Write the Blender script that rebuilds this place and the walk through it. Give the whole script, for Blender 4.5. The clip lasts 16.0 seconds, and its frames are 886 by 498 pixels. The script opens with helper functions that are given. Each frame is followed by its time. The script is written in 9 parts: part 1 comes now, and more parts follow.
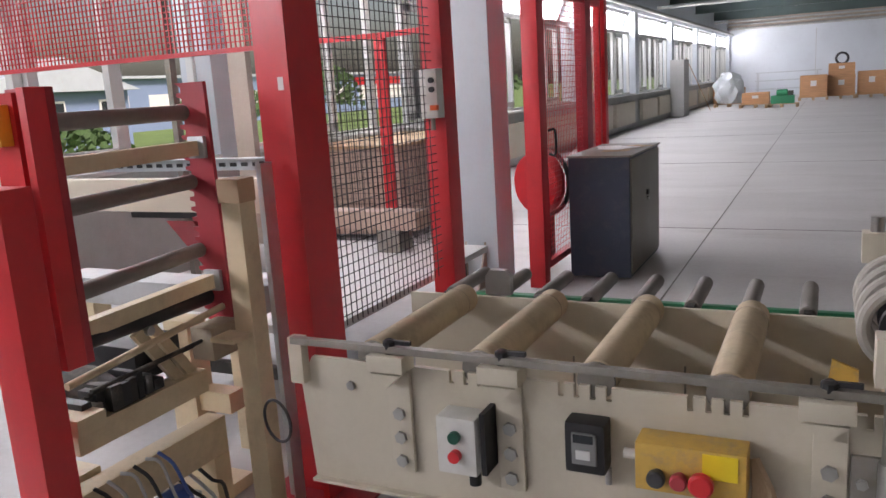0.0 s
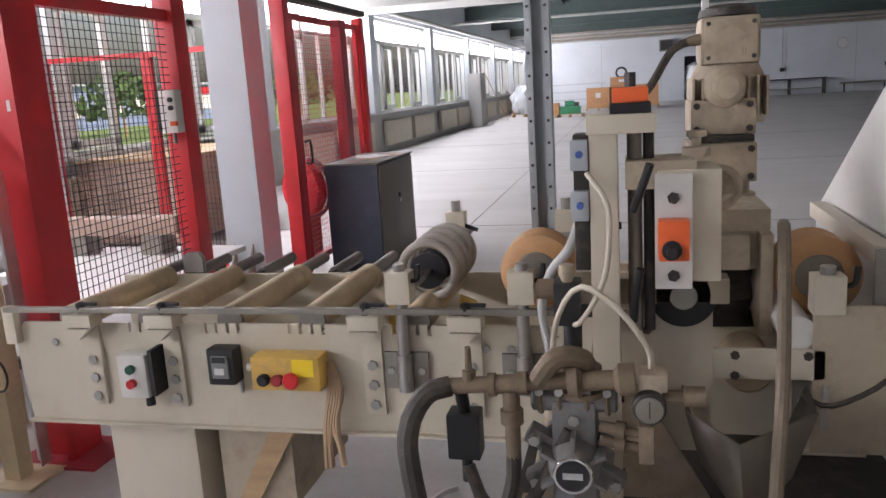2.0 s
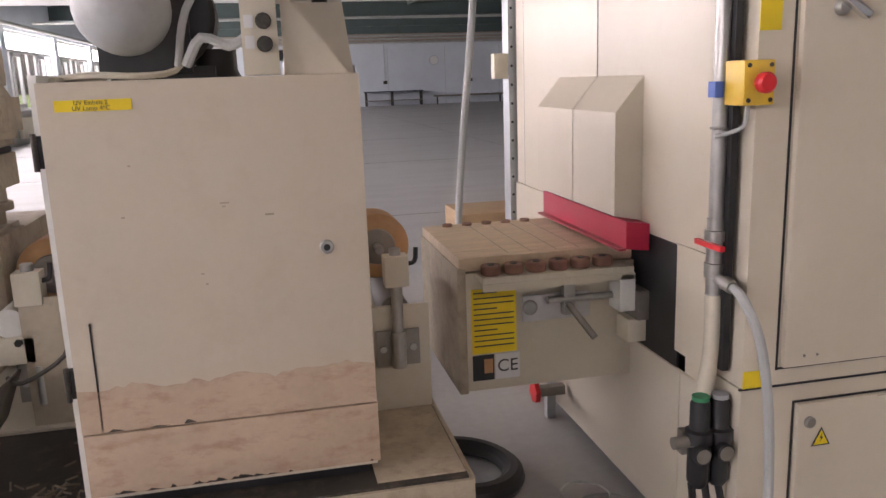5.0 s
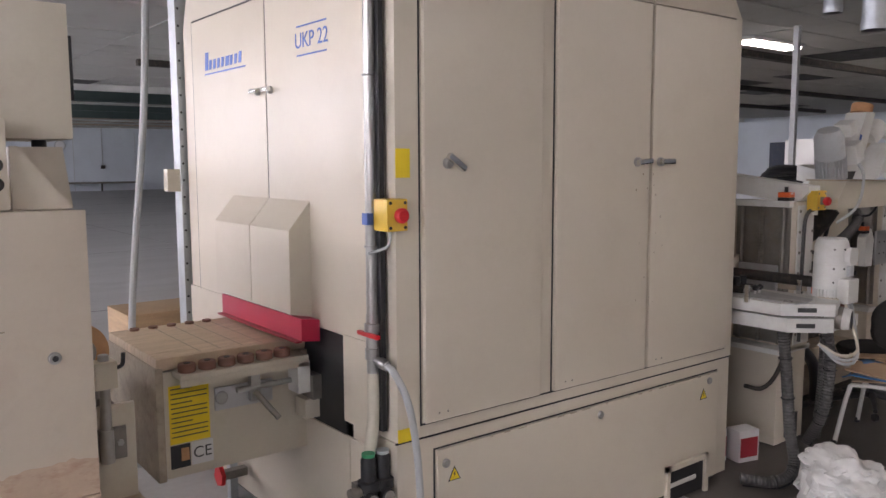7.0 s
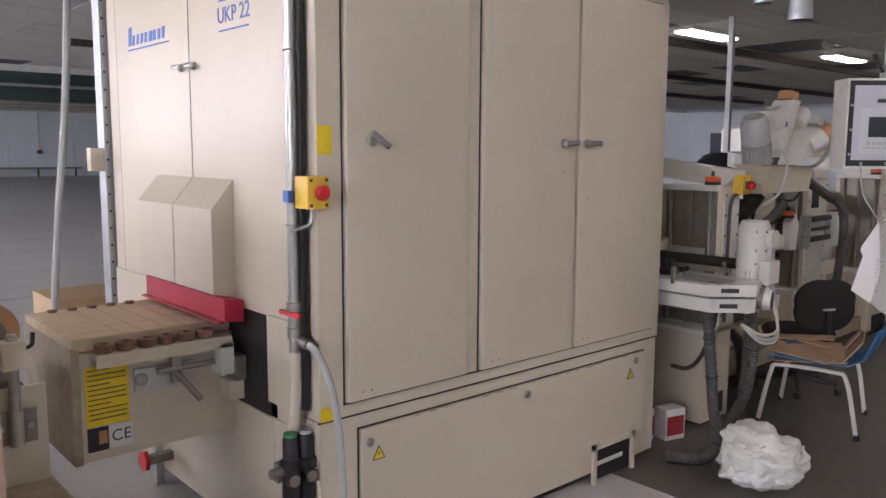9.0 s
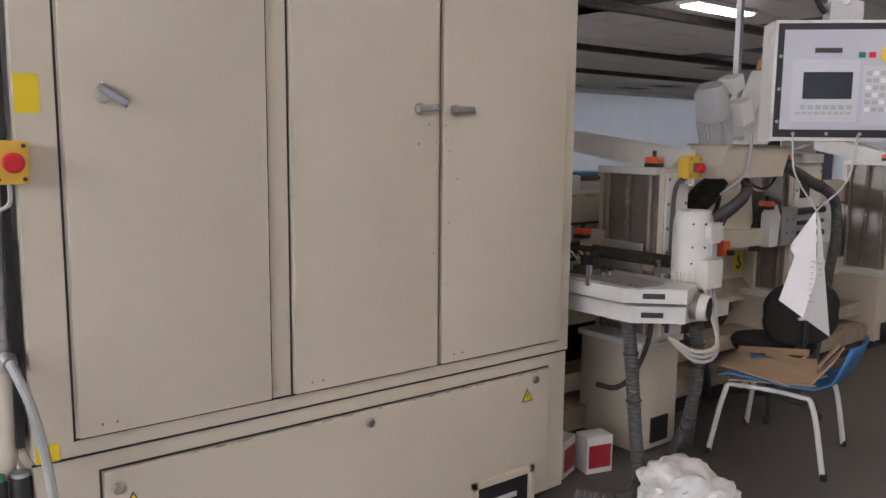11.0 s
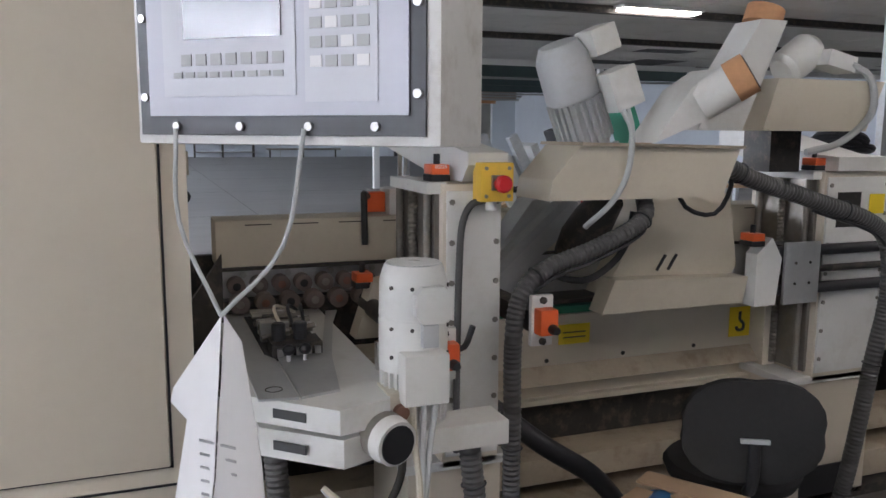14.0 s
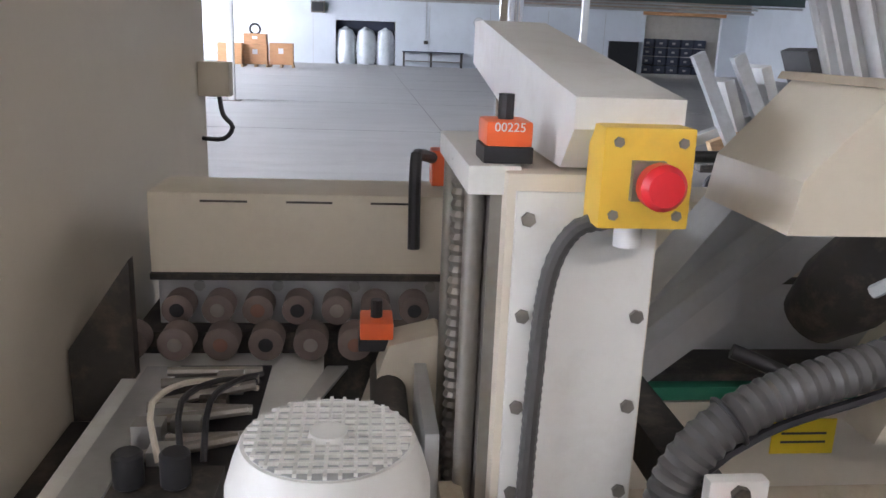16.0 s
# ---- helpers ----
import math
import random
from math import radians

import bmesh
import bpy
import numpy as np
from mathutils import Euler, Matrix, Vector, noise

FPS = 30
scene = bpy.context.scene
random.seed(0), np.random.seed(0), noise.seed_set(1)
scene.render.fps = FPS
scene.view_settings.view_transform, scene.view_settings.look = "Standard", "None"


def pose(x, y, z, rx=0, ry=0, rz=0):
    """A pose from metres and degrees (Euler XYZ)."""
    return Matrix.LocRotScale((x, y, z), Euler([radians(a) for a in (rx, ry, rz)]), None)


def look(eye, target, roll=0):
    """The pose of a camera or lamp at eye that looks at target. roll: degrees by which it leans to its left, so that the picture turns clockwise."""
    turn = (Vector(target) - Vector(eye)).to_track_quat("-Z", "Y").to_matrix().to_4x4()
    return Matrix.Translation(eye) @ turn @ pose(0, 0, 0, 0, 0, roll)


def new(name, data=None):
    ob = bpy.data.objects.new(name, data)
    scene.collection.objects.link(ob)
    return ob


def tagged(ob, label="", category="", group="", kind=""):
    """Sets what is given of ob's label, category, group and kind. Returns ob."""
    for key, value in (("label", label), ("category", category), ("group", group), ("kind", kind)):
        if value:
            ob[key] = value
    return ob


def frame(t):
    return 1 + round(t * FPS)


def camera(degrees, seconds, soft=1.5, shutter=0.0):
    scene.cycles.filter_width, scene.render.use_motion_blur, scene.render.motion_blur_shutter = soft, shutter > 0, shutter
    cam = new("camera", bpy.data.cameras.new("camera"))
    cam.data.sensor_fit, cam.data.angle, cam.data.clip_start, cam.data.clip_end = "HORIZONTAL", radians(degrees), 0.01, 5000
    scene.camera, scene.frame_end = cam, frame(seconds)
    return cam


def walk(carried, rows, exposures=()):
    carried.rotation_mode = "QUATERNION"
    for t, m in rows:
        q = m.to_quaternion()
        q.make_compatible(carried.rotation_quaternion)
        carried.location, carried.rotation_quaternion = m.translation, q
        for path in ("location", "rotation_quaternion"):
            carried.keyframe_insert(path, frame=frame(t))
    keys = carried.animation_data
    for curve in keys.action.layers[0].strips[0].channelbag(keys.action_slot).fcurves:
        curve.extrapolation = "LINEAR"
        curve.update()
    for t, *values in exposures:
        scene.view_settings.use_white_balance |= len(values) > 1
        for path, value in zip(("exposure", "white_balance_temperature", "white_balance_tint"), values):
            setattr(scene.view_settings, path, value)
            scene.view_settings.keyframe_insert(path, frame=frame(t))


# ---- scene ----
cam = camera(58.4, 16.0)
METRES, EYE, TILT, LEAN, TURN = 8.0, 1.5, 0.0, 0.0, 26.3
ROWS = [
    (0.0, 0.0, 0.0, 0.0, -0.71, -11.42, 3.51),
    (0.5, 0.0105, -0.0208, 0.0006, -6.33, -11.82, 3.65),
    (1.0, 0.03, -0.0465, 0.0005, -9.38, -11.99, 3.94),
    (1.5, 0.0492, -0.0774, 0.0013, -11.14, -11.87, 3.74),
    (2.0, 0.0547, -0.0995, 0.0019, -13.39, -11.45, 3.45),
    (2.5, 0.0602, -0.118, 0.0019, -14.61, -11.36, 3.32),
    (3.0, 0.0706, -0.1364, 0.0019, -14.95, -11.2, 3.27),
    (3.5, 0.0942, -0.1573, -0.0002, -15.54, -11.2, 3.1),
    (4.0, 0.1189, -0.1706, -0.0006, -22.57, -11.58, 2.64),
    (4.5, 0.1459, -0.1778, -0.0025, -30.52, -12.3, 2.48),
    (5.0, 0.1575, -0.1971, 0.0013, -38.86, -12.13, 1.94),
    (7.5, 0.0843, -0.2316, 0.0218, -66.47, -5.22, -0.17),
    (8.0, 0.0806, -0.2346, 0.0228, -67.11, -4.82, -0.52),
    (8.5, 0.0839, -0.237, 0.0198, -67.42, -4.76, -0.51),
    (9.0, 0.1003, -0.2389, 0.0148, -67.74, -7.11, -0.29),
    (9.5, 0.1255, -0.2463, 0.0104, -67.7, -7.78, -0.19),
    (12.0, 0.3036, -0.3374, 0.0026, -59.91, -7.91, -0.69),
    (12.5, 0.3508, -0.3556, 0.0015, -57.84, -8.2, -0.41),
    (13.0, 0.3959, -0.3745, 0.0035, -55.82, -8.3, 0.05),
    (13.5, 0.4463, -0.3975, 0.0062, -50.43, -8.26, 0.13),
    (14.0, 0.4981, -0.4026, 0.0084, -46.95, -8.38, -0.34),
    (14.5, 0.5482, -0.3885, 0.0132, -43.77, -8.54, -0.41),
    (15.0, 0.5888, -0.3643, 0.0087, -40.13, -9.63, -1.84),
    (15.5, 0.6181, -0.3284, 0.0064, -35.95, -12.13, -3.01),
    (16.0, 0.6378, -0.2995, 0.008, -31.71, -14.75, -2.11),
]
walk(cam, [(t, pose(0, 0, EYE, TILT, LEAN, TURN) @ pose(METRES * x, METRES * y, METRES * z, 90 + pitch, roll, yaw)) for t, x, y, z, yaw, pitch, roll in ROWS],
     [(0.0, -0.2, 6800, 22), (1.0, 0.12, 6800, 22), (3.0, 0.08, 6800, 24), (4.5, 0.42, 7300, 28), (5.2, 0.38, 7100, 28), (8.0, 0.3, 6700, 24), (9.7, 0.42, 6700, 24), (12.5, 0.62, 6600, 20), (14.0, 0.72, 6200, 18), (15.0, 1.05, 6200, 20), (16.0, 1.5, 6200, 20)])


# ---------------------------------------------------------------- world and light
world = bpy.data.worlds.new("sky")
scene.world = world
world.use_nodes = True
wn = world.node_tree
sky = wn.nodes.new("ShaderNodeTexSky")
sky.sky_type = "NISHITA"
sky.sun_disc = False
sky.sun_elevation = radians(48)
sky.sun_rotation = radians(115)
sky.air_density, sky.dust_density = 1.2, 5.0
wn.nodes["Background"].inputs["Strength"].default_value = 0.15
wn.links.new(sky.outputs[0], wn.nodes["Background"].inputs[0])
sun_data = bpy.data.lights.new("sun", "SUN")
sun_data.energy, sun_data.angle, sun_data.color = 5.0, radians(12), (1.0, 0.95, 0.88)
sun = new("sun", sun_data)
sun.matrix_world = look((34, -16, 41.7), (0, 0, 0))

WX = -5.3          # inner face of the window wall
FAR = 48.6         # inner face of the far wall
RIGHT = 29.0
BACK = -6.0
CEIL = 3.2         # tiled ceiling
EDGE = 15.6        # where the tiled ceiling ends
ROOF = 4.5         # steel deck


def window_light(y, energy):
    d = bpy.data.lights.new("window_light", "AREA")
    d.shape, d.size, d.size_y, d.energy, d.color = "RECTANGLE", 5.2, 0.46, energy, (0.88, 0.94, 1.0)
    o = new("window_light", d)
    o.matrix_world = look((WX - 0.24, y, 3.04), (WX + 4, y, 1.2))


# bay 0 is out of view, added to light the machine fronts from the left
for k in range(9):
    window_light(-2.96 + 6.07 * k, (210, 250, 310)[k] if k < 3 else 370)


# ---------------------------------------------------------------- materials
def mat(name, col, rough=0.5, metal=0.0, var=0.12, scale=3.0, grain=60.0, bump=0.1, dirt=None, dirt_amt=0.35, spec=0.5, streak=None):
    """Procedural surface: base colour with broad blotches, fine grain, optional dirt, bump."""
    m = bpy.data.materials.new(name)
    m.use_nodes = True
    t = m.node_tree
    N, Lk = t.nodes.new, t.links.new
    b = t.nodes["Principled BSDF"]
    geo = N("ShaderNodeNewGeometry")
    pos = geo.outputs["Position"]
    if streak:
        mp = N("ShaderNodeMapping")
        mp.inputs["Scale"].default_value = streak
        Lk(pos, mp.inputs["Vector"])
        pos = mp.outputs[0]
    n1, n2 = N("ShaderNodeTexNoise"), N("ShaderNodeTexNoise")
    n1.inputs["Scale"].default_value, n1.inputs["Detail"].default_value = scale, 6
    n2.inputs["Scale"].default_value, n2.inputs["Detail"].default_value = grain, 3
    Lk(pos, n1.inputs["Vector"]), Lk(geo.outputs["Position"], n2.inputs["Vector"])
    add = N("ShaderNodeMath")
    add.operation = "MULTIPLY_ADD"
    add.inputs[1].default_value = 0.35
    Lk(n2.outputs[0], add.inputs[0]), Lk(n1.outputs[0], add.inputs[2])
    mr = N("ShaderNodeMapRange")
    mr.inputs["From Min"].default_value, mr.inputs["From Max"].default_value = 0.4, 0.95
    mr.inputs["To Min"].default_value, mr.inputs["To Max"].default_value = 1 - var, 1 + var
    Lk(add.outputs[0], mr.inputs["Value"])
    mul = N("ShaderNodeVectorMath")
    mul.operation = "SCALE"
    mul.inputs[0].default_value = col
    Lk(mr.outputs[0], mul.inputs["Scale"])
    out = mul.outputs[0]
    if dirt:
        n3 = N("ShaderNodeTexNoise")
        n3.inputs["Scale"].default_value, n3.inputs["Detail"].default_value = scale * 2.3, 8
        n3.inputs["Roughness"].default_value = 0.7
        Lk(pos, n3.inputs["Vector"])
        r = N("ShaderNodeMapRange")
        r.inputs["From Min"].default_value, r.inputs["From Max"].default_value = 0.5, 0.72
        r.inputs["To Max"].default_value = dirt_amt
        Lk(n3.outputs[0], r.inputs["Value"])
        mix = N("ShaderNodeMix")
        mix.data_type = "RGBA"
        mix.inputs["B"].default_value = (*dirt, 1)
        Lk(r.outputs[0], mix.inputs["Factor"]), Lk(out, mix.inputs["A"])
        out = mix.outputs["Result"]
    Lk(out, b.inputs["Base Color"])
    rr = N("ShaderNodeMapRange")
    rr.inputs["To Min"].default_value, rr.inputs["To Max"].default_value = max(0.04, rough - 0.12), min(1, rough + 0.14)
    Lk(n1.outputs[0], rr.inputs["Value"])
    Lk(rr.outputs[0], b.inputs["Roughness"])
    b.inputs["Metallic"].default_value = metal
    b.inputs["Specular IOR Level"].default_value = spec
    if bump:
        bp = N("ShaderNodeBump")
        bp.inputs["Strength"].default_value, bp.inputs["Distance"].default_value = bump, 0.004
        Lk(add.outputs[0], bp.inputs["Height"]), Lk(bp.outputs[0], b.inputs["Normal"])
    return m


def glow(name, col, strength):
    m = bpy.data.materials.new(name)
    m.use_nodes = True
    b = m.node_tree.nodes["Principled BSDF"]
    b.inputs["Base Color"].default_value = (*col, 1)
    b.inputs["Emission Color"].default_value = (*col, 1)
    b.inputs["Emission Strength"].default_value = strength
    return m


def clear(name, col=(1, 1, 1), rough=0.0):
    m = bpy.data.materials.new(name)
    m.use_nodes = True
    b = m.node_tree.nodes["Principled BSDF"]
    b.inputs["Base Color"].default_value = (*col, 1)
    b.inputs["Transmission Weight"].default_value = 1
    b.inputs["Roughness"].default_value = rough
    b.inputs["IOR"].default_value = 1.1
    return m


DUST = (0.30, 0.24, 0.17)
BEIGE = mat("beige_machine_paint", (0.60, 0.54, 0.43), 0.42, var=0.05, scale=2, dirt=(0.42, 0.34, 0.24), dirt_amt=0.3)
BEIGE_CLEAN = mat("cream_cabinet_paint", (0.64, 0.57, 0.46), 0.38, var=0.03, scale=1.4, dirt=(0.45, 0.37, 0.27), dirt_amt=0.14, bump=0.03)
# dusty cream, base darkened further to hold the deep shade low on the machines
BEIGE_DUST_SHADE = mat("dusty_shaded_cream_paint", (0.42, 0.35, 0.26), 0.6, var=0.12, scale=4, dirt=(0.2, 0.14, 0.09), dirt_amt=0.65)
UVPAINT = mat("stained_cream_door_paint", (0.56, 0.48, 0.38), 0.42, var=0.05, scale=2, dirt=(0.42, 0.28, 0.2), dirt_amt=0.25, bump=0.03)
RUSTY = mat("rust_stained_cream_paint", (0.51, 0.375, 0.27), 0.55, var=0.14, scale=3, dirt=(0.30, 0.15, 0.09), dirt_amt=0.65, streak=(1.6, 1.6, 4))
WHITEP = mat("white_machine_paint", (0.70, 0.69, 0.65), 0.4, var=0.05, scale=4, dirt=(0.45, 0.4, 0.32), dirt_amt=0.3)
GREYP = mat("grey_machine_paint", (0.46, 0.47, 0.47), 0.45, var=0.08, scale=5, dirt=DUST, dirt_amt=0.35)
DUSTY = mat("dust_covered_iron", (0.40, 0.33, 0.245), 0.75, var=0.2, scale=9, dirt=(0.16, 0.12, 0.09), dirt_amt=0.5, bump=0.3)
RED = mat("red_guard_paint", (0.55, 0.025, 0.03), 0.35, var=0.08, scale=3, dirt=(0.3, 0.03, 0.03), dirt_amt=0.3)
DKRED = mat("dark_red_paint", (0.34, 0.025, 0.035), 0.4, var=0.1, scale=4)
REDKNOB = mat("red_plastic", (0.62, 0.02, 0.025), 0.35, var=0.04)
ORANGE = mat("orange_plastic", (0.80, 0.13, 0.03), 0.4, var=0.06)
YELLOW = mat("yellow_plastic", (0.75, 0.47, 0.05), 0.4, var=0.06, scale=8, dirt=(0.45, 0.3, 0.1), dirt_amt=0.3)
YELDIRTY = mat("dusty_yellow_metal", (0.62, 0.38, 0.08), 0.55, var=0.15, scale=9, dirt=DUST, dirt_amt=0.7)
STICKER = mat("yellow_sticker", (0.85, 0.62, 0.02), 0.5, var=0.05)
BLACK = mat("black_plastic_and_shade", (0.018, 0.018, 0.02), 0.45, var=0.2, scale=8)
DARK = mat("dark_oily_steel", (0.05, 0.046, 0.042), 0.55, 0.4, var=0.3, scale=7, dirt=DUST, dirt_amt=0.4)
# grime plus the deep shade under the housing, both in the base colour
GRIME_SHADE = mat("grimy_shaded_sheet", (0.035, 0.03, 0.025), 0.6, var=0.35, scale=6, dirt=(0.15, 0.11, 0.075), dirt_amt=0.6, bump=0.4)
STEEL = mat("bare_steel", (0.42, 0.41, 0.39), 0.35, 0.85, var=0.12, scale=10, dirt=DUST, dirt_amt=0.25)
DSTEEL = mat("worn_grey_steel", (0.28, 0.26, 0.23), 0.5, 0.7, var=0.2, scale=9, dirt=DUST, dirt_amt=0.5)
CHROME = mat("chrome", (0.75, 0.75, 0.75), 0.12, 1.0, var=0.05)
GALV = mat("galvanised_steel", (0.50, 0.53, 0.55), 0.42, 0.7, var=0.12, scale=14)
ALU = mat("dull_aluminium", (0.55, 0.55, 0.54), 0.45, 0.75, var=0.1, scale=10)
ROLLER = mat("dusty_rubber_roller", (0.49, 0.39, 0.26), 0.7, var=0.15, scale=6, dirt=(0.24, 0.2, 0.15), dirt_amt=0.5)
GROLL = mat("grey_roller", (0.20, 0.18, 0.165), 0.55, var=0.12, scale=6)
WHEEL = mat("tan_polyurethane", (0.50, 0.27, 0.12), 0.55, var=0.15, scale=8, dirt=(0.4, 0.28, 0.17), dirt_amt=0.5)
GTYRE = mat("grey_rubber_tyre", (0.36, 0.33, 0.29), 0.65, var=0.15, scale=9)
HOSE = mat("dusty_black_hose", (0.05, 0.043, 0.036), 0.6, var=0.25, scale=9, dirt=(0.2, 0.15, 0.1), dirt_amt=0.35)
GHOSE = mat("grey_corrugated_hose", (0.08, 0.077, 0.074), 0.5, var=0.15, scale=9)
CABLE = mat("grey_cable", (0.42, 0.43, 0.42), 0.55, var=0.08)
CREAMHOSE = mat("cream_hose", (0.55, 0.50, 0.40), 0.5, var=0.1)
BRASS = mat("dirty_brass", (0.20, 0.15, 0.10), 0.6, 0.3, var=0.2, scale=12, dirt=DUST, dirt_amt=0.5)
PUMPGREY = mat("grey_pump_casting", (0.20, 0.20, 0.20), 0.55, 0.2, var=0.2, scale=10, dirt=DUST, dirt_amt=0.6)
BROWNDISC = mat("brown_rubber_disc", (0.22, 0.11, 0.075), 0.65, var=0.15, scale=12)
RUBBERDISC = mat("dusty_mauve_rubber", (0.17, 0.13, 0.115), 0.7, var=0.2, scale=12)
HOPPERM = mat("dirty_hopper_steel", (0.11, 0.092, 0.072), 0.55, 0.25, var=0.2, scale=6, dirt=(0.08, 0.06, 0.045), dirt_amt=0.6)
HOSEBROWN = mat("brown_dusty_rubber", (0.15, 0.115, 0.08), 0.65, var=0.2, scale=9, dirt=(0.08, 0.06, 0.045), dirt_amt=0.5)
RACKCREAM = mat("yellowed_cream_paint", (0.64, 0.52, 0.34), 0.45, var=0.08, scale=4, dirt=(0.36, 0.27, 0.17), dirt_amt=0.4)
WOODTOP = mat("sanding_dusted_belt", (0.60, 0.47, 0.33), 0.7, var=0.15, scale=5, dirt=(0.33, 0.23, 0.15), dirt_amt=0.5, streak=(1, 6, 1))
CARD = mat("brown_cardboard", (0.42, 0.29, 0.18), 0.75, var=0.08, scale=6)
WOOD = mat("bare_wood", (0.45, 0.30, 0.17), 0.7, var=0.2, scale=3, streak=(1, 1, 12))
ORWOOD = mat("orange_crate_wood", (0.52, 0.27, 0.13), 0.7, var=0.2, scale=3, streak=(1, 1, 9))
PAPER = mat("white_paper", (0.70, 0.69, 0.68), 0.7, var=0.03, bump=0.02)
INK = mat("printed_ink", (0.05, 0.05, 0.05), 0.6, var=0.05)
BLUEINK = mat("blue_print", (0.06, 0.13, 0.42), 0.5, var=0.05)
GREYINK = mat("grey_print", (0.38, 0.38, 0.38), 0.6, var=0.05)
BLUEP = mat("blue_chair_plastic", (0.03, 0.17, 0.42), 0.38, var=0.06, scale=5)
CLOTH = mat("black_cloth", (0.022, 0.021, 0.021), 0.9, var=0.2, scale=30, bump=0.3)
WHITEBAG = mat("white_film", (0.72, 0.72, 0.70), 0.35, var=0.06)
WRAP = mat("pale_wrap", (0.62, 0.66, 0.68), 0.3, var=0.1, scale=3)
GREENBELT = mat("green_belt", (0.02, 0.20, 0.12), 0.5, var=0.15)
GREENM = mat("green_paint", (0.02, 0.22, 0.10), 0.45, var=0.1)
NAVY = mat("navy_steel", (0.035, 0.045, 0.075), 0.5, var=0.15, scale=4, dirt=(0.12, 0.12, 0.12), dirt_amt=0.3)
CABSIDE = mat("grey_beige_steel", (0.17, 0.155, 0.13), 0.45, var=0.08, scale=3)
PANELPAINT = mat("stained_white_case_paint", (0.60, 0.59, 0.56), 0.42, var=0.06, scale=5, dirt=(0.30, 0.26, 0.21), dirt_amt=0.55)
SCREEN = mat("lcd_glass", (0.03, 0.035, 0.04), 0.12, var=0.05)
PANELGREY = mat("grey_keypad_foil", (0.44, 0.45, 0.50), 0.4, var=0.02)
KEYCAP = mat("pale_keys", (0.50, 0.51, 0.54), 0.45, var=0.03)
WALLP = mat("white_wall_paint", (0.62, 0.66, 0.70), 0.75, var=0.06, scale=0.6, grain=40, dirt=(0.42, 0.43, 0.44), dirt_amt=0.18)
SILLW = mat("grey_dado_paint", (0.47, 0.47, 0.45), 0.75, var=0.08, scale=1.2, dirt=(0.3, 0.29, 0.27), dirt_amt=0.35)
FRAMEW = mat("white_window_frame", (0.72, 0.72, 0.70), 0.45, var=0.04)
FRAMEBROWN = mat("weathered_post_paint", (0.40, 0.33, 0.27), 0.6, var=0.12, scale=4)
FLOORM = mat("dusty_concrete", (0.46, 0.45, 0.44), 0.5, var=0.16, scale=0.55, grain=25, dirt=(0.31, 0.30, 0.28), dirt_amt=0.5, bump=0.15, streak=(0.5, 1.6, 1))
# dark tone for slab joints and for the shaded floor round the machines
FLOORD = mat("shaded_and_joint_concrete", (0.11, 0.10, 0.09), 0.5, var=0.2, scale=0.9, grain=25, dirt=(0.09, 0.08, 0.07), dirt_amt=0.6, bump=0.2)
TILE = mat("ceiling_tile", (0.62, 0.62, 0.60), 0.85, var=0.06, scale=1.2, dirt=(0.42, 0.4, 0.36), dirt_amt=0.25)
DECK = mat("steel_roof_deck", (0.085, 0.11, 0.11), 0.6, 0.2, var=0.15, scale=2)
BEAMG = mat("dark_green_beam", (0.07, 0.10, 0.095), 0.6, var=0.1)
PIPE = mat("pale_pipe", (0.42, 0.42, 0.40), 0.5, var=0.1)
GRASS = mat("grass", (0.12, 0.19, 0.05), 0.9, var=0.35, scale=0.6, grain=14, bump=0.6)
LEAF = mat("hedge_leaf", (0.05, 0.10, 0.03), 0.8, var=0.4, scale=1.5, grain=12)
BLUEWALL = mat("blue_cladding", (0.20, 0.27, 0.42), 0.6, var=0.06, streak=(0.3, 0.3, 10))
ROOFGREY = mat("pale_roof", (0.45, 0.5, 0.55), 0.6, var=0.06)
BRICKISH = mat("brown_board", (0.42, 0.30, 0.24), 0.7, var=0.15, scale=3)
TUBE = glow("lamp_tube", (1.0, 0.95, 0.86), 13.0)
GLASS = clear("window_glass")


# ---------------------------------------------------------------- geometry helpers
ORIGIN = {}


def thing(name, label, category, at=(0, 0, 0), group="", kind=""):
    e = new(name)
    e.empty_display_size = 0.1
    e.location = at
    ORIGIN[e] = Vector(at)
    return tagged(e, label, category, group, kind)


def link(name, bm, material, smooth=True):
    me = bpy.data.meshes.new(name)
    bmesh.ops.recalc_face_normals(bm, faces=bm.faces)
    bm.to_mesh(me)
    bm.free()
    me.materials.append(material)
    if smooth:
        me.shade_smooth()
        me.set_sharp_from_angle(angle=radians(32))
    return me


def part(name, bm, material, parent, label=""):
    """One mesh, given in world metres, under a thing or a part."""
    o = ORIGIN[parent]
    bmesh.ops.translate(bm, verts=bm.verts, vec=-o)
    ob = new(name, link(name, bm, material))
    ob.parent = parent
    ORIGIN[ob] = o
    return tagged(ob, label)


def single(name, bm, material, label, category, group="", kind=""):
    """A one-mesh thing or piece of the setting."""
    c = Vector((0, 0, 0))
    for v in bm.verts:
        c += v.co
    c /= max(1, len(bm.verts))
    c.z = min(v.co.z for v in bm.verts)
    bmesh.ops.translate(bm, verts=bm.verts, vec=-c)
    ob = new(name, link(name, bm, material))
    ob.location = c
    ORIGIN[ob] = c
    return tagged(ob, label, category, group, kind)


def B():
    return bmesh.new()


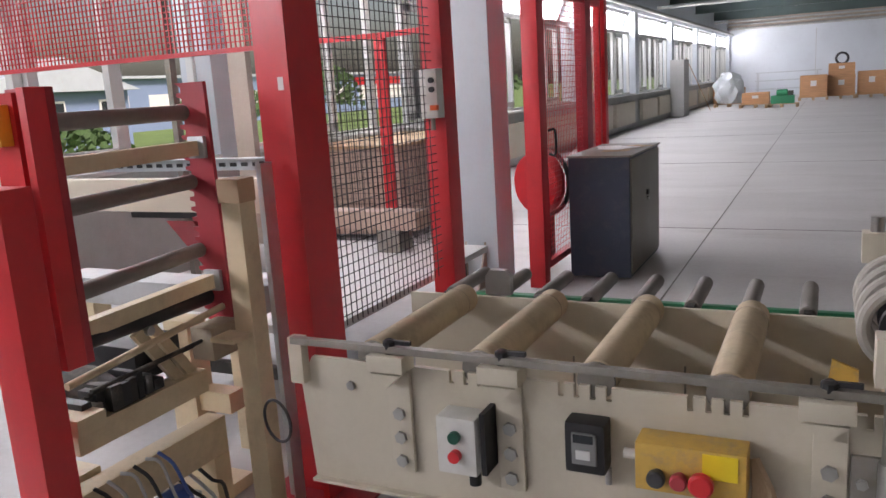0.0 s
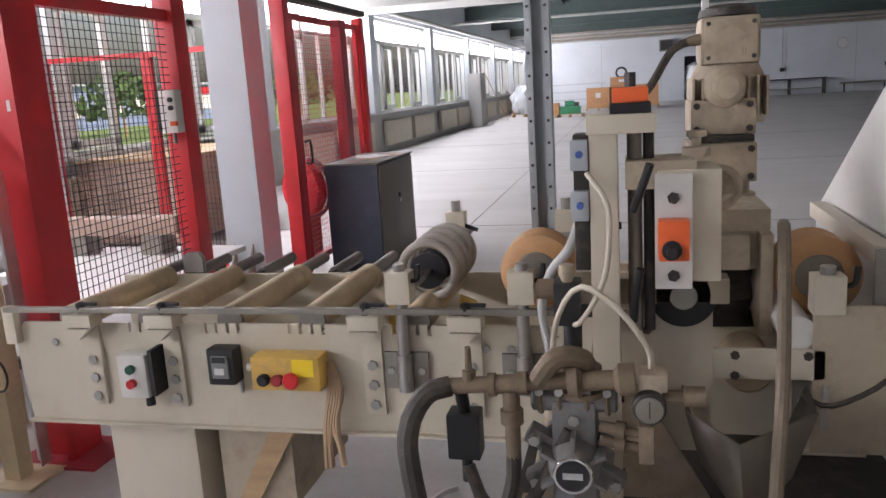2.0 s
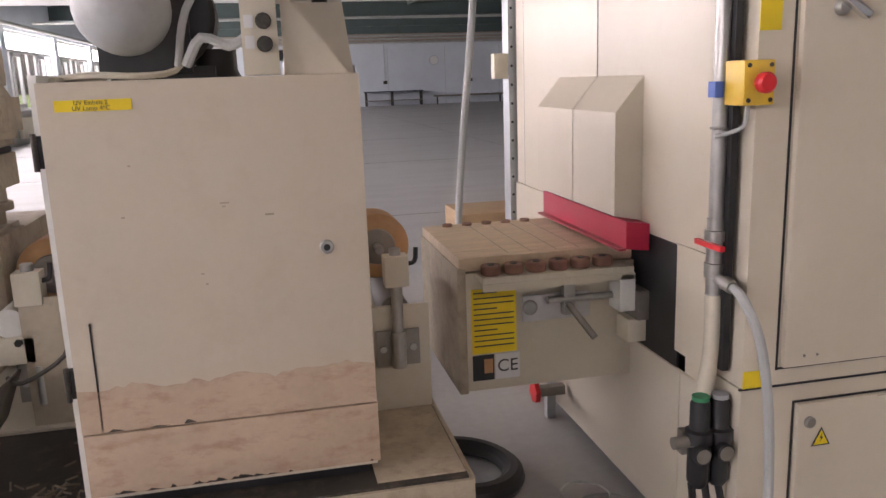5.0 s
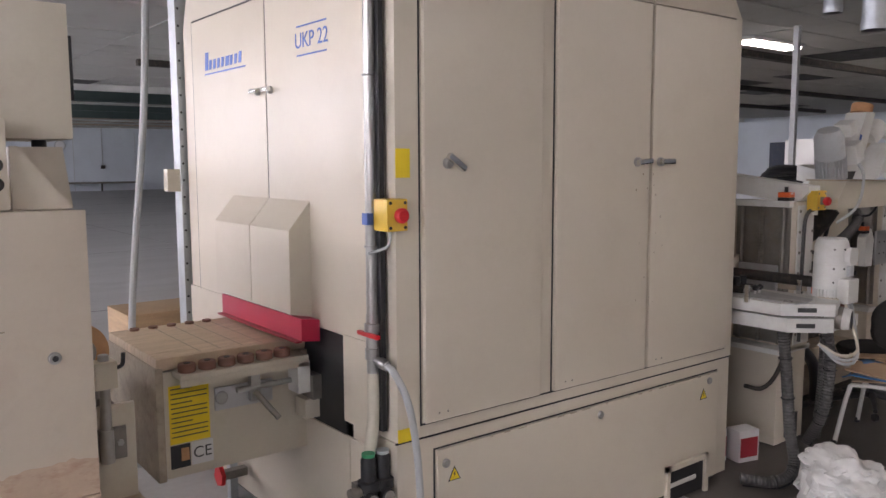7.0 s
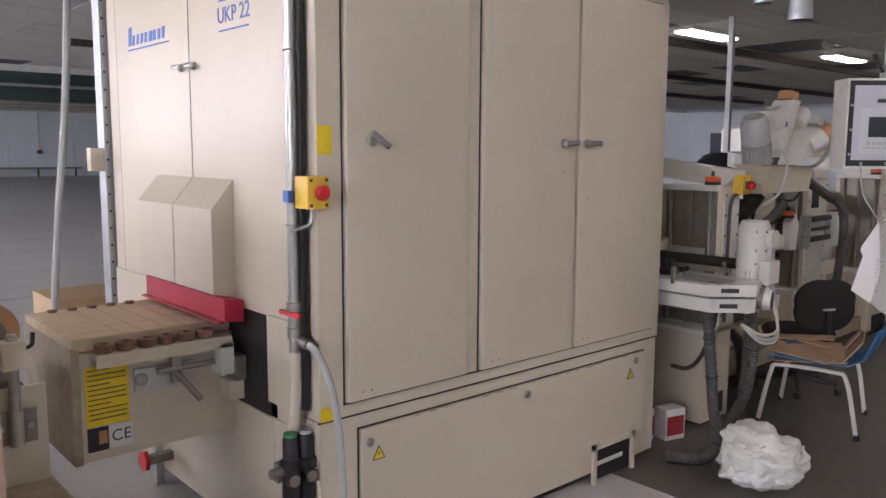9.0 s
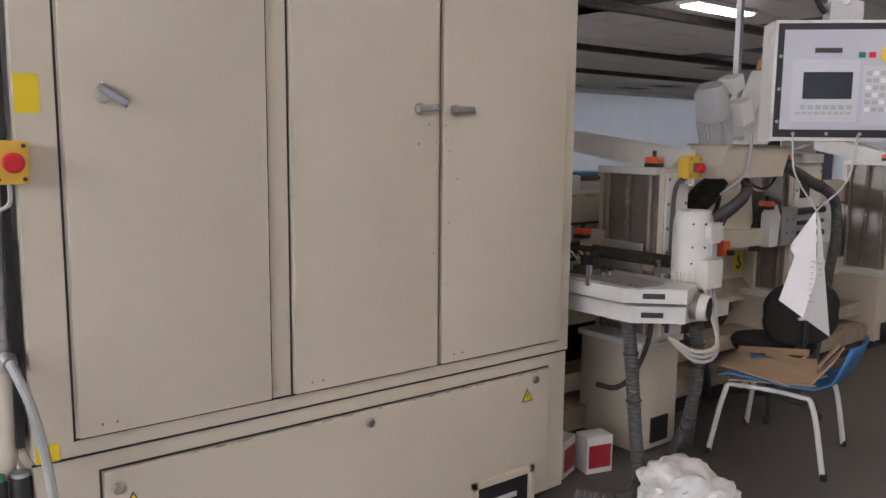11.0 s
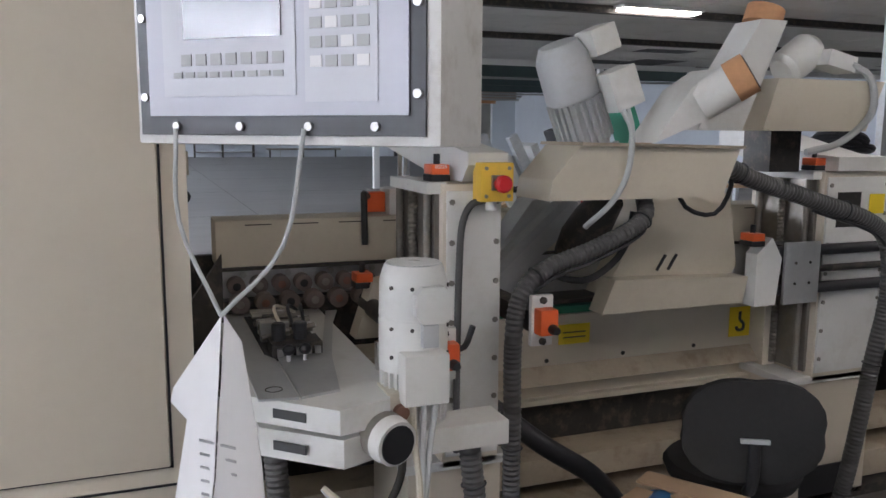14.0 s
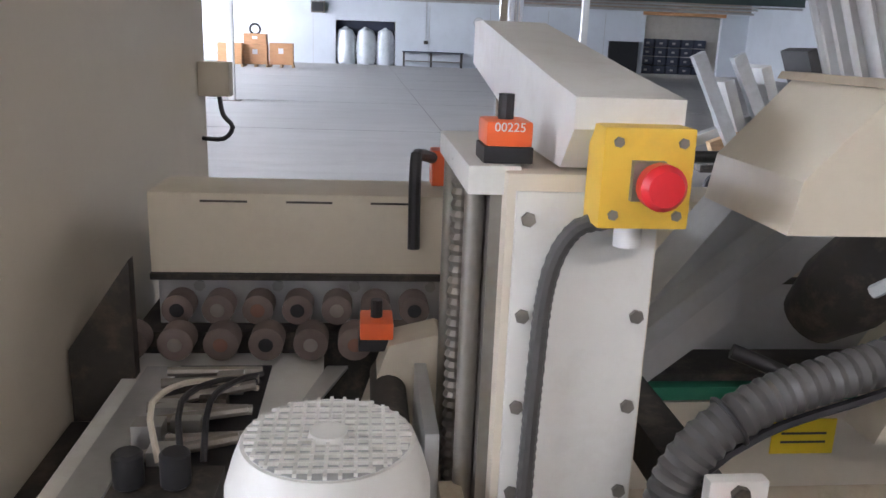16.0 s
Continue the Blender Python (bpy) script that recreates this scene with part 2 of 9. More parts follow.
def box(bm, x0, y0, z0, x1, y1, z1, bev=0.0, m=None):
    vs = [bm.verts.new(p) for p in ((x0, y0, z0), (x1, y0, z0), (x1, y1, z0), (x0, y1, z0), (x0, y0, z1), (x1, y0, z1), (x1, y1, z1), (x0, y1, z1))]
    fs = [bm.faces.new([vs[i] for i in q]) for q in ((0, 3, 2, 1), (4, 5, 6, 7), (0, 1, 5, 4), (1, 2, 6, 5), (2, 3, 7, 6), (3, 0, 4, 7))]
    if bev:
        es = list({e for f in fs for e in f.edges})
        r = bmesh.ops.bevel(bm, geom=es, offset=bev, segments=2, profile=0.7, affect="EDGES")
        vs = list({v for f in r["faces"] for v in f.verts})
    if m:
        bmesh.ops.transform(bm, matrix=m, verts=vs)
    return bm


def prism(bm, poly, axis, a, b):
    """Extrude a 2D outline along x (outline y,z), y (outline x,z) or z (outline x,y)."""
    def p3(u, v, w):
        return {"x": (w, u, v), "y": (u, w, v), "z": (u, v, w)}[axis]
    lo = [bm.verts.new(p3(u, v, a)) for u, v in poly]
    hi = [bm.verts.new(p3(u, v, b)) for u, v in poly]
    bm.faces.new(lo), bm.faces.new(hi[::-1])
    n = len(poly)
    for i in range(n):
        bm.faces.new((lo[i], lo[(i + 1) % n], hi[(i + 1) % n], hi[i]))
    return bm


def lathe(bm, p, q, prof, n=20):
    """Turn a profile of (distance along, radius) about the line p to q; the distances are in metres from p."""
    p, q = Vector(p), Vector(q)
    d = (q - p).normalized()
    u = d.orthogonal().normalized()
    w = d.cross(u)
    rings = []
    for s, r in prof:
        c = p + d * s
        rings.append([bm.verts.new(c + (u * math.cos(2 * math.pi * i / n) + w * math.sin(2 * math.pi * i / n)) * max(r, 1e-4)) for i in range(n)])
    for a, b in zip(rings, rings[1:]):
        for i in range(n):
            bm.faces.new((a[i], a[(i + 1) % n], b[(i + 1) % n], b[i]))
    bm.faces.new(rings[0][::-1]), bm.faces.new(rings[-1])
    return bm


def cyl(bm, p, q, r, n=16, r2=None, bev=0.0):
    ln = (Vector(q) - Vector(p)).length
    r2 = r if r2 is None else r2
    if bev:
        return lathe(bm, p, q, [(0, r - bev), (bev, r), (ln - bev, r2), (ln, r2 - bev)], n)
    return lathe(bm, p, q, [(0, r), (ln, r2)], n)


def ring(bm, c, axis, R, r, n=24, k=8):
    """A torus."""
    c, d = Vector(c), Vector(axis).normalized()
    u = d.orthogonal().normalized()
    w = d.cross(u)
    rows = []
    for i in range(n):
        a = 2 * math.pi * i / n
        e = u * math.cos(a) + w * math.sin(a)
        rows.append([bm.verts.new(c + e * (R + r * math.cos(2 * math.pi * j / k)) + d * r * math.sin(2 * math.pi * j / k)) for j in range(k)])
    for i in range(n):
        for j in range(k):
            bm.faces.new((rows[i][j], rows[(i + 1) % n][j], rows[(i + 1) % n][(j + 1) % k], rows[i][(j + 1) % k]))
    return bm


def curve_points(pts, step):
    pts = [Vector(p) for p in pts]
    P = [pts[0] * 2 - pts[1]] + pts + [pts[-1] * 2 - pts[-2]]
    out = []
    for i in range(1, len(P) - 2):
        a, b, c, d = P[i - 1:i + 3]
        n = max(3, int((c - b).length / step))
        for k in range(n):
            t = k / n
            out.append(0.5 * (2 * b + (c - a) * t + (2 * a - 5 * b + 4 * c - d) * t * t + (3 * b - a - 3 * c + d) * t ** 3))
    return out + [pts[-1]]


def tube(bm, pts, r, n=8, step=0.03, ribs=0.0):
    """A hose through the points; ribs gives corrugation depth."""
    c = curve_points(pts, step)
    u = None
    rows = []
    for i, p in enumerate(c):
        d = (c[min(i + 1, len(c) - 1)] - c[max(i - 1, 0)]).normalized()
        u = d.orthogonal().normalized() if u is None else (u - d * u.dot(d)).normalized()
        w = d.cross(u)
        rr = r - (ribs if ribs and i % 2 else 0)
        rows.append([bm.verts.new(p + (u * math.cos(2 * math.pi * j / n) + w * math.sin(2 * math.pi * j / n)) * rr) for j in range(n)])
    for a, b in zip(rows, rows[1:]):
        for j in range(n):
            bm.faces.new((a[j], a[(j + 1) % n], b[(j + 1) % n], b[j]))
    bm.faces.new(rows[0][::-1]), bm.faces.new(rows[-1])
    return bm


def put_text(name, body, size, m, material, parent, depth=0.001):
    """Lettering as a mesh, lying in the local xy plane of the pose m (world)."""
    c = bpy.data.curves.new(name, "FONT")
    c.body, c.size, c.extrude, c.align_x, c.align_y = body, size, depth, "CENTER", "CENTER"
    tmp = bpy.data.objects.new(name, c)
    scene.collection.objects.link(tmp)
    me = bpy.data.meshes.new_from_object(tmp.evaluated_get(bpy.context.evaluated_depsgraph_get()))
    bpy.data.objects.remove(tmp)
    me.transform(Matrix.Translation(-ORIGIN[parent]) @ m)
    me.materials.clear()
    me.materials.append(material)
    ob = new(name, me)
    ob.parent = parent
    ORIGIN[ob] = ORIGIN[parent]
    return ob


def bolts(bm, pts, axis, r=0.008, h=0.006):
    for p in pts:
        q = Vector(p) + Vector(axis) * h
        cyl(bm, p, q, r, 6)
    return bm


def each_bolt(name, pts, axis, r, h, material, parent):
    for p in pts:
        part(name, bolts(B(), [p], axis, r, h), material, parent)


# ---------------------------------------------------------------- the hall
def build_hall():
    single("floor", box(B(), WX - 0.3, BACK - 0.3, -0.3, RIGHT + 0.3, FAR + 0.3, 0), FLOORM, "dusty grey concrete slab floor with joints and stains", "floor", kind="structure")
    joints = B()
    for x in (-1.0, 7.0, 14.0, 21.0):
        box(joints, x - 0.006, 3, 0.0008, x + 0.006, FAR, 0.003)
    for y in (8.0, 14.0, 20.0, 26.0, 32.0, 38.0, 44.0):
        box(joints, WX, y - 0.008, 0.0008, RIGHT, y + 0.008, 0.0025)
    single("floor_joint", joints, FLOORD, "dark joints between the concrete floor slabs", "floor joint", kind="structure")
    # sheet with shade in its colour, where window light does not reach
    single("floor_east", box(B(), 4.75, BACK, 0.0005, RIGHT, 2.6, 0.004), FLOORD, "concrete floor round the machines, shade in its dark colour", "floor", kind="structure")
    # window wall: dado, lintel, piers, frames and panes
    single("wall_west", box(B(), WX - 0.3, BACK - 0.3, 0, WX, FAR + 0.3, 0.98), SILLW, "grey painted low wall under the windows", "wall", kind="structure")
    single("wall_west_lintel", box(B(), WX - 0.3, BACK - 0.3, 3.36, WX, FAR + 0.3, ROOF + 0.4), WALLP, "white painted wall above the windows", "wall", kind="structure")
    ys = [-6.0 + 6.07 * k for k in range(10)]
    for k, y in enumerate(ys):
        single("pier", box(B(), WX - 0.3, y - 0.22, 0.98, WX + 0.08, y + 0.22, 3.36, 0.01), WALLP, "white painted pier between the windows", "pier", kind="structure")
    for k in range(9):
        a, b = ys[k] + 0.22, ys[k + 1] - 0.22
        win = thing("window_%d" % (k + 1), "white framed factory window with upper lights and casements", "window", (WX - 0.15, (a + b) / 2, 0.98), kind="structure")
        fr = B()
        for z0, z1 in ((0.98, 1.06), (2.72, 2.80), (3.28, 3.36)):
            box(fr, WX - 0.2, a, z0, WX - 0.1, b, z1)
        w = (b - a) / 6
        for i in range(7):
            y = a + w * i
            box(fr, WX - 0.19, y - 0.04, 1.06, WX - 0.11, y + 0.04, 2.72)
            box(fr, WX - 0.19, y - 0.03, 2.80, WX - 0.11, y + 0.03, 3.28)
        part("window_frame", fr, FRAMEW, win)
        for i in (1, 4):
            sash = B()
            y0, y1 = a + w * i + 0.045, a + w * (i + 1) - 0.045
            for q in ((y0, 1.08, y1, 1.18), (y0, 2.6, y1, 2.7), (y0, 1.08, y0 + 0.09, 2.7), (y1 - 0.09, 1.08, y1, 2.7)):
                box(sash, WX - 0.13, q[0], q[1], WX - 0.06, q[2], q[3])
            part("casement", sash, FRAMEW, win)
        part("window_sill", box(B(), WX - 0.12, a, 0.98, WX + 0.1, b, 1.02, 0.006), FRAMEW, win)
        pane = part("pane", box(B(), WX - 0.155, a, 1.06, WX - 0.149, b, 3.28), GLASS, win)
        pane.visible_shadow = False
    # other walls
    far = box(B(), WX - 0.3, FAR, 0, 3.9, FAR + 0.3, ROOF + 0.4)
    box(far, 7.4, FAR, 0, 22.5, FAR + 0.3, ROOF + 0.4)
    box(far, 27.3, FAR, 0, RIGHT + 0.3, FAR + 0.3, ROOF + 0.4)
    box(far, 3.9, FAR, 2.5, 7.4, FAR + 0.3, ROOF + 0.4)
    box(far, 22.5, FAR, 3.5, 27.3, FAR + 0.3, ROOF + 0.4)
    single("wall_north", far, WALLP, "white painted far wall with two gateways", "wall", kind="structure")
    single("wall_east", box(B(), RIGHT, BACK - 0.3, 0, RIGHT + 0.3, FAR + 8, ROOF + 0.4), WALLP, "white painted hall wall", "wall", kind="structure")
    single("wall_south", box(B(), WX - 0.3, BACK - 0.3, 0, RIGHT + 0.3, BACK, ROOF + 0.4), WALLP, "white painted hall wall", "wall", kind="structure")
    store = box(B(), 3.6, FAR + 3.6, -0.1, RIGHT, FAR + 3.8, 4.2)
    box(store, 3.5, FAR + 0.3, -0.1, 3.6, FAR + 3.8, 4.2), box(store, 3.5, FAR + 0.3, 4.2, RIGHT, FAR + 3.8, 4.3)
    box(store, 3.5, FAR + 0.3, -0.3, RIGHT, FAR + 3.8, -0.002)
    single("wall_store", store, SILLW, "grey walls of the store behind the gateways", "wall", kind="structure")
    lines = B()
    for x in (-0.8, 2.6, 9.4, 13.0, 16.5, 20.0):
        box(lines, x - 0.012, FAR - 0.012, 0, x + 0.012, FAR, 3.5)
    single("trim", lines, SILLW, "thin cover strips on the far wall", "trim", kind="structure")
    # tiled ceiling with a grid and a few missing tiles
    rng = random.Random(5)
    c = B()
    box(c, WX + 0.02, BACK, CEIL + 0.06, RIGHT, EDGE, CEIL + 0.12)
    x = WX + 0.1
    gone = B()
    while x < RIGHT - 1.2:
        y = BACK
        while y < EDGE - 0.55:
            near = -2 < x < 22 and y > 0
            if rng.random() < (0.05 if near else 0.02):
                n = rng.choice((1, 2, 3))
                box(gone, x + 0.03, y + 0.03, CEIL + 0.0, x + 1.22 * 1 - 0.03, min(y + 0.61 * n, EDGE) - 0.03, CEIL + 0.01)
            elif near:
                t = rng.uniform(-0.004, 0.004)
                box(c, x + 0.008, y + 0.008, CEIL + t, x + 1.212, y + 0.602, CEIL + 0.03)
            y += 0.61
        x += 1.22
    box(c, WX + 0.02, BACK, CEIL + 0.02, RIGHT, EDGE, CEIL + 0.06)
    single("ceiling", c, TILE, "suspended white tile ceiling with stained tiles", "ceiling", kind="structure")
    # black sheets paint the shade above the missing tiles
    single("ceiling_gap", gone, BLACK, "missing ceiling tiles, the shade above drawn as black sheets", "ceiling gap", kind="structure")
    single("ceiling_edge", box(B(), WX + 0.02, EDGE, CEIL - 0.12, RIGHT, EDGE + 0.06, ROOF), TILE, "pale fascia at the end of the tile ceiling", "ceiling", kind="structure")
    # steel deck beyond
    d = B()
    # ribs run across the hall's length
    ribs = []
    y = EDGE
    while y < FAR:
        ribs += [(y, ROOF), (y + 0.16, ROOF), (y + 0.22, ROOF + 0.1), (y + 0.38, ROOF + 0.1)]
        y += 0.44
    prism(d, ribs + [(FAR, ROOF + 0.35), (EDGE, ROOF + 0.35)], "x", WX - 0.3, RIGHT + 0.3)
    box(d, WX - 0.3, BACK - 0.3, ROOF + 0.3, RIGHT + 0.3, EDGE, ROOF + 0.4)
    single("ceiling_deck", d, DECK, "dark corrugated steel roof deck", "roof deck", kind="structure")
    for y in (18.2, 24.2, 30.3, 36.4, 42.4):
        b = B()
        box(b, WX, y - 0.09, 3.95, RIGHT, y + 0.09, 3.99), box(b, WX, y - 0.012, 3.99, RIGHT, y + 0.012, 4.4), box(b, WX, y - 0.09, 4.4, RIGHT, y + 0.09, 4.44)
        single("roof_beam", b, BEAMG, "dark green steel roof beam", "beam", group="roof beams", kind="structure")
    for x in (-1.6, 2.4, 7.5, 12.5, 17.5, 22.5):
        b = box(B(), x - 0.05, EDGE, 4.3, x + 0.05, FAR, 4.48)
        single("purlin", b, BEAMG, "dark steel roof purlin", "beam", group="purlins", kind="structure")
    for i, (y, z, r) in enumerate(((FAR - 0.5, 3.75, 0.07), (FAR - 0.9, 3.95, 0.05), (FAR - 6, 3.85, 0.05), (28.0, 3.7, 0.05), (20.5, 3.62, 0.04))):
        single("pipe", cyl(B(), (WX, y, z), (RIGHT, y, z), r, 10), PIPE, "pale pipe run under the roof", "pipe", group="roof pipes")
    single("beam_fascia", box(B(), WX, FAR - 0.14, 3.72, RIGHT, FAR - 0.004, ROOF), FRAMEBROWN, "brown fascia over the far wall", "beam", kind="structure")
    single("pipe", cyl(B(), (WX + 0.25, 15.8, 3.45), (WX + 0.25, FAR, 3.45), 0.06, 10), PIPE, "pale pipe along the window wall", "pipe")
    for x, y in ((2.5, 19.6), (11.0, 20.0), (18.0, 20.0)):
        p = thing("pillar", "slim white steel pillar on a base plate", "pillar", (x, y, 0), group="hall pillars", kind="structure")
        part("shaft", box(B(), x - 0.08, y - 0.08, 0.02, x + 0.08, y + 0.08, ROOF, 0.01), FRAMEW, p)
        part("base_plate", box(B(), x - 0.2, y - 0.2, 0, x + 0.2, y + 0.2, 0.02), DSTEEL, p)
    # radiators under the windows
    for k in range(2, 9):
        a = ys[k] + 0.5
        for j in range(2):
            y0 = a + j * 2.7
            r = thing("radiator", "beige panel radiator on the low wall", "radiator", (WX + 0.1, y0 + 1.1, 0.15), group="radiators")
            f = B()
            box(f, WX + 0.03, y0, 0.18, WX + 0.14, y0 + 2.3, 0.8, 0.012)
            part("panel", f, BEIGE, r)
            part("bracket", box(B(), WX, y0 + 0.3, 0.4, WX + 0.03, y0 + 0.36, 0.7), DSTEEL, r)
            part("bracket", box(B(), WX, y0 + 1.9, 0.4, WX + 0.03, y0 + 1.96, 0.7), DSTEEL, r)
    # white square column beside the guard
    col = thing("column", "white painted square column with angled foot plates", "column", (-2.4, 5.62, 0), kind="structure")
    part("shaft", box(B(), -2.57, 5.45, 0, -2.23, 5.79, CEIL, 0.006), WALLP, col)
    for dx in (-0.1, 0.06):
        part("gusset", prism(B(), [(5.28, 0.0), (5.45, 0.0), (5.45, 0.34)], "x", -2.4 + dx, -2.385 + dx), FRAMEBROWN, col)
    # ceiling lamps in the tiled area; those at negative y are added unseen fill
    for x, y in ((11.3, 4.4), (15.4, 4.3), (11.4, 7.9), (21.5, 11.2), (15.5, 11.2), (3.2, -2.4), (5.4, -1.9), (7.4, -1.2), (9.6, -0.6), (19.0, 4.3)):
        l = thing("ceiling_light", "lit white fluorescent ceiling light, some added as unseen fill", "ceiling light", (x, y, CEIL), group="ceiling lights")
        part("tray", box(B(), x - 0.62, y - 0.16, CEIL - 0.05, x + 0.62, y + 0.16, CEIL - 0.005, 0.01), FRAMEW, l)
        part("diffuser", box(B(), x - 0.58, y - 0.12, CEIL - 0.075, x + 0.58, y + 0.12, CEIL - 0.052, 0.006), TUBE, l)


build_hall()


# ---------------------------------------------------------------- outside the windows
def build_outside():
    g = B()
    box(g, -900, -900, -0.9, -5.75, 900, -0.25)
    box(g, -5.75, FAR + 4.2, -0.9, 900, 900, -0.25), box(g, -5.75, -900, -0.9, 900, BACK - 0.5, -0.25), box(g, RIGHT + 0.5, BACK - 0.5, -0.9, 900, FAR + 4.2, -0.25)
    single("ground", g, GRASS, "green lawn outside the hall", "lawn", kind="structure")
    h = thing("house", "dark blue clad house with a pale roof", "house", (-34, 25, -0.25))
    part("wall", box(B(), -38, 20.4, -0.25, -31, 29, 2.5), BLUEWALL, h)
    part("roof", prism(B(), [(20.0, 2.4), (29.4, 2.4), (25.2, 3.9)], "x", -38.5, -30.5), ROOFGREY, h)
    for y in (21.6, 24.7, 27.8):
        w = part("window", box(B(), -31.02, y - 0.6, 0.9, -30.94, y + 0.6, 2.0), FRAMEW, h)
        part("pane", box(B(), -30.94, y - 0.5, 1.0, -30.92, y + 0.5, 1.9), SCREEN, w)
    b = thing("factory_building", "long blue and white factory building", "building", (-50, 62, -0.25))
    part("wall", box(B(), -60, 36, -0.25, -46, 100, 3.6), BLUEWALL, b)
    part("band", box(B(), -46, 74, 2.5, -45.9, 100, 3.3), RED, b, "red band")
    part("roof", box(B(), -60.4, 35.6, 3.6, -45.6, 100.4, 3.8), ROOFGREY, b)
    for i in range(10):
        part("window", box(B(), -46, 39 + i * 6, 0.9, -45.92, 43 + i * 6, 2.4), FRAMEW, b)
    rng = random.Random(3)
    for x, y, s in ((-14, 9.5, 0.8), (-15, 12.5, 0.9), (-26, 30, 1.6), (-30, 44, 2.2), (-24, 58, 2.2), (-40, 8, 2.0), (-13.5, 7.2, 0.7)):
        t = B()
        for i in range(420):
            a, el, rr = rng.uniform(0, 6.283), rng.uniform(-0.2, 1.5), s * rng.uniform(0.5, 1.05)
            p = Vector((x + rr * math.cos(a) * math.cos(el) * 1.2, y + rr * math.sin(a) * math.cos(el) * 1.3, s * 0.7 + rr * math.sin(el) - 0.2))
            e1 = Vector((rng.uniform(-1, 1), rng.uniform(-1, 1), rng.uniform(-1, 1))).normalized() * s * 0.12
            e2 = e1.orthogonal().normalized() * s * 0.09
            bm_v = [t.verts.new(p + q) for q in (e1, e2, -e1, -e2)]
            t.faces.new(bm_v)
        bush = thing("bush", "green leafy bush on the lawn", "bush", (x, y, -0.25), group="bushes")
        part("crown", t, LEAF, bush)
        part("stem", cyl(B(), (x, y, -0.25), (x, y, s * 0.7), 0.05 * s, 7, 0.02), WOOD, bush)


build_outside()


# ---------------------------------------------------------------- red guard fence
def mesh_panel(parent, p, q, z0, z1, step, w, material):
    """Woven wire between two plan points."""
    p, q = Vector((*p, 0)), Vector((*q, 0))
    d = q - p
    ln = d.length
    d.normalize()
    n = Vector((-d.y, d.x, 0))
    b = B()

    def bar(a, c):
        e = (c - a).normalized()
        s = Vector((0, 0, 1)) if abs(e.z) < 0.5 else d
        vs = []
        for end in (a, c):
            vs.append([b.verts.new(end + s * i * w + n * j * w) for i, j in ((-1, -1), (1, -1), (1, 1), (-1, 1))])
        for i in range(4):
            b.faces.new((vs[0][i], vs[0][(i + 1) % 4], vs[1][(i + 1) % 4], vs[1][i]))
    for i in range(1, int(ln / step)):
        x = p + d * i * step
        bar(x + Vector((0, 0, z0)), x + Vector((0, 0, z1)))
    for i in range(1, int((z1 - z0) / step)):
        z = Vector((0, 0, z0 + i * step))
        bar(p + z + n * w * 1.5, q + z + n * w * 1.5)
    ob = part("wire_mesh", b, material, parent, "dark woven wire mesh" if material is BLACK else "red wire mesh")
    return tagged(ob, kind="stuff")


def fence_frame(parent, p, q, z0, z1, r=0.022, mid=()):
    for a, b in (((*p, z0), (*p, z1)), ((*q, z0), (*q, z1))):
        part("upright", box(B(), a[0] - r, a[1] - r, a[2], a[0] + r, a[1] + r, b[2]), RED, parent)
    for z in (z0, z1 - 2 * r, *mid):
        bm = B()
        lo, hi = sorted((p, q))
        if abs(p[0] - q[0]) < 0.2:
            lo, hi = sorted((p, q), key=lambda u: u[1])
            prism(bm, [(lo[0] - r, lo[1] + r), (lo[0] + r, lo[1] + r), (hi[0] + r, hi[1] - r), (hi[0] - r, hi[1] - r)], "z", z, z + 2 * r)
        else:
            prism(bm, [(lo[0] + r, lo[1] - r), (lo[0] + r, lo[1] + r), (hi[0] - r, hi[1] + r), (hi[0] - r, hi[1] - r)], "z", z, z + 2 * r)
        part("rail", bm, RED, parent)


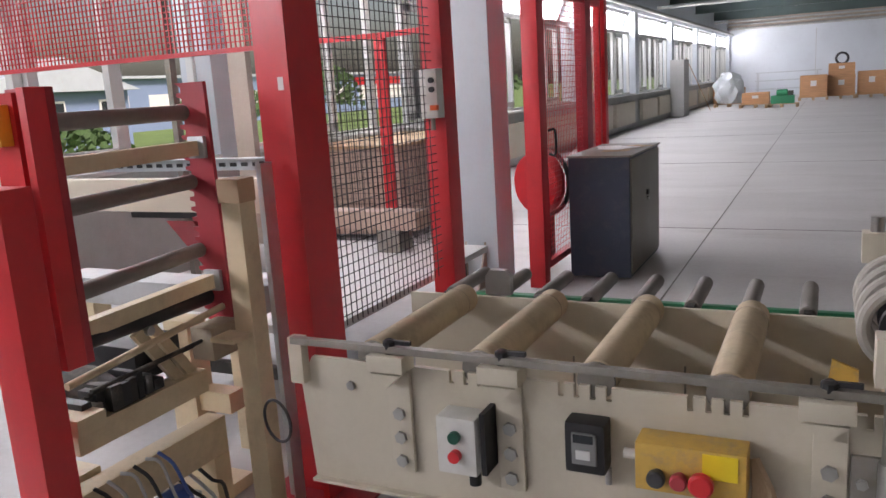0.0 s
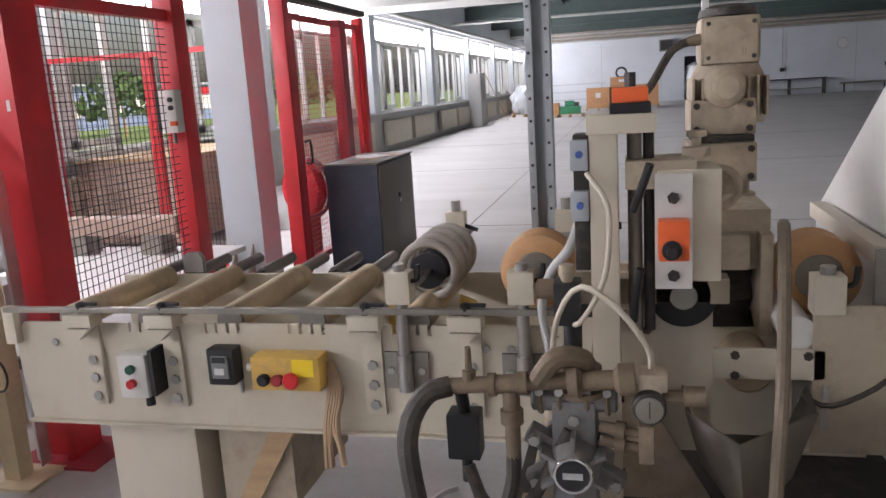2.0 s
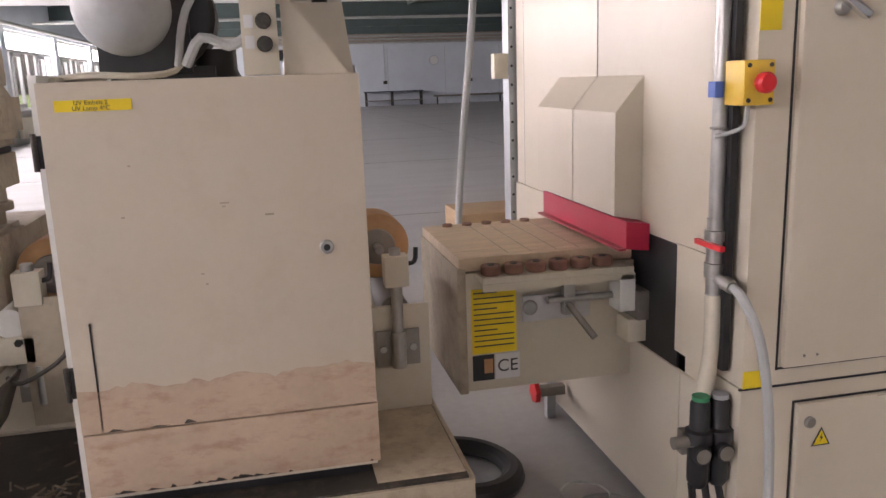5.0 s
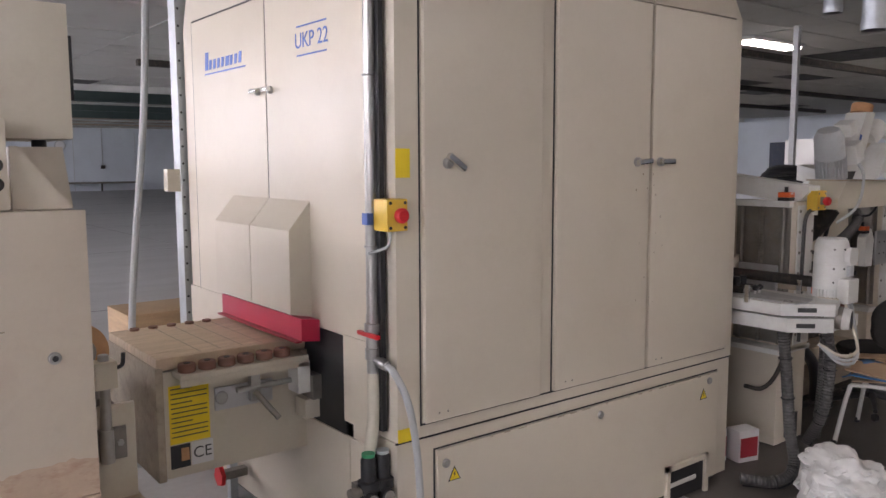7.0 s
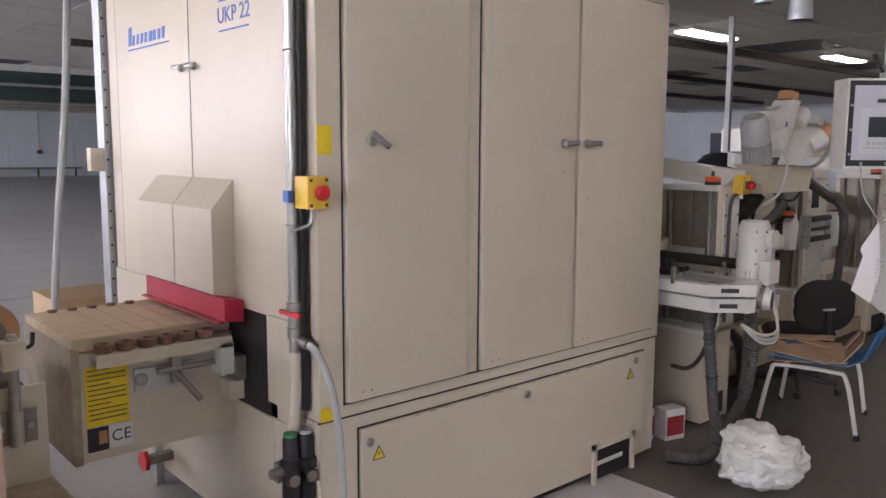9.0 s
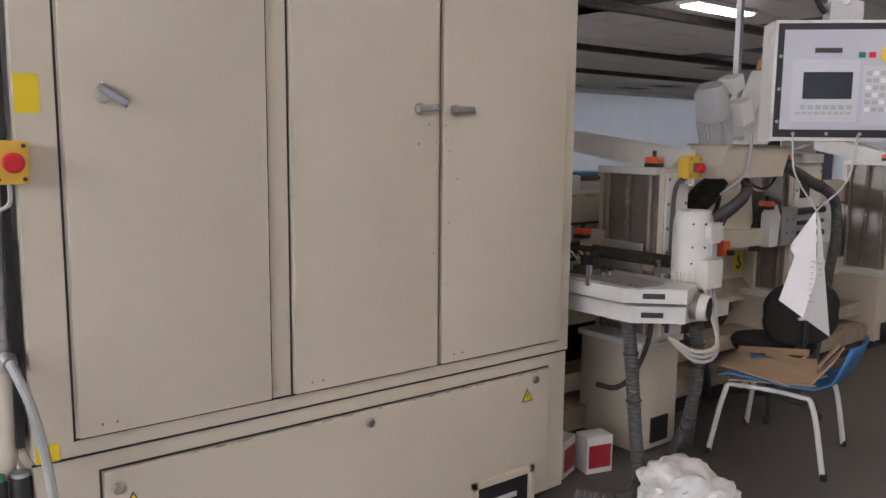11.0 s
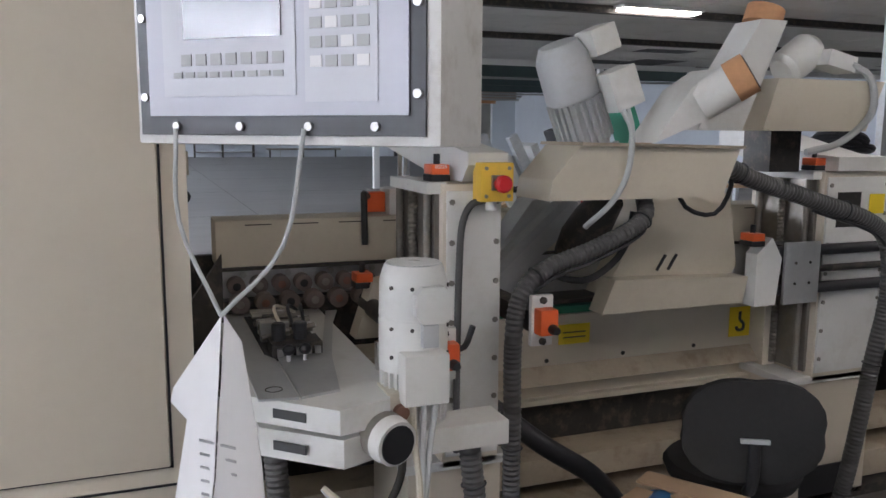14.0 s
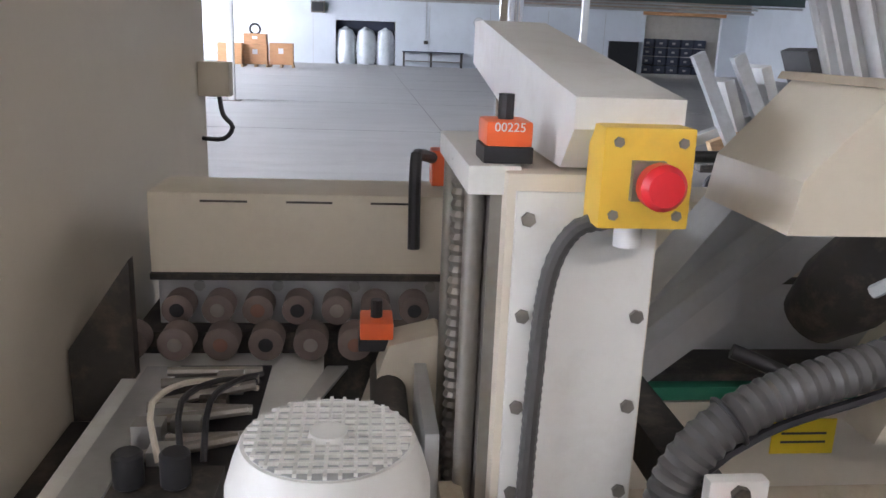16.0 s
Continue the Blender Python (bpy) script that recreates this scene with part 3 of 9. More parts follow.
def build_guard():
    g = thing("guard_fence", "red steel machine guard fence with wire mesh", "fence", (-1.75, 3.2, 0))
    b = B()
    box(b, -1.83, 2.3, 0.01, -1.67, 2.38, CEIL, 0.004), box(b, -1.67, 2.24, 0.01, -1.645, 2.44, CEIL)
    post = part("post", b, RED, g)
    part("foot_plate", box(B(), -1.92, 2.18, 0, -1.5, 2.5, 0.012), DKRED, post)
    part("paper_tag", box(B(), -1.735, 2.295, 1.53, -1.69, 2.298, 1.575), PAPER, post, "small cream paper tag")
    post = part("post", box(B(), -1.86, 3.64, 0.01, -1.74, 3.78, 2.35, 0.004), RED, g)
    part("foot_plate", box(B(), -1.95, 3.55, 0, -1.65, 3.85, 0.012), DKRED, post)
    part("top_rail", box(B(), -1.83, 2.38, 1.98, -1.77, 3.64, 2.04), RED, g)
    mesh_panel(g, (-1.8, 2.4), (-1.8, 3.64), 0.55, 1.98, 0.042, 0.0018, BLACK)
    mesh_panel(g, (-3.5, 2.34), (-1.83, 2.34), 1.69, 2.6, 0.022, 0.0024, RED)
    part("mesh_edge", box(B(), -3.5, 2.33, 1.675, -1.83, 2.35, 1.692), RED, g)
    c = thing("control_box", "grey switch box with buttons on the red post", "control box", (-1.78, 3.6, 1.38))
    part("housing", box(B(), -1.84, 3.56, 1.36, -1.74, 3.638, 1.60, 0.006), WHITEP, c)
    part("side", box(B(), -1.865, 3.565, 1.365, -1.842, 3.63, 1.595), BLACK, c)
    for z, m in ((1.545, BLACK), (1.50, BLACK)):
        part("button", cyl(B(), (-1.765, 3.56, z), (-1.765, 3.545, z), 0.014, 14), m, c)
    part("lever", box(B(), -1.77, 3.535, 1.40, -1.735, 3.562, 1.425), ORANGE, c, "orange lever")
    part("cable_gland", cyl(B(), (-1.79, 3.6, 1.36), (-1.79, 3.6, 1.30), 0.012, 10), DSTEEL, c)
    # sliding gate
    t = thing("sliding_gate", "red framed wire mesh sliding gate", "gate", (-1.9, 6.3, 0))
    part("post", box(B(), -1.97, 5.42, 0.01, -1.85, 5.54, 2.35, 0.004), RED, t)
    part("post", box(B(), -1.95, 7.28, 0.01, -1.85, 7.38, 2.25, 0.004), RED, t)
    fence_frame(t, (-1.9, 5.62), (-1.9, 7.22), 0.12, 2.18, 0.025)
    part("mid_post", box(B(), -1.96, 6.7, 0.1, -1.86, 6.86, 2.2), DKRED, t)
    mesh_panel(t, (-1.9, 5.62), (-1.9, 7.22), 0.15, 2.14, 0.042, 0.0022, RED)
    part("track", box(B(), -1.95, 3.6, 2.28, -1.87, 7.5, 2.33), DARK, t, "dark steel hanging track")
    h = B()
    tube(h, [(-1.87, 5.66, 1.15), (-1.82, 5.66, 1.15), (-1.82, 5.66, 0.98), (-1.87, 5.66, 0.98)], 0.01)
    part("handle", h, BLACK, t)
    # rear fence
    r = thing("rear_fence", "red steel fence panel with dark wire mesh", "fence", (-3.2, 5.8, 0))
    fence_frame(r, (-4.3, 5.75), (-3.36, 5.82), 0.1, 1.98)
    fence_frame(r, (-3.305, 5.81), (-2.62, 5.62), 0.1, 1.98)
    mesh_panel(r, (-4.3, 5.75), (-3.36, 5.82), 0.12, 1.95, 0.045, 0.0016, BLACK)
    mesh_panel(r, (-3.305, 5.81), (-2.62, 5.62), 0.12, 1.95, 0.045, 0.0016, BLACK)
    # red hose reel behind the column
    w = thing("hose_reel", "red round hose reel beside the column", "hose reel", (-2.2, 6.2, 0))
    part("disc", cyl(B(), (-2.15, 6.1, 0.7), (-2.1, 6.2, 0.7), 0.25, 28, bev=0.01), RED, w)
    part("rim", ring(B(), (-2.09, 6.22, 0.7), (0.45, 0.9, 0), 0.26, 0.02), BLACK, w)
    part("stand", box(B(), -2.16, 6.24, 0, -2.06, 6.32, 0.7), DARK, w)
    # white board stack behind the mesh
    s = thing("lift_table", "white topped low lift table behind the mesh", "table", (-2.3, 3.4, 0))
    part("tabletop", box(B(), -3.3, 2.75, 0.46, -1.95, 4.6, 0.5, 0.004), PAPER, s)
    for x, y in ((-3.2, 2.85), (-2.1, 2.85), (-3.2, 4.45), (-2.1, 4.45)):
        part("leg", box(B(), x - 0.04, y - 0.04, 0, x + 0.04, y + 0.04, 0.46), DARK, s)
    part("brace", box(B(), -3.2, 2.83, 0.2, -2.1, 2.87, 0.26), DARK, s)
    bm = thing("timber_beam", "brown dusty beam on two blocks", "beam", (-3.2, 4.4, 0.5))
    part("beam", box(B(), -3.9, 4.3, 0.64, -2.3, 4.45, 0.76, 0.006), BRICKISH, bm)
    for x in (-3.1, -2.5):
        part("block", box(B(), x - 0.08, 4.28, 0.5, x + 0.08, 4.46, 0.64), DSTEEL, bm)
    p = thing("crate_stack", "brown board crate by the window wall", "crate", (-4.4, 8.2, 0))
    part("body", box(B(), -5.1, 7.0, 0.05, -3.9, 9.3, 0.95, 0.01), BRICKISH, p)
    part("lid", box(B(), -5.12, 6.98, 0.95, -3.88, 9.32, 0.98), WOOD, p)
    # beige upright and slotted bar by the first window pier
    for x0, w_, m in ((-3.9, 0.16, FRAMEBROWN), (-3.62, 0.2, WALLP), (-4.5, 0.05, DSTEEL)):
        single("wall_post", box(B(), x0, 4.6, 0, x0 + w_, 4.66, CEIL), m, "painted upright post near the windows", "post", kind="structure")


build_guard()


def build_cabinet():
    c = thing("steel_cabinet", "dark navy steel cabinet with papers on top", "cabinet", (-1.53, 6.3, 0))
    part("body", box(B(), -1.77, 5.8, 0.02, -1.31, 6.87, 0.93, 0.006), NAVY, c)
    part("door", box(B(), -1.31, 5.82, 0.05, -1.296, 6.85, 0.91, 0.004), CABSIDE, c, "grey-beige side door")
    part("top", box(B(), -1.78, 5.79, 0.93, -1.29, 6.88, 0.945, 0.004), CABSIDE, c)
    part("lock", cyl(B(), (-1.296, 6.35, 0.55), (-1.28, 6.35, 0.55), 0.015, 12), CHROME, c)
    part("handle", box(B(), -1.296, 6.33, 0.58, -1.28, 6.37, 0.62), DARK, c)
    rng = random.Random(2)
    for i in range(4):
        x, y = -1.53 + rng.uniform(-0.1, 0.1), 6.3 + rng.uniform(-0.25, 0.25)
        single("paper_sheet", box(B(), -0.1, -0.14, 0, 0.1, 0.14, 0.002, m=pose(x, y, 0.945 + i * 0.0022, 0, 0, rng.uniform(-40, 40))), PAPER if i % 2 else CARD, "loose paper sheet on the cabinet", "paper", group="papers on the cabinet")
    single("wood_offcut", box(B(), -1.15, 4.9, 0.0, -0.7, 5.0, 0.05, 0.004), WOOD, "bare wood offcut on the floor", "wood")


build_cabinet()


# ---------------------------------------------------------------- infeed roller rack
def build_rack():
    r = thing("roller_rack", "red comb framed infeed rack with grey rollers", "roller rack", (-2.0, 1.85, 0))

    def comb(name, x0, x1, y, z0, z1, lean):
        pts = [(x1 + lean, z1), (x1, z0), (x0, z0)]
        z = z0 + 0.05
        left = []
        n = int((z1 - z0) / 0.036)
        for i in range(n):
            zz = z0 + 0.02 + i * 0.036
            xl = x0 + lean * (zz - z0) / (z1 - z0)
            left += [(xl, zz), (xl, zz + 0.012), (xl + 0.022, zz + 0.014), (xl + 0.022, zz + 0.030)]
        part(name, prism(B(), pts + left + [(x0 + lean, z1)], "y", y - 0.008, y + 0.008), DKRED, r)
    comb("comb_plate", -2.03, -1.905, 2.13, 0.68, 1.575, -0.012)
    part("comb_plate", box(B(), -2.0, 1.45, 0.81, -1.84, 1.475, 1.57, 0.004), DKRED, r)
    part("flange", box(B(), -1.868, 1.385, 0.81, -1.84, 1.4495, 1.57, 0.003), RED, r)
    for x, z in ((-1.985, 1.394), (-1.975, 0.897)):
        tg = part("tag", box(B(), x - 0.02, 1.447, z - 0.02, x + 0.025, 1.4497, z + 0.022), PAPER, r, "small white tag")
        part("tag_hole", cyl(B(), (x, 1.447, z), (x, 1.4455, z), 0.006, 8), INK, tg)
    for z, m in ((1.475, GROLL), (1.235, GROLL), (0.99, GROLL)):
        ro = part("roller", cyl(B(), (-1.92, 1.475, z), (-2.015, 2.12, z), 0.026, 18, bev=0.003), m, r)
        part("axle", cyl(B(), (-1.918, 1.43, z), (-1.92, 1.475, z), 0.01, 10), STEEL, ro)
    for z in (1.352, 0.88):
        part("cross_bar", prism(B(), [(-1.945, 1.476), (-1.905, 1.476), (-1.955, 2.12), (-1.995, 2.12)], "z", z - 0.025, z + 0.025), RACKCREAM, r, "cream painted cross bar")
        part("bar_end", box(B(), -2.0, 2.105, z - 0.035, -1.93, 2.122, z + 0.04, 0.003), GALV, r)
    part("roller", cyl(B(), (-1.93, 1.476, 0.85), (-2.01, 2.12, 0.82), 0.032, 18), BLACK, r)
    part("lower_bar", cyl(B(), (-1.93, 1.44, 0.735), (-1.945, 2.13, 0.785), 0.012, 10), RACKCREAM, r)
    for y in (1.73, 1.79):
        part("lever_arm", prism(B(), [(y - 0.02, 0.80), (y + 0.02, 0.81), (y + 0.20, 0.56), (y + 0.17, 0.54)], "x", -1.965, -1.945), RACKCREAM, r)
    part("lever_pin", cyl(B(), (-1.97, 1.96, 0.555), (-1.93, 1.96, 0.555), 0.018, 12), STEEL, r)
    part("lever_pin", cyl(B(), (-1.97, 1.77, 0.80), (-1.93, 1.77, 0.80), 0.016, 12), STEEL, r)
    part("cross_beam", box(B(), -1.99, 1.44, 0.52, -1.92, 1.98, 0.60, 0.004), RACKCREAM, r)
    part("beam_flange", box(B(), -1.99, 1.40, 0.605, -1.86, 1.50, 0.655, 0.003), RACKCREAM, r)
    part("tool_box", box(B(), -1.975, 1.98, 0.63, -1.88, 2.14, 0.745, 0.005), BEIGE_DUST_SHADE, r)
    part("low_beam", box(B(), -2.0, 1.38, 0.27, -1.92, 2.04, 0.405, 0.005), RACKCREAM, r)
    part("beam_leg", box(B(), -2.0, 1.96, 0.0, -1.92, 2.04, 0.268, 0.005), RACKCREAM, r)
    part("plug", box(B(), -1.915, 1.70, 0.22, -1.87, 1.78, 0.27, 0.005), BLUEINK, r, "blue cable plug")
    rng = random.Random(21)
    for i in range(9):
        y = 1.46 + 0.035 * i
        part("mechanism", box(B(), -2.02 + rng.uniform(0, 0.05), y, 0.61, -1.93 + rng.uniform(0, 0.03), y + rng.uniform(0.02, 0.045), 0.64 + rng.uniform(0.0, 0.07), 0.003), rng.choice((BLACK, DARK, DSTEEL)), r)
    for i in range(4):
        part("rod", cyl(B(), (-1.97 + 0.02 * i, 1.5, 0.655 + 0.015 * i), (-1.99 + 0.02 * i, 2.0, 0.67 + 0.01 * i), 0.007, 8), DARK, r)
    for i in range(7):
        y = 1.62 + 0.045 * i
        part("cable", tube(B(), [(-1.93, y, 0.27), (-1.89, y + 0.02, 0.22), (-1.88, y + 0.06, 0.14 + rng.uniform(0, 0.05)), (-1.92, y + 0.12, 0.02)], 0.007, 6), rng.choice((CABLE, BLACK, PAPER)), r)
    for x, y in ((-2.28, 1.48), (-2.28, 2.15)):
        part("post", box(B(), x, y, 0.01, x + 0.12, y + 0.1, 0.7, 0.004), RACKCREAM, r)
    b = B()
    box(b, -2.5, 1.44, 0.01, -2.02, 1.56, 0.06), box(b, -2.5, 2.14, 0.01, -2.02, 2.26, 0.06), box(b, -2.3, 2.17, 0.34, -2.01, 2.25, 0.42), box(b, -2.3, 1.49, 0.34, -2.01, 1.57, 0.42)
    part("base_frame", b, RACKCREAM, r)
    part("drive_motor", lathe(B(), (-2.25, 1.62, 0.66), (-1.95, 1.62, 0.66), [(0, 0.04), (0.02, 0.06), (0.2, 0.06), (0.22, 0.05), (0.3, 0.03)], 18), DARK, r)
    part("gear_block", box(B(), -2.3, 1.75, 0.62, -2.0, 1.95, 0.74, 0.01), BLACK, r)
    rng = random.Random(9)
    for i in range(6):
        y = 1.45 + 0.05 * i
        part("cable", tube(B(), [(-1.9, y, 0.42), (-1.86, y + 0.02, 0.36 + rng.uniform(0, 0.05)), (-1.85, y + 0.05, 0.28), (-1.9, y + 0.12, 0.2)], 0.006, 6), rng.choice((CABLE, BLACK, BLUEINK)), r)
    # red post of the rack's guard
    p = thing("guard_post", "red guard post with a small yellow switch", "post", (-1.9, 1.3, 0))
    part("post", box(B(), -1.965, 1.27, 0, -1.845, 1.37, 1.32, 0.005), RED, p)
    part("switch", box(B(), -2.04, 1.39, 1.42, -1.965, 1.43, 1.53, 0.006), YELLOW, p, "yellow switch box")
    part("switch_bracket", box(B(), -2.05, 1.431, 1.30, -1.95, 1.446, 1.56), RED, p)
    part("knob", cyl(B(), (-1.995, 1.39, 1.47), (-1.995, 1.365, 1.47), 0.018, 14), BLACK, p)
    # cream post and slotted galvanised bar
    c = thing("frame_post", "cream steel frame post on a foot plate", "post", (-1.85, 2.15, 0))
    part("post", box(B(), -1.835, 2.05, 0.01, -1.755, 2.13, 1.17, 0.004), RACKCREAM, c)
    part("foot_plate", box(B(), -1.93, 1.98, 0, -1.65, 2.2, 0.014), RACKCREAM, c)
    part("bracket", box(B(), -1.86, 1.95, 0.71, -1.76, 2.05, 0.725), RACKCREAM, c)
    part("top_block", box(B(), -1.84, 2.045, 1.17, -1.75, 2.13, 1.25), CARD, c)

    def slotted(name, x0, x1, y, z0, z1, vertical):
        t = thing(name, "slotted galvanised mounting bar", "bar", (x0, y, z0), group="slotted bars")
        q = B()
        if vertical:
            box(q, x0, y, z0, x1, y + 0.003, z1), box(q, x1 - 0.003, y - 0.06, z0, x1, y, z1)
        else:
            box(q, x0, y, z0, x1, y + 0.003, z1), box(q, x0, y - 0.05, z1 - 0.003, x1, y, z1)
        part("strip", q, GALV, t)
        k = B()
        n = int(max(x1 - x0, z1 - z0) / 0.055)
        for i in range(n):
            if vertical:
                z = z0 + 0.03 + i * 0.055
                box(k, x0 + 0.02, y - 0.002, z, x0 + 0.04, y - 0.0005, z + 0.032)
            else:
                x = x0 + 0.03 + i * 0.055
                box(k, x, y - 0.002, z0 + 0.015, x + 0.032, y - 0.0005, z0 + 0.03)
        part("slots", k, BLACK, t)
    slotted("slotted_bar", -1.81, -1.74, 2.22, 0.02, 1.29, True)
    slotted("slotted_bar", -2.95, -1.85, 2.42, 1.24, 1.29, False)
    t = thing("transfer_carriage", "grey and red lifting carriage behind the rack", "machine", (-2.6, 2.6, 0))
    part("arm", prism(B(), [(2.5, 1.02), (2.62, 1.0), (2.8, 0.78), (2.72, 0.74)], "x", -2.55, -2.4), DKRED, t)
    part("pad", box(B(), -2.75, 2.5, 1.03, -2.35, 2.75, 1.06, 0.005), BLACK, t)
    part("bed", box(B(), -3.3, 2.5, 0.62, -2.1, 2.68, 0.74, 0.006), GREYP, t)
    part("motor", cyl(B(), (-2.3, 2.6, 0.85), (-2.05, 2.6, 0.85), 0.06, 18, bev=0.01), GREYP, t)
    part("leg", box(B(), -3.2, 2.52, 0, -3.1, 2.62, 0.62), RACKCREAM, t)
    part("leg", box(B(), -2.3, 2.52, 0, -2.2, 2.62, 0.62), RACKCREAM, t)
    part("beam", box(B(), -3.4, 2.48, 1.06, -1.95, 2.54, 1.2, 0.004), BEIGE_CLEAN, t)


build_rack()


# ---------------------------------------------------------------- roller conveyor
def clamp(c, x):
    """Flat bracket with a guide-bar clamp on the front plate."""
    b = B()
    box(b, x - 0.03, 1.535, 0.6, x + 0.03, 1.548, 0.87, 0.003)
    br = part("bracket", b, BEIGE, c)
    part("clamp_block", box(B(), x - 0.055, 1.49, 0.865, x + 0.04, 1.55, 0.905, 0.004), BEIGE, br)
    part("clamp_jaw", prism(B(), [(x - 0.05, 0.86), (x + 0.03, 0.86), (x - 0.01, 0.825), (x - 0.03, 0.845)], "y", 1.495, 1.53), BEIGE, br)
    part("star_knob", lathe(B(), (x - 0.005, 1.52, 0.905), (x - 0.005, 1.52, 0.94), [(0, 0.012), (0.015, 0.016), (0.03, 0.016), (0.035, 0.008)], 10), BLACK, br)
    part("knob_lever", box(B(), x - 0.005, 1.515, 0.928, x + 0.05, 1.525, 0.938), BLACK, br)
    each_bolt("bolt", [(x, 1.535, z) for z in (0.63, 0.69, 0.75)], (0, -1, 0), 0.016, 0.008, STEEL, br)


def build_conveyor():
    c = thing("roller_conveyor", "cream steel roller conveyor with dusty rollers", "conveyor", (0, 1.85, 0))
    b = B()
    out = [(-1.17, 0.54), (1.32, 0.54), (1.32, 0.87)]
    tops = []
    x = 1.25
    for gx in (0.62, 0.16, -0.16, -0.43, -0.69):
        for i in range(4):
            xx = gx + 0.03 - i * 0.035
            tops += [(xx + 0.006, 0.865), (xx + 0.006, 0.835), (xx - 0.006, 0.835), (xx - 0.006, 0.865)]
    out += [(0.9, 0.865)] + tops + [(-1.15, 0.865), (-1.19, 0.80)]
    part("front_plate", prism(b, out, "y", 1.55, 1.562), BEIGE, c)
    part("end_tab", box(B(), -1.2, 1.52, 0.8, -1.16, 1.55, 0.92, 0.003), BEIGE, c)
    part("rear_plate", box(B(), -1.17, 2.12, 0.56, 1.3, 2.132, 0.882), BEIGE, c)
    part("bed_plate", box(B(), -1.1, 1.562, 0.58, 1.3, 2.119, 0.59), BEIGE_DUST_SHADE, c)
    part("bottom_lip", box(B(), -1.17, 1.53, 0.532, 1.32, 1.55, 0.54), BEIGE, c)
    for x in (-0.98, -0.70, -0.43, -0.165, 0.15):
        ro = part("roller", cyl(B(), (x, 1.57, 0.874), (x, 2.115, 0.876), 0.043, 22, bev=0.004), ROLLER, c)
        part("end_cap", cyl(B(), (x, 1.560, 0.873), (x, 1.574, 0.873), 0.041, 20), DSTEEL, ro)
        part("seam", ring(B(), (x, 2.05, 0.876), (0, 1, 0), 0.0432, 0.0015, 24, 5), BEIGE_DUST_SHADE, ro)
    for x in (-0.86, -0.58, -0.3, -0.02):
        part("tie_rod", cyl(B(), (x, 1.9, 0.59), (x, 1.9, 0.80), 0.003, 6), DSTEEL, c)
    bar = part("guide_bar", box(B(), -1.18, 1.505, 0.908, 0.72, 1.525, 0.925, 0.002), DSTEEL, c)
    for x in (-0.9, -0.62, 0.02, 0.31):
        clamp(c, x)
    for x, z in ((-1.04, 0.8), (0.35, 0.8), (0.36, 0.7), (0.42, 0.8), (-0.8, 0.66), (-0.8, 0.72)):
        part("bolt", bolts(B(), [(x, 1.55, z)], (0, -1, 0), 0.012, 0.007), STEEL, c)
    for x in (-0.02, 0.2):
        part("perforated_lug", prism(B(), [(x, 0.62), (x + 0.09, 0.62), (x + 0.09, 0.88), (x + 0.04, 0.9)], "y", 1.75, 1.76), YELDIRTY, c)
    # legs
    part("pedestal", box(B(), -0.93, 1.6, 0, -0.62, 2.15, 0.54, 0.006), BEIGE_CLEAN, c)
    part("brace", prism(B(), [(-0.62, 0.02), (-0.56, 0.02), (-0.28, 0.5), (-0.34, 0.54)], "y", 1.6, 1.64), WOOD, c, "bare wooden brace")
    part("hopper_plate", box(B(), -0.55, 1.62, 0.24, -0.3, 2.1, 0.5, 0.004), BEIGE_DUST_SHADE, c)
    part("foot_rod", cyl(B(), (-0.55, 1.95, 0.02), (-0.55, 1.95, 0.26), 0.012, 10), STEEL, c)
    part("foot_disc", lathe(B(), (-0.55, 1.95, 0), (-0.55, 1.95, 0.03), [(0, 0.05), (0.012, 0.05), (0.03, 0.02)], 18), STEEL, c)
    # operator boxes on the plate
    s = thing("button_box", "small cream start and stop button box", "control box", (-0.72, 1.52, 0.65))
    part("housing", box(B(), -0.775, 1.475, 0.65, -0.68, 1.545, 0.785, 0.006), WHITEP, s)
    part("start_button", cyl(B(), (-0.728, 1.475, 0.742), (-0.728, 1.462, 0.742), 0.014, 16), mat("dark_green_button", (0.01, 0.09, 0.06), 0.4), s, "dark green button")
    part("stop_button", cyl(B(), (-0.728, 1.475, 0.698), (-0.728, 1.458, 0.698), 0.014, 16), REDKNOB, s, "red button")
    part("cable_gland", cyl(B(), (-0.7, 1.51, 0.65), (-0.7, 1.51, 0.615), 0.014, 12), BLACK, s)
    part("top_edge", box(B(), -0.67, 1.48, 0.655, -0.658, 1.548, 0.80), BLACK, s)
    d = thing("counter_display", "black counter with a small display", "display", (-0.44, 1.52, 0.7))
    part("housing", box(B(), -0.482, 1.49, 0.692, -0.395, 1.548, 0.805, 0.012), BLACK, d)
    part("dial", box(B(), -0.465, 1.484, 0.715, -0.412, 1.492, 0.785, 0.004), mat("dial_face", (0.22, 0.22, 0.22), 0.3), d, "grey dial face")
    part("window", box(B(), -0.46, 1.481, 0.765, -0.418, 1.486, 0.782), SCREEN, d)
    part("bar_mark", box(B(), -0.455, 1.4815, 0.728, -0.425, 1.4845, 0.748), PAPER, d)
    part("latch", cyl(B(), (-0.4, 1.535, 0.692), (-0.4, 1.535, 0.655), 0.007, 10), STEEL, d)
    e = thing("emergency_box", "dusty yellow box with three buttons", "control box", (-0.22, 1.5, 0.69))
    part("housing", box(B(), -0.33, 1.47, 0.69, -0.12, 1.545, 0.79, 0.006), YELDIRTY, e)
    part("label_patch", box(B(), -0.20, 1.4665, 0.735, -0.135, 1.47, 0.785), STICKER, e)
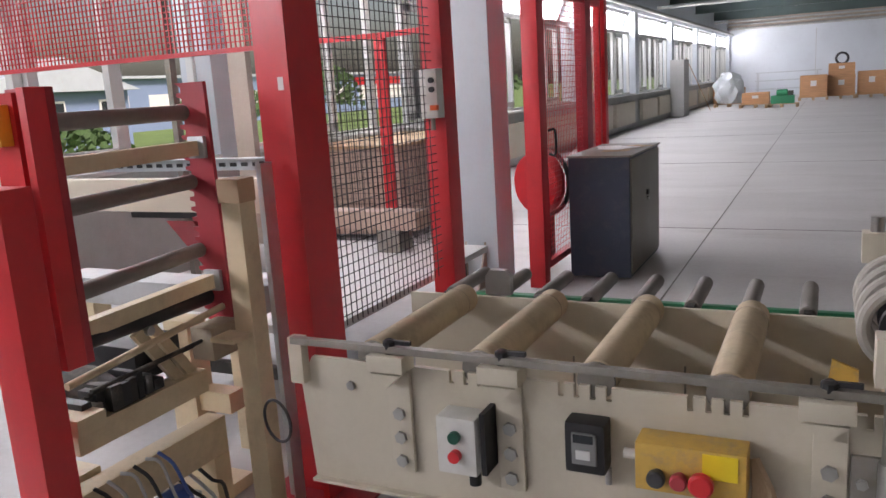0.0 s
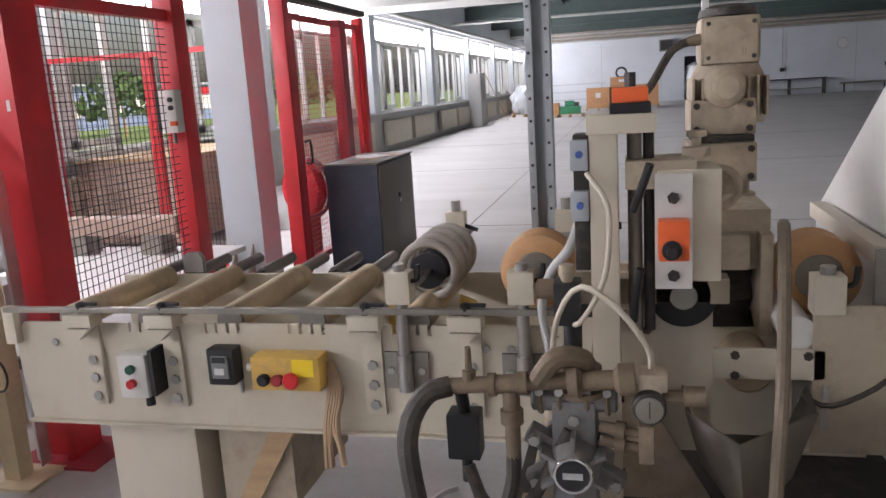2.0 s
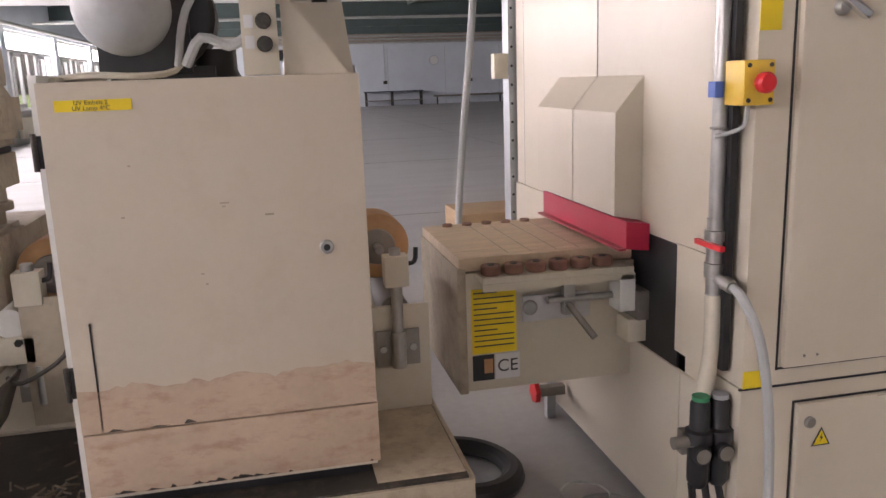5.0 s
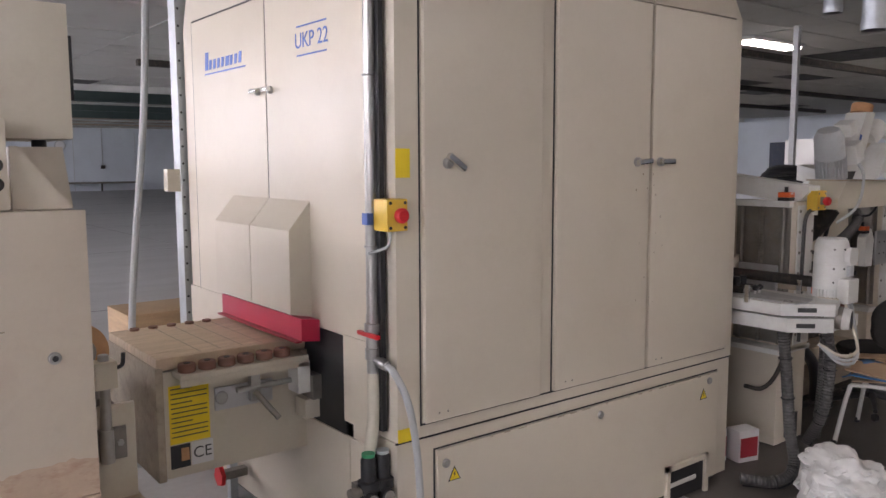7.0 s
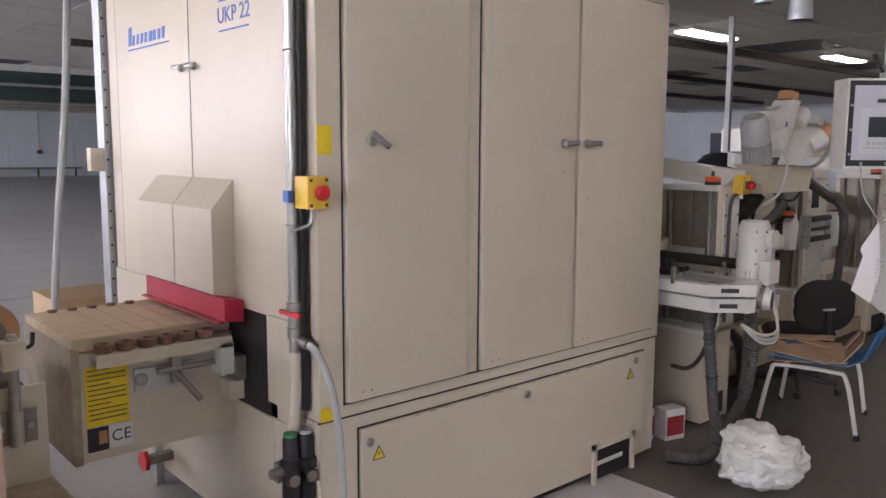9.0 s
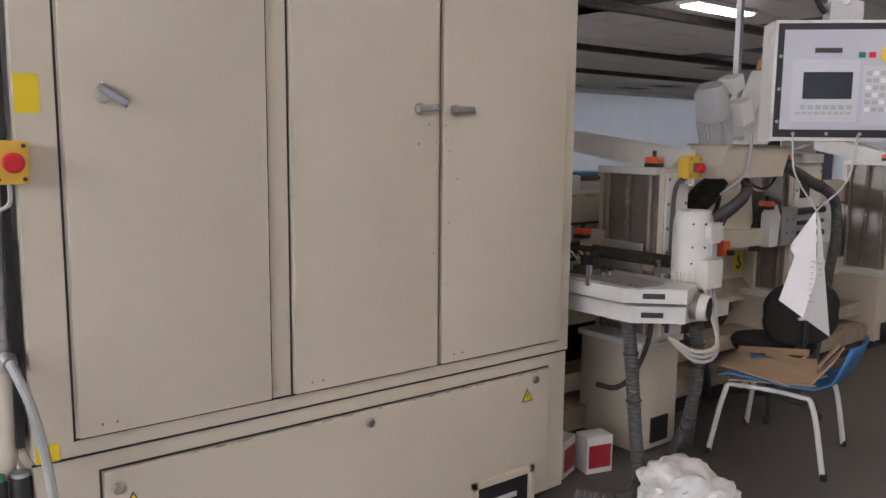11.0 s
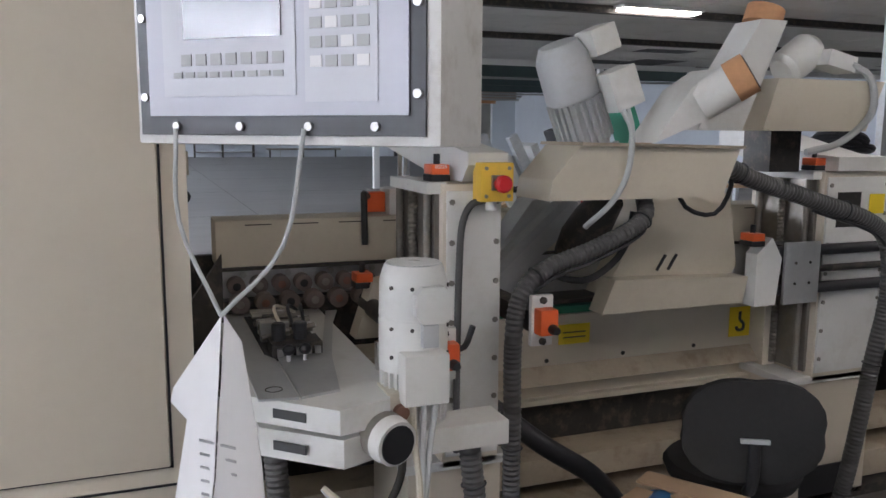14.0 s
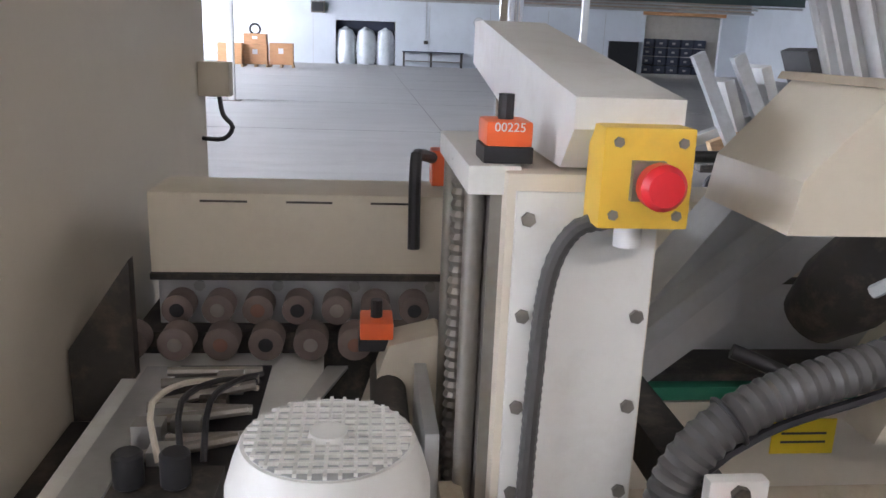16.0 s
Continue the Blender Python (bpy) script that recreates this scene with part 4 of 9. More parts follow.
    for x, r, m, n in ((-0.285, 0.018, BLACK, "black_button"), (-0.242, 0.017, DKRED, "dark_button"), (-0.2, 0.024, REDKNOB, "stop_button")):
        part(n, lathe(B(), (x, 1.47, 0.728), (x, 1.44, 0.728), [(0, r * 0.7), (0.012, r * 0.7), (0.014, r), (0.026, r), (0.03, r * 0.8)], 18), m, e)
    part("cable_gland", cyl(B(), (-0.33, 1.51, 0.745), (-0.36, 1.51, 0.745), 0.011, 10), WHITEP, e)
    g = thing("hanging_glove", "crumpled dusty work glove hanging from the box", "glove", (-0.1, 1.5, 0.45))
    q = B()
    rng = random.Random(4)
    for i in range(5):
        xx = -0.125 + i * 0.008
        tube(q, [(-0.11, 1.53, 0.76), (xx + 0.02, 1.505, 0.68), (xx, 1.50, 0.58), (xx + rng.uniform(-0.02, 0.02), 1.505, 0.46 + rng.uniform(-0.03, 0.05))], 0.010, 6)
    part("cloth", q, CARD, g)
    # grey wheel set and tan wheels pressing on the stock
    w = thing("pressure_wheel_set", "four grey rubber pressure wheels on a shaft", "wheels", (0.15, 1.9, 0.9))
    for i in range(4):
        y = 1.72 + i * 0.09
        t = part("tyre", ring(B(), (0.155, y, 0.985), (0, 1, 0), 0.082, 0.014, 30, 10), GTYRE, w)
        part("hub", cyl(B(), (0.155, y - 0.012, 0.985), (0.155, y + 0.012, 0.985), 0.055, 24), BLACK, t)
    part("shaft", cyl(B(), (0.155, 1.56, 0.985), (0.155, 2.4, 0.985), 0.012, 12), STEEL, w)

    def holder(x, y, h):
        t = thing("wheel_holder", "cream clamp block on a steel post", "clamp", (x, y, 0.7), group="wheel holders")
        part("post", cyl(B(), (x, y, 0.68), (x, y, h + 0.05), 0.017, 16, bev=0.002), STEEL, t)
        part("block", box(B(), x - 0.035, y - 0.03, h - 0.06, x + 0.035, y + 0.03, h + 0.03, 0.005), BEIGE, t)
        part("clamp_plate", box(B(), x - 0.065, y + 0.012, 0.68, x + 0.065, y + 0.022, 0.79, 0.003), DSTEEL, t)
        each_bolt("bolt", [(x - 0.045, y + 0.012, 0.735), (x + 0.045, y + 0.012, 0.735)], (0, -1, 0), 0.011, 0.007, STEEL, t)
        part("sleeve", cyl(B(), (x, y, 0.68), (x, y, 0.79), 0.022, 16), STEEL, t)
        part("lever", tube(B(), [(x + 0.03, y, h), (x + 0.055, y - 0.01, h + 0.01), (x + 0.06, y - 0.01, h + 0.05)], 0.007, 6), BLACK, t)
    holder(0.12, 1.525, 1.0), holder(0.46, 1.525, 1.0), holder(1.18, 1.38, 1.02)
    for x in (0.12, 0.52, 1.1):
        t = thing("rear_holder", "cream clamp block on a rear steel post", "clamp", (x, 2.3, 0.88), group="rear holders")
        part("post", cyl(B(), (x, 2.3, 0.7), (x, 2.3, 1.11), 0.017, 14), STEEL, t)
        part("mount", box(B(), x - 0.03, 2.133, 0.7, x + 0.03, 2.32, 0.78), DSTEEL, t)
        part("block", box(B(), x - 0.035, 2.27, 0.99, x + 0.035, 2.33, 1.07, 0.005), BEIGE, t)
        part("lever", cyl(B(), (x + 0.03, 2.29, 1.02), (x + 0.08, 2.29, 1.0), 0.008, 8), BLACK, t)

    def tan_wheel(x, y0, z=1.0):
        t = thing("tan_wheel", "ribbed tan polyurethane feed wheel", "wheel", (x, y0, z - 0.1), group="tan feed wheels")
        prof = [(0, 0.075), (0.004, 0.09)]
        for i in range(9):
            s = 0.012 + i * 0.014
            prof += [(s, 0.103), (s + 0.009, 0.103), (s + 0.011, 0.099)]
        prof += [(0.14, 0.09), (0.142, 0.07)]
        part("tyre", lathe(B(), (x, y0, z), (x, y0 + 0.15, z), prof, 36), WHEEL, t)
        part("hub", lathe(B(), (x, y0 - 0.008, z), (x, y0 + 0.05, z), [(0, 0.02), (0.002, 0.055), (0.012, 0.06)], 24), DSTEEL, t)
        part("axle", cyl(B(), (x, y0 - 0.06, z), (x, y0, z), 0.014, 12), STEEL, t)
    tan_wheel(0.49, 1.62), tan_wheel(1.2, 1.55)
    tan_wheel(2.14, 1.58, 1.0)
    holder(2.16, 1.35, 0.99)
    # rear auxiliary rollers
    for i in range(9):
        x = -1.05 + i * 0.145
        t = thing("idler_roller", "short grey idler roller behind the conveyor", "roller", (x, 2.4, 0.8), group="idler rollers")
        part("roller", cyl(B(), (x, 2.17, 0.872), (x, 2.45, 0.872), 0.022, 14, bev=0.003), GROLL, t)
        part("bracket", box(B(), x - 0.01, 2.133, 0.84, x + 0.01, 2.172, 0.885), DARK, t)
    t = thing("side_rail", "green edged side rail behind the conveyor", "rail", (0, 2.56, 0))
    part("rail", box(B(), -1.15, 2.57, 0.74, 1.25, 2.60, 0.765, 0.003), GREENM, t)
    for x in (-1.0, 1.1):
        part("leg", box(B(), x - 0.03, 2.55, 0, x + 0.03, 2.61, 0.738), BEIGE, t)
    # loop of black cable and shackle at the plate's end
    single("cable_loop", ring(B(), (-1.24, 1.5, 0.70), (0.3, 1, 0), 0.055, 0.004, 24, 6), BLACK, "black cable loop hanging at the conveyor's end", "cable")
    single("lifting_lug", prism(B(), [(-0.92, 0.885), (-0.84, 0.885), (-0.84, 0.94), (-0.855, 0.96), (-0.905, 0.96), (-0.92, 0.94)], "y", 2.134, 2.16), STEEL, "bright steel lifting lug on the rear plate", "lug")
    p = thing("galvanised_post", "tall galvanised channel post behind the conveyor", "post", (0.43, 2.45, 0))
    q = B()
    box(q, 0.387, 2.45, 0, 0.475, 2.454, CEIL), box(q, 0.387, 2.382, 0, 0.391, 2.45, CEIL), box(q, 0.471, 2.382, 0, 0.475, 2.45, CEIL), box(q, 0.387, 2.38, 0, 0.412, 2.383, CEIL), box(q, 0.45, 2.38, 0, 0.475, 2.383, CEIL)
    part("channel", q, GALV, p)
    each_bolt("bolt", [(0.399, 2.38, 0.9 + 0.08 * i) for i in range(28)] + [(0.462, 2.38, 0.9 + 0.08 * i) for i in range(28)], (0, -1, 0), 0.006, 0.002, DARK, p)
    single("paper_strip", tube(B(), [(-0.2, 1.8, 0.01), (-0.05, 1.9, 0.02), (0.05, 2.05, 0.06), (0.08, 2.2, 0.01)], 0.012, 4), PAPER, "white curled offcut on the floor", "offcut")


build_conveyor()


# ---------------------------------------------------------------- base table under the grinding station
def build_station_table():
    t = thing("machine_table", "grimy cream steel machine table with dust", "machine table", (1.35, 1.3, 0))
    part("top_plate", box(B(), 0.46, 0.93, 0.5, 2.26, 2.1, 0.53, 0.004), GRIME_SHADE, t, "grimy top plate, shade in its dark colour")
    part("apron", box(B(), 0.46, 0.915, 0.4, 2.27, 0.928, 0.525, 0.003), BEIGE_DUST_SHADE, t)
    part("end_apron", box(B(), 2.262, 0.93, 0.4, 2.275, 2.1, 0.525), BEIGE_DUST_SHADE, t)
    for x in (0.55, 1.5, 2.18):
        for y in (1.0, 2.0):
            part("leg", box(B(), x - 0.04, y - 0.04, 0, x + 0.04, y + 0.04, 0.5, 0.003), BEIGE_DUST_SHADE, t)
    part("lower_rail", box(B(), 0.6, 0.97, 0.12, 2.14, 1.02, 0.18), BEIGE_DUST_SHADE, t)
    part("dusty_sheet", box(B(), 2.03, 0.95, 0.531, 2.255, 2.05, 0.536), DUSTY, t, "dust covered sheet")
    part("front_sheet", box(B(), 0.48, 0.93, 0.531, 1.0, 1.25, 0.535), DUSTY, t, "dust covered sheet")
    rng = random.Random(8)
    h = B()
    for i in range(60):
        x, y = 1.24 + rng.gauss(0, 0.045), 1.05 + rng.gauss(0, 0.05)
        a = rng.uniform(0, 3.14)
        d = Vector((math.cos(a), math.sin(a), rng.uniform(-0.3, 0.3))) * 0.03
        p = Vector((x, y, 0.535 + rng.uniform(0, 0.03)))
        cyl(h, p, p + d, 0.003, 4)
    single("fibre_heap", h, HOSEBROWN, "small heap of dusty brown fibres", "heap", kind="stuff")


build_station_table()


def build_column_unit():
    c = thing("grinding_column", "cream guide column with an orange counter and switch box", "machine", (0.75, 1.3, 0.53))
    b = B()
    box(b, 0.66, 1.2, 0.535, 0.72, 1.32, 1.42, 0.004)
    part("column", b, BEIGE, c)
    part("foot_gusset", prism(B(), [(0.60, 0.535), (0.92, 0.535), (0.78, 0.78), (0.66, 0.95)], "y", 1.26, 1.275), BEIGE_DUST_SHADE, c)
    part("gusset_plate", prism(B(), [(0.5, 0.54), (0.66, 0.54), (0.66, 0.96), (0.6, 0.9)], "y", 1.40, 1.412), BEIGE, c)
    part("top_plate", box(B(), 0.655, 1.19, 1.40, 0.80, 1.34, 1.44, 0.004), BEIGE, c)
    part("guide_rod", cyl(B(), (0.755, 1.27, 0.95), (0.755, 1.27, 1.40), 0.016, 14), DSTEEL, c)
    part("guide_rod", cyl(B(), (0.785, 1.27, 0.95), (0.785, 1.27, 1.40), 0.012, 14), DARK, c)
    each_bolt("bolt", [(0.72, 1.22, z) for z in (0.62, 0.8, 1.0, 1.2)], (1, 0, 0), 0.009, 0.006, DARK, c)
    part("counter_base", box(B(), 0.705, 1.21, 1.44, 0.79, 1.30, 1.462, 0.003), BLACK, c)
    part("counter", box(B(), 0.71, 1.215, 1.462, 0.785, 1.295, 1.495, 0.008), ORANGE, c, "orange counter cap")
    part("counter_stub", cyl(B(), (0.748, 1.255, 1.495), (0.748, 1.255, 1.525), 0.012, 10), BLACK, c)
    part("side_blocks", box(B(), 0.625, 1.22, 1.1, 0.658, 1.3, 1.40, 0.004), DARK, c)
    for z in (1.36, 1.25):
        part("valve_block", box(B(), 0.62, 1.195, z - 0.035, 0.658, 1.225, z + 0.03, 0.003), GALV, c)
        part("valve_button", cyl(B(), (0.64, 1.195, z), (0.64, 1.185, z), 0.008, 10), BLUEINK, c)
    # carriage with the orange switch
    k = thing("switch_carriage", "white carriage plate with an orange rotary switch", "switch box", (0.85, 1.2, 1.05))
    part("plate", box(B(), 0.795, 1.17, 1.07, 0.87, 1.195, 1.315, 0.004), WHITEP, k)
    part("rear_block", box(B(), 0.80, 1.195, 1.08, 0.93, 1.36, 1.32, 0.005), BEIGE, k)
    part("side_block", box(B(), 0.735, 1.2, 1.28, 0.88, 1.36, 1.34, 0.004), BEIGE_DUST_SHADE, k)
    part("switch", box(B(), 0.80, 1.12, 1.14, 0.862, 1.17, 1.225, 0.008), ORANGE, k, "orange rotary switch")
    part("switch_knob", lathe(B(), (0.826, 1.12, 1.165), (0.826, 1.09, 1.165), [(0, 0.02), (0.01, 0.02), (0.012, 0.012), (0.03, 0.01)], 16), BLACK, k)
    part("bolt", bolts(B(), [(0.832, 1.17, 1.265)], (0, -1, 0), 0.013, 0.006), DARK, k)
    part("bolt", bolts(B(), [(0.832, 1.17, 1.10)], (0, -1, 0), 0.013, 0.006), DARK, k)
    part("top_knob", lathe(B(), (0.885, 1.27, 1.34), (0.885, 1.27, 1.40), [(0, 0.03), (0.02, 0.03), (0.022, 0.01), (0.04, 0.01), (0.042, 0.022), (0.055, 0.02)], 14), DUSTY, k)
    part("lever", tube(B(), [(0.75, 1.17, 1.24), (0.765, 1.155, 1.28), (0.785, 1.14, 1.34)], 0.009, 8), BLACK, k)
    part("lever", tube(B(), [(0.75, 1.17, 1.0), (0.755, 1.16, 1.06), (0.765, 1.15, 1.12)], 0.009, 8), BLACK, k)
    part("arm", box(B(), 0.72, 1.3, 1.0, 0.96, 1.36, 1.06, 0.005), BEIGE_DUST_SHADE, k)
    w = thing("contact_wheel", "dark rubber contact wheel under the carriage", "wheel", (0.86, 1.33, 0.93))
    part("tyre", lathe(B(), (0.86, 1.30, 1.02), (0.86, 1.38, 1.02), [(0, 0.06), (0.005, 0.075), (0.075, 0.075), (0.08, 0.06)], 30), BLACK, w)
    part("hub", cyl(B(), (0.86, 1.29, 1.02), (0.86, 1.3, 1.02), 0.03, 18), DSTEEL, w)


build_column_unit()


def build_head():
    h = thing("grinding_head", "dust covered grinding head with an upright motor", "grinding machine", (1.0, 1.75, 0.9))
    # motor: cap, terminal box, body, flange
    part("motor_cap", box(B(), 0.925, 1.68, 1.53, 1.075, 1.83, 1.655, 0.022), DUSTY, h)
    part("cap_plate", box(B(), 0.935, 1.672, 1.535, 1.065, 1.68, 1.645, 0.004), BEIGE_DUST_SHADE, h)
    for x in (0.945, 1.055):
        for z in (1.55, 1.635):
            part("cap_screw", bolts(B(), [(x, 1.672, z)], (0, -1, 0), 0.006, 0.004), DARK, h)
    part("cast_badge", prism(B(), [(0.965, 1.605), (1.0, 1.58), (1.035, 1.605), (1.0, 1.63)], "y", 1.669, 1.672), DUSTY, h)
    put_text("casting_letters", "EExe II", 0.028, Matrix.Translation((1.0, 1.671, 1.562)) @ pose(0, 0, 0, 90, 0, 0), DUSTY, h)
    part("hood_ring", lathe(B(), (1.0, 1.755, 1.655), (1.0, 1.755, 1.685), [(0, 0.075), (0.02, 0.07), (0.03, 0.04)], 24), DARK, h)
    part("motor_body", lathe(B(), (1.0, 1.76, 1.38), (1.0, 1.76, 1.54), [(0, 0.095), (0.03, 0.098), (0.12, 0.094), (0.16, 0.075)], 28), DUSTY, h)
    for i in range(9):
        part("cooling_fin", box(B(), 0.905 + i * 0.0225, 1.66, 1.40, 0.911 + i * 0.0225, 1.86, 1.50), DUSTY, h)
    part("terminal_cap", lathe(B(), (0.985, 1.67, 1.475), (0.985, 1.61, 1.475), [(0, 0.055), (0.02, 0.05), (0.03, 0.036), (0.055, 0.036), (0.06, 0.028)], 20), DUSTY, h)
    part("upper_block", box(B(), 0.90, 1.655, 1.355, 1.062, 1.86, 1.445, 0.007), DUSTY, h)
    part("mid_block", box(B(), 0.895, 1.62, 1.235, 1.06, 1.86, 1.335, 0.006), DUSTY, h)
    part("arch", box(B(), 0.905, 1.63, 1.336, 1.055, 1.84, 1.354, 0.006), DARK, h)
    part("neck", lathe(B(), (0.985, 1.72, 1.12), (0.985, 1.72, 1.24), [(0, 0.06), (0.05, 0.06), (0.052, 0.085), (0.075, 0.085), (0.08, 0.07), (0.12, 0.07)], 26), DUSTY, h)
    for x in (0.915, 1.045):
        for z, y in ((1.37, 1.655), (1.43, 1.655), (1.25, 1.62), (1.32, 1.62)):
            part("block_bolt", bolts(B(), [(x, y, z)], (0, -1, 0), 0.009, 0.007), DARK, h)
    part("gear_case", box(B(), 0.85, 1.55, 1.02, 1.06, 1.8, 1.13, 0.012), DUSTY, h)
    part("gear_cover", box(B(), 0.86, 1.5, 1.03, 1.03, 1.55, 1.12, 0.01), DUSTY, h)
    part("spindle_house", lathe(B(), (0.99, 1.66, 0.83), (0.99, 1.66, 1.03), [(0, 0.07), (0.03, 0.085), (0.06, 0.06), (0.1, 0.075), (0.14, 0.062), (0.2, 0.08)], 26), DARK, h)
    part("yoke", box(B(), 1.055, 1.5, 0.86, 1.085, 1.75, 1.12, 0.006), DUSTY, h)
    part("yoke", box(B(), 0.875, 1.52, 0.9, 0.89, 1.75, 1.05, 0.004), DARK, h)
    part("grinding_disc", cyl(B(), (1.02, 1.42, 0.80), (1.02, 1.62, 0.80), 0.06, 26, bev=0.006), ROLLER, h)
    hw = part("handwheel", ring(B(), (0.94, 1.38, 1.255), (0, 1, 0), 0.045, 0.01, 28, 8), DUSTY, h)
    for a in (0.5, 2.6, 4.7):
        part("spoke", cyl(B(), (0.94, 1.38, 1.255), (0.94 + 0.045 * math.cos(a), 1.38, 1.255 + 0.045 * math.sin(a)), 0.007, 8), DUSTY, hw)
    part("wheel_hub", cyl(B(), (0.94, 1.36, 1.255), (0.94, 1.66, 1.255), 0.018, 14), DUSTY, hw)
    part("cross_slide", box(B(), 0.90, 1.40, 1.15, 1.06, 1.62, 1.2, 0.006), DUSTY, h)
    part("support_arm", box(B(), 0.9, 1.78, 0.88, 1.06, 2.2, 1.1, 0.008), BEIGE_DUST_SHADE, h)
    part("cable", tube(B(), [(0.93, 1.7, 1.60), (0.86, 1.68, 1.58), (0.80, 1.62, 1.49), (0.75, 1.6, 1.44), (0.70, 1.5, 1.42), (0.66, 1.38, 1.40)], 0.011, 8), HOSE, h)
    part("cable_gland", lathe(B(), (0.935, 1.7, 1.60), (0.89, 1.69, 1.595), [(0, 0.016), (0.03, 0.014), (0.045, 0.01)], 10), BRASS, h)
    # roll under the head and the cream side plates
    s = thing("station_frame", "cream side plates of the grinding station", "machine frame", (1.0, 1.3, 0.53))
    part("front_cheek", prism(B(), [(0.70, 0.62), (0.93, 0.62), (0.93, 0.97), (0.72, 0.97)], "y", 1.36, 1.372), BEIGE, s)
    part("cross_plate", box(B(), 0.93, 1.36, 0.80, 1.18, 1.372, 0.875, 0.003), BEIGE, s)
    for x, z in ((0.98, 0.86), (1.14, 0.86), (0.78, 0.92), (0.98, 0.81)):
        part("bolt", bolts(B(), [(x, 1.36, z)], (0, -1, 0), 0.011, 0.006), DARK, s)
    part("right_cheek", box(B(), 1.15, 1.36, 0.62, 1.32, 1.372, 0.98, 0.003), BEIGE_DUST_SHADE, s)
    part("rear_plate", box(B(), 0.7, 2.15, 0.535, 1.34, 2.165, 0.9), BEIGE_DUST_SHADE, s)
    part("roll", cyl(B(), (0.88, 1.375, 0.93), (0.88, 2.15, 0.93), 0.045, 20), ROLLER, s)
    part("roll", cyl(B(), (1.12, 1.375, 0.91), (1.12, 2.15, 0.91), 0.04, 20), WHITEP, s)
    part("slotted_rail", box(B(), 1.285, 1.42, 1.06, 1.33, 2.1, 1.105, 0.004), BEIGE, s)
    part("rail_end", box(B(), 1.285, 1.40, 0.87, 1.325, 1.418, 1.10, 0.003), DSTEEL, s)
    # hopper tray
    t = thing("hopper_tray", "dull steel six sided drip hopper", "hopper", (1.03, 1.2, 0.53))
    q = B()
    top = [(0.858, 1.35, 0.785), (0.858, 1.2, 0.78), (0.95, 1.03, 0.785), (1.129, 1.19, 0.79), (1.14, 1.35, 0.79)]
    low = [(0.89, 1.35, 0.66), (0.89, 1.2, 0.66), (0.965, 1.06, 0.60), (1.08, 1.19, 0.64), (1.09, 1.35, 0.66)]
    T_, L_ = [q.verts.new(p) for p in top], [q.verts.new(p) for p in low]
    for i in range(4):
        q.faces.new((T_[i], T_[i + 1], L_[i + 1], L_[i]))
    q.faces.new(L_)
    o = part("tray", q, HOPPERM, t)
    sol = o.modifiers.new("thick", "SOLIDIFY")
    sol.thickness = 0.006
    part("spout", cyl(B(), (0.97, 1.10, 0.62), (0.965, 1.0, 0.56), 0.025, 16), DUSTY, t)


build_head()


